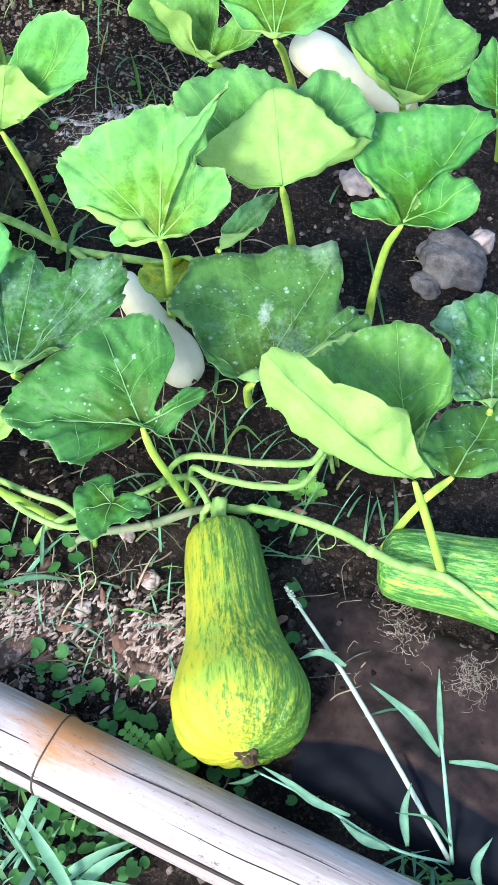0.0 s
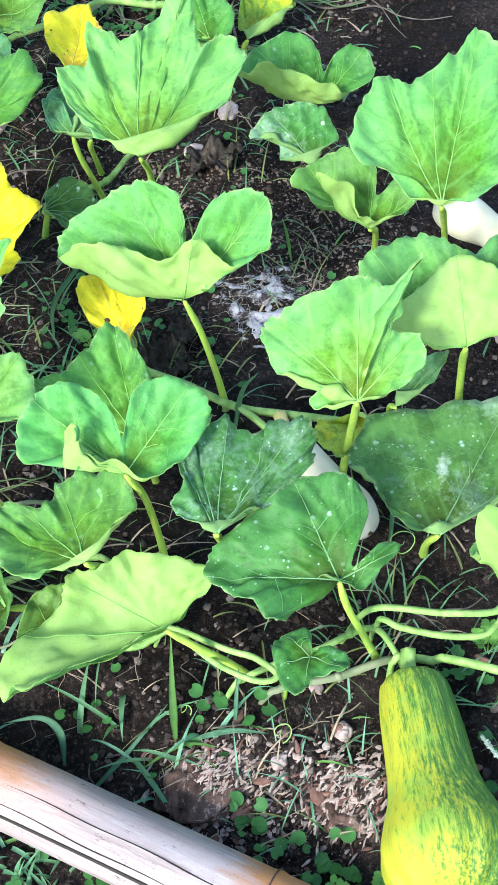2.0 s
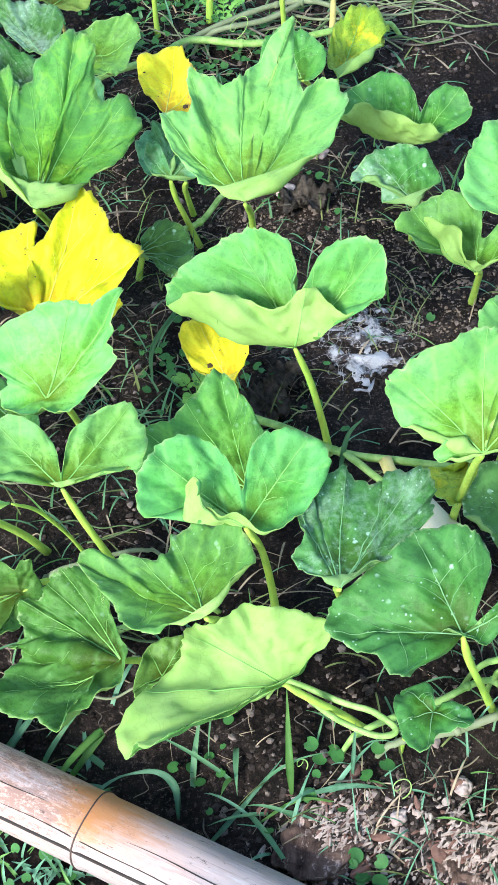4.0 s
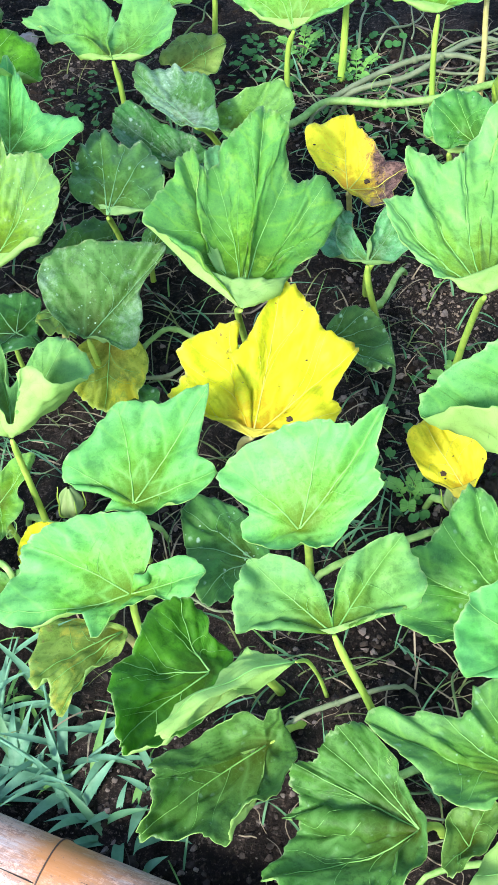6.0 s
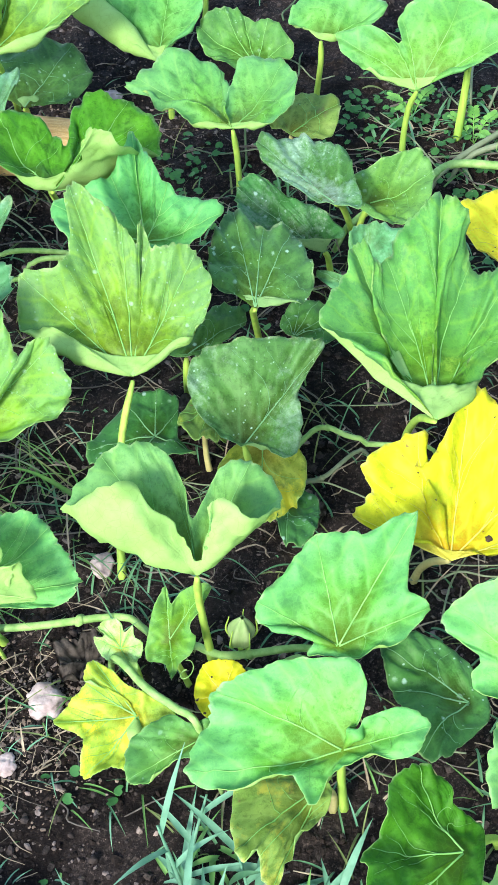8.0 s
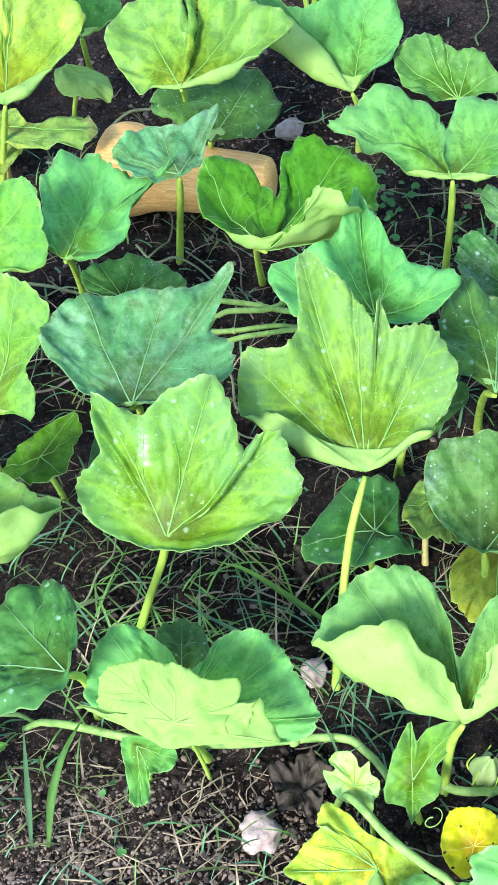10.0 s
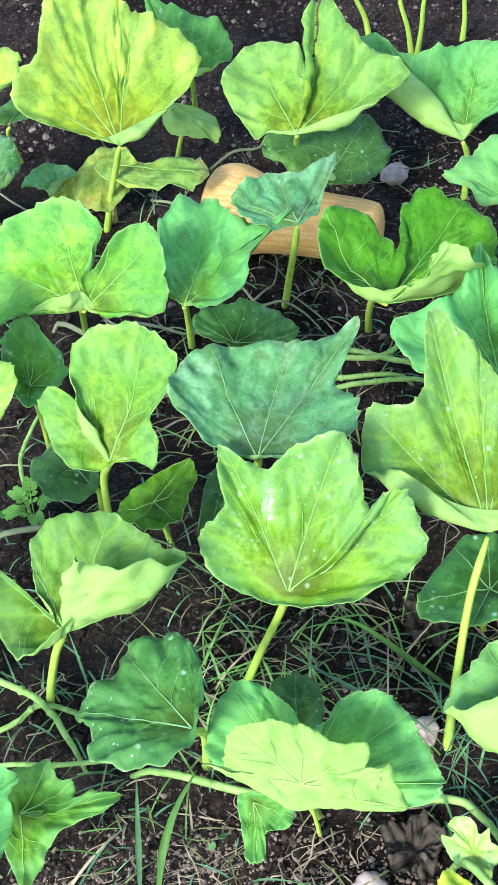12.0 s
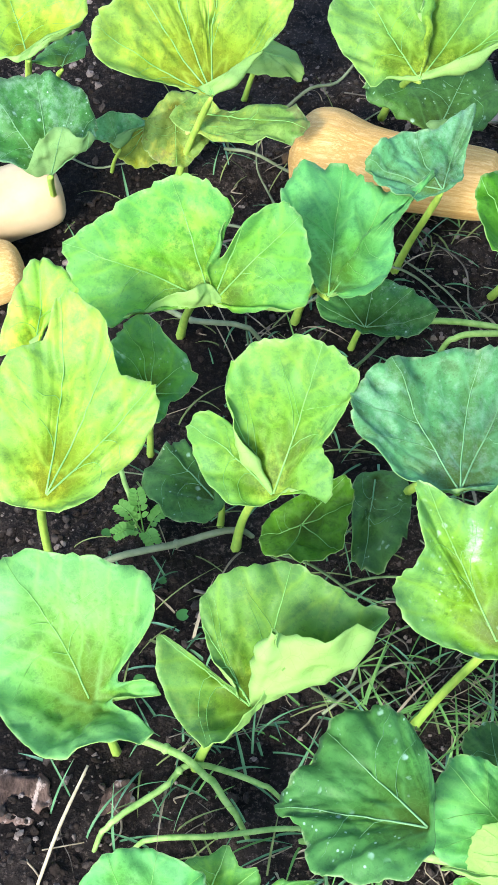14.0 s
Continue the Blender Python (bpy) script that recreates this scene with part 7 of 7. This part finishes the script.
# ---- pale roots and wood chips ----
ROOT = plain("root_thread", (0.5, 0.42, 0.34), (0.34, 0.27, 0.21), 90, 0.8, 0.15)
BARK = plain("bark_chip", (0.22, 0.12, 0.09), (0.1, 0.055, 0.045), 60, 0.85, 0.15, (1, 0.2, 1), 0.7, 0.003)
FIBRE = plain("pale_fibre", (0.5, 0.41, 0.36), (0.24, 0.18, 0.15), 80, 0.9, 0.1, None, 0.7, 0.003)


WHITE_THREAD = plain("white_thread", (0.62, 0.6, 0.6), (0.36, 0.34, 0.35), 90, 0.85, 0.1)


def root_clump(x, y, z, size, threads, seed, mat=None, label="clump of thin pale dry roots", fine=1.0):
    r = random.Random(seed)
    bm = bmesh.new()
    for _ in range(threads):
        p = [r.gauss(0, size * 0.35), r.gauss(0, size * 0.35), r.uniform(0, 0.006)]
        q, pts = r.uniform(0, 6.28), []
        for k in range(6):
            pts.append(tuple(p))
            q += r.uniform(-1.1, 1.1)
            p = [p[0] + size * 0.11 * math.cos(q), p[1] + size * 0.11 * math.sin(q), max(0.0, p[2] + r.uniform(-0.004, 0.005))]
        tube(bm, spline(pts, 3), (0.0004 * fine, 0.0004 * fine, 0.0002 * fine), 4, caps=False)
    ob = part("root_clump", bm, mat or ROOT, None)
    ob.location = (x, y, z)
    tagged(ob, label, "roots", kind="stuff")


root_clump(0.155, 0.65, 0.006, 0.045, 60, 1, fine=0.6)
root_clump(0.25, 0.588, 0.012, 0.036, 90, 2, fine=0.6)
root_clump(0.19, 0.635, 0.008, 0.03, 12, 3)
root_clump(-0.3, 1.46, 0.0, 0.06, 16, 4)
root_clump(-0.375, 1.42, 0.007, 0.12, 60, 5, WHITE_THREAD, "matted white fungus threads on dark soil", 0.45)


def bark_chip(x, y, length, seed):
    bm = bmesh.new()
    lump(bm, (0, 0, 0), length * 0.5, 0.3, seed, 3, 0.5)
    for v in bm.verts:
        v.co.y *= 0.5
    ob = part("bark_chip", bm, BARK, None)
    ob.location = (x, y, ground_z(x, y) + 0.004)
    ob.rotation_euler = (0.15, 0.1, seed * 1.9)
    tagged(ob, "reddish brown chip of bark on the soil", "bark", "bark chips")


for cn, (cx, cy, cl) in enumerate(((-0.149, 0.673, 0.03), (-0.17, 0.588, 0.032), (0.015, 0.637, 0.022), (0.02, 0.799, 0.02), (-0.281, 0.674, 0.03), (-0.24, 0.6, 0.024), (-0.2, 0.64, 0.02), (-0.26, 0.56, 0.028), (-0.31, 0.635, 0.03))):
    bark_chip(cx, cy, cl, cn)
scatter("wood_crumbs", "pale crumbling fibres of rotten wood", "wood", 2600, (0.001, 0.0055), (FIBRE, FIBRE, CLOD2, CLOD3, BARK), 41, flat=0.45, areas=[(-0.128, 0.58, 0.024), (-0.12, 0.6, 0.02), (-0.3, 0.6, 0.026), (-0.29, 0.56, 0.022), (-0.21, 0.6, 0.04)])


# ---- single long grass blades ----
def long_grass(pts, width, mat):
    o = np.array(pts[0])
    ob = part("long_grass", strap(np.array(pts) - o, width), GRASS[mat], None)
    ob.location = (o[0], o[1], min(o[2], ground_z(o[0], o[1]) if o[2] < 0.01 else o[2]))
    tagged(ob, ("bluish", "light green", "dark green")[mat] + " long grass blade among the squash plants", "grass", "grass blades")


for gpts, gw, gm in (([(-1.583, 1.104, 0.0), (-1.578, 1.147, 0.05), (-1.564, 1.184, 0.09), (-1.547, 1.228, 0.1)], 0.012, 1), ([(-1.604, 1.105, 0.0), (-1.612, 1.163, 0.05), (-1.618, 1.214, 0.1)], 0.009, 2),
                     ([(-1.25, 1.42, 0.0), (-1.317, 1.437, 0.05), (-1.375, 1.446, 0.1), (-1.415, 1.446, 0.12)], 0.009, 1), ([(-1.33, 1.36, 0.0), (-1.356, 1.374, 0.04), (-1.411, 1.387, 0.07), (-1.473, 1.411, 0.08)], 0.007, 0),
                     ([(-0.356, 0.637, 0.0), (-0.361, 0.671, 0.05), (-0.37, 0.734, 0.1)], 0.012, 1), ([(-0.468, 0.56, 0.0), (-0.42, 0.615, 0.03), (-0.372, 0.679, 0.06)], 0.008, 0),
                     ([(-0.67, 0.6, 0.0), (-0.609, 0.682, 0.06), (-0.639, 0.628, 0.07), (-0.657, 0.585, 0.05)], 0.014, 1), ([(-0.5, 0.605, 0.0), (-0.502, 0.625, 0.05), (-0.53, 0.638, 0.06), (-0.579, 0.63, 0.05)], 0.012, 0),
                     ([(-0.283, 0.664, 0.0), (-0.282, 0.686, 0.04), (-0.282, 0.713, 0.06)], 0.006, 0), ([(-0.596, 0.52, 0.0), (-0.6, 0.562, 0.07), (-0.61, 0.582, 0.1)], 0.012, 1), ([(-0.788, 0.569, 0.0), (-0.787, 0.62, 0.05), (-0.794, 0.677, 0.1)], 0.006, 2),
                     ([(-0.681, 1.306, 0.0), (-0.679, 1.343, 0.05), (-0.638, 1.444, 0.08), (-0.651, 1.558, 0.1)], 0.009, 2), ([(-0.116, 0.96, 0.0), (-0.114, 0.99, 0.06), (-0.121, 1.067, 0.14)], 0.007, 2),
                     ([(-0.092, 0.893, 0.0), (-0.068, 0.903, 0.03), (-0.038, 0.88, 0.03)], 0.005, 1), ([(-0.34, 0.641, 0.0), (-0.284, 0.645, 0.03), (-0.237, 0.652, 0.02)], 0.009, 0), ([(0.097, 1.11, 0.0), (0.079, 1.142, 0.05), (0.059, 1.195, 0.08)], 0.005, 2),
                     ([(0.145, 0.74, 0.0), (0.143, 0.77, 0.06), (0.135, 0.825, 0.05)], 0.007, 2), ([(-0.362, 1.133, 0.0), (-0.351, 1.172, 0.06), (-0.329, 1.194, 0.08)], 0.009, 2), ([(-0.329, 1.521, 0.0), (-0.334, 1.528, 0.05), (-0.342, 1.537, 0.08)], 0.006, 1),
                     ([(-1.691, 1.097, 0.0), (-1.67, 1.143, 0.02), (-1.649, 1.178, 0.03)], 0.003, 0), ([(-1.82, 1.1, 0.0), (-1.798, 1.152, 0.05), (-1.785, 1.221, 0.06)], 0.006, 0), ([(-0.76, 0.63, 0.0), (-0.72, 0.67, 0.05), (-0.69, 0.73, 0.06)], 0.013, 0),
                     ([(-0.56, 0.6, 0.0), (-0.52, 0.57, 0.04), (-0.47, 0.58, 0.0)], 0.007, 2), ([(-0.4, 0.6, 0.0), (-0.34, 0.63, 0.03), (-0.27, 0.635, 0.01)], 0.005, 1)):
    long_grass(gpts, gw, gm)


# ---- splinters on the rotten wood ----
def splinters():
    """Short broken fibres lying along the grain of the rotten wood."""
    r = random.Random(91)
    bm = bmesh.new()
    for x, y, sx, sy, cnt, top in ((-0.305, 0.598, 0.032, 0.022, 420, 0.013), (-0.128, 0.585, 0.03, 0.028, 520, 0.006), (-0.21, 0.6, 0.05, 0.025, 140, 0.002)):
        for _ in range(cnt):
            px, py, q = r.gauss(x, sx), r.gauss(y, sy), 1.0 + r.gauss(0, 0.5)
            near = math.exp(-(((px - x) / 0.035) ** 2 + ((py - y) / 0.028) ** 2))
            ln, z, rad = r.uniform(0.006, 0.022), ground_z(px, py) + 0.002 + top * near, r.uniform(0.0008, 0.0026)
            d = (math.cos(q) * ln, math.sin(q) * ln, r.uniform(-0.003, 0.004))
            tube(bm, [(px - d[0] / 2, py - d[1] / 2, z - d[2] / 2), (px, py, z + r.uniform(0, 0.0015)), (px + d[0] / 2, py + d[1] / 2, z + d[2] / 2)], (rad * 0.5, rad, rad * 0.4), 5, 0.2, True, r.choice((0, 0, 0, 1, 2, 2)))
    ob = part("wood_splinters", bm, (FIBRE, BARK, CLOD2), None, smooth=False)
    tagged(ob, "pale and brown splinters of rotten wood", "wood", kind="stuff")


splinters()
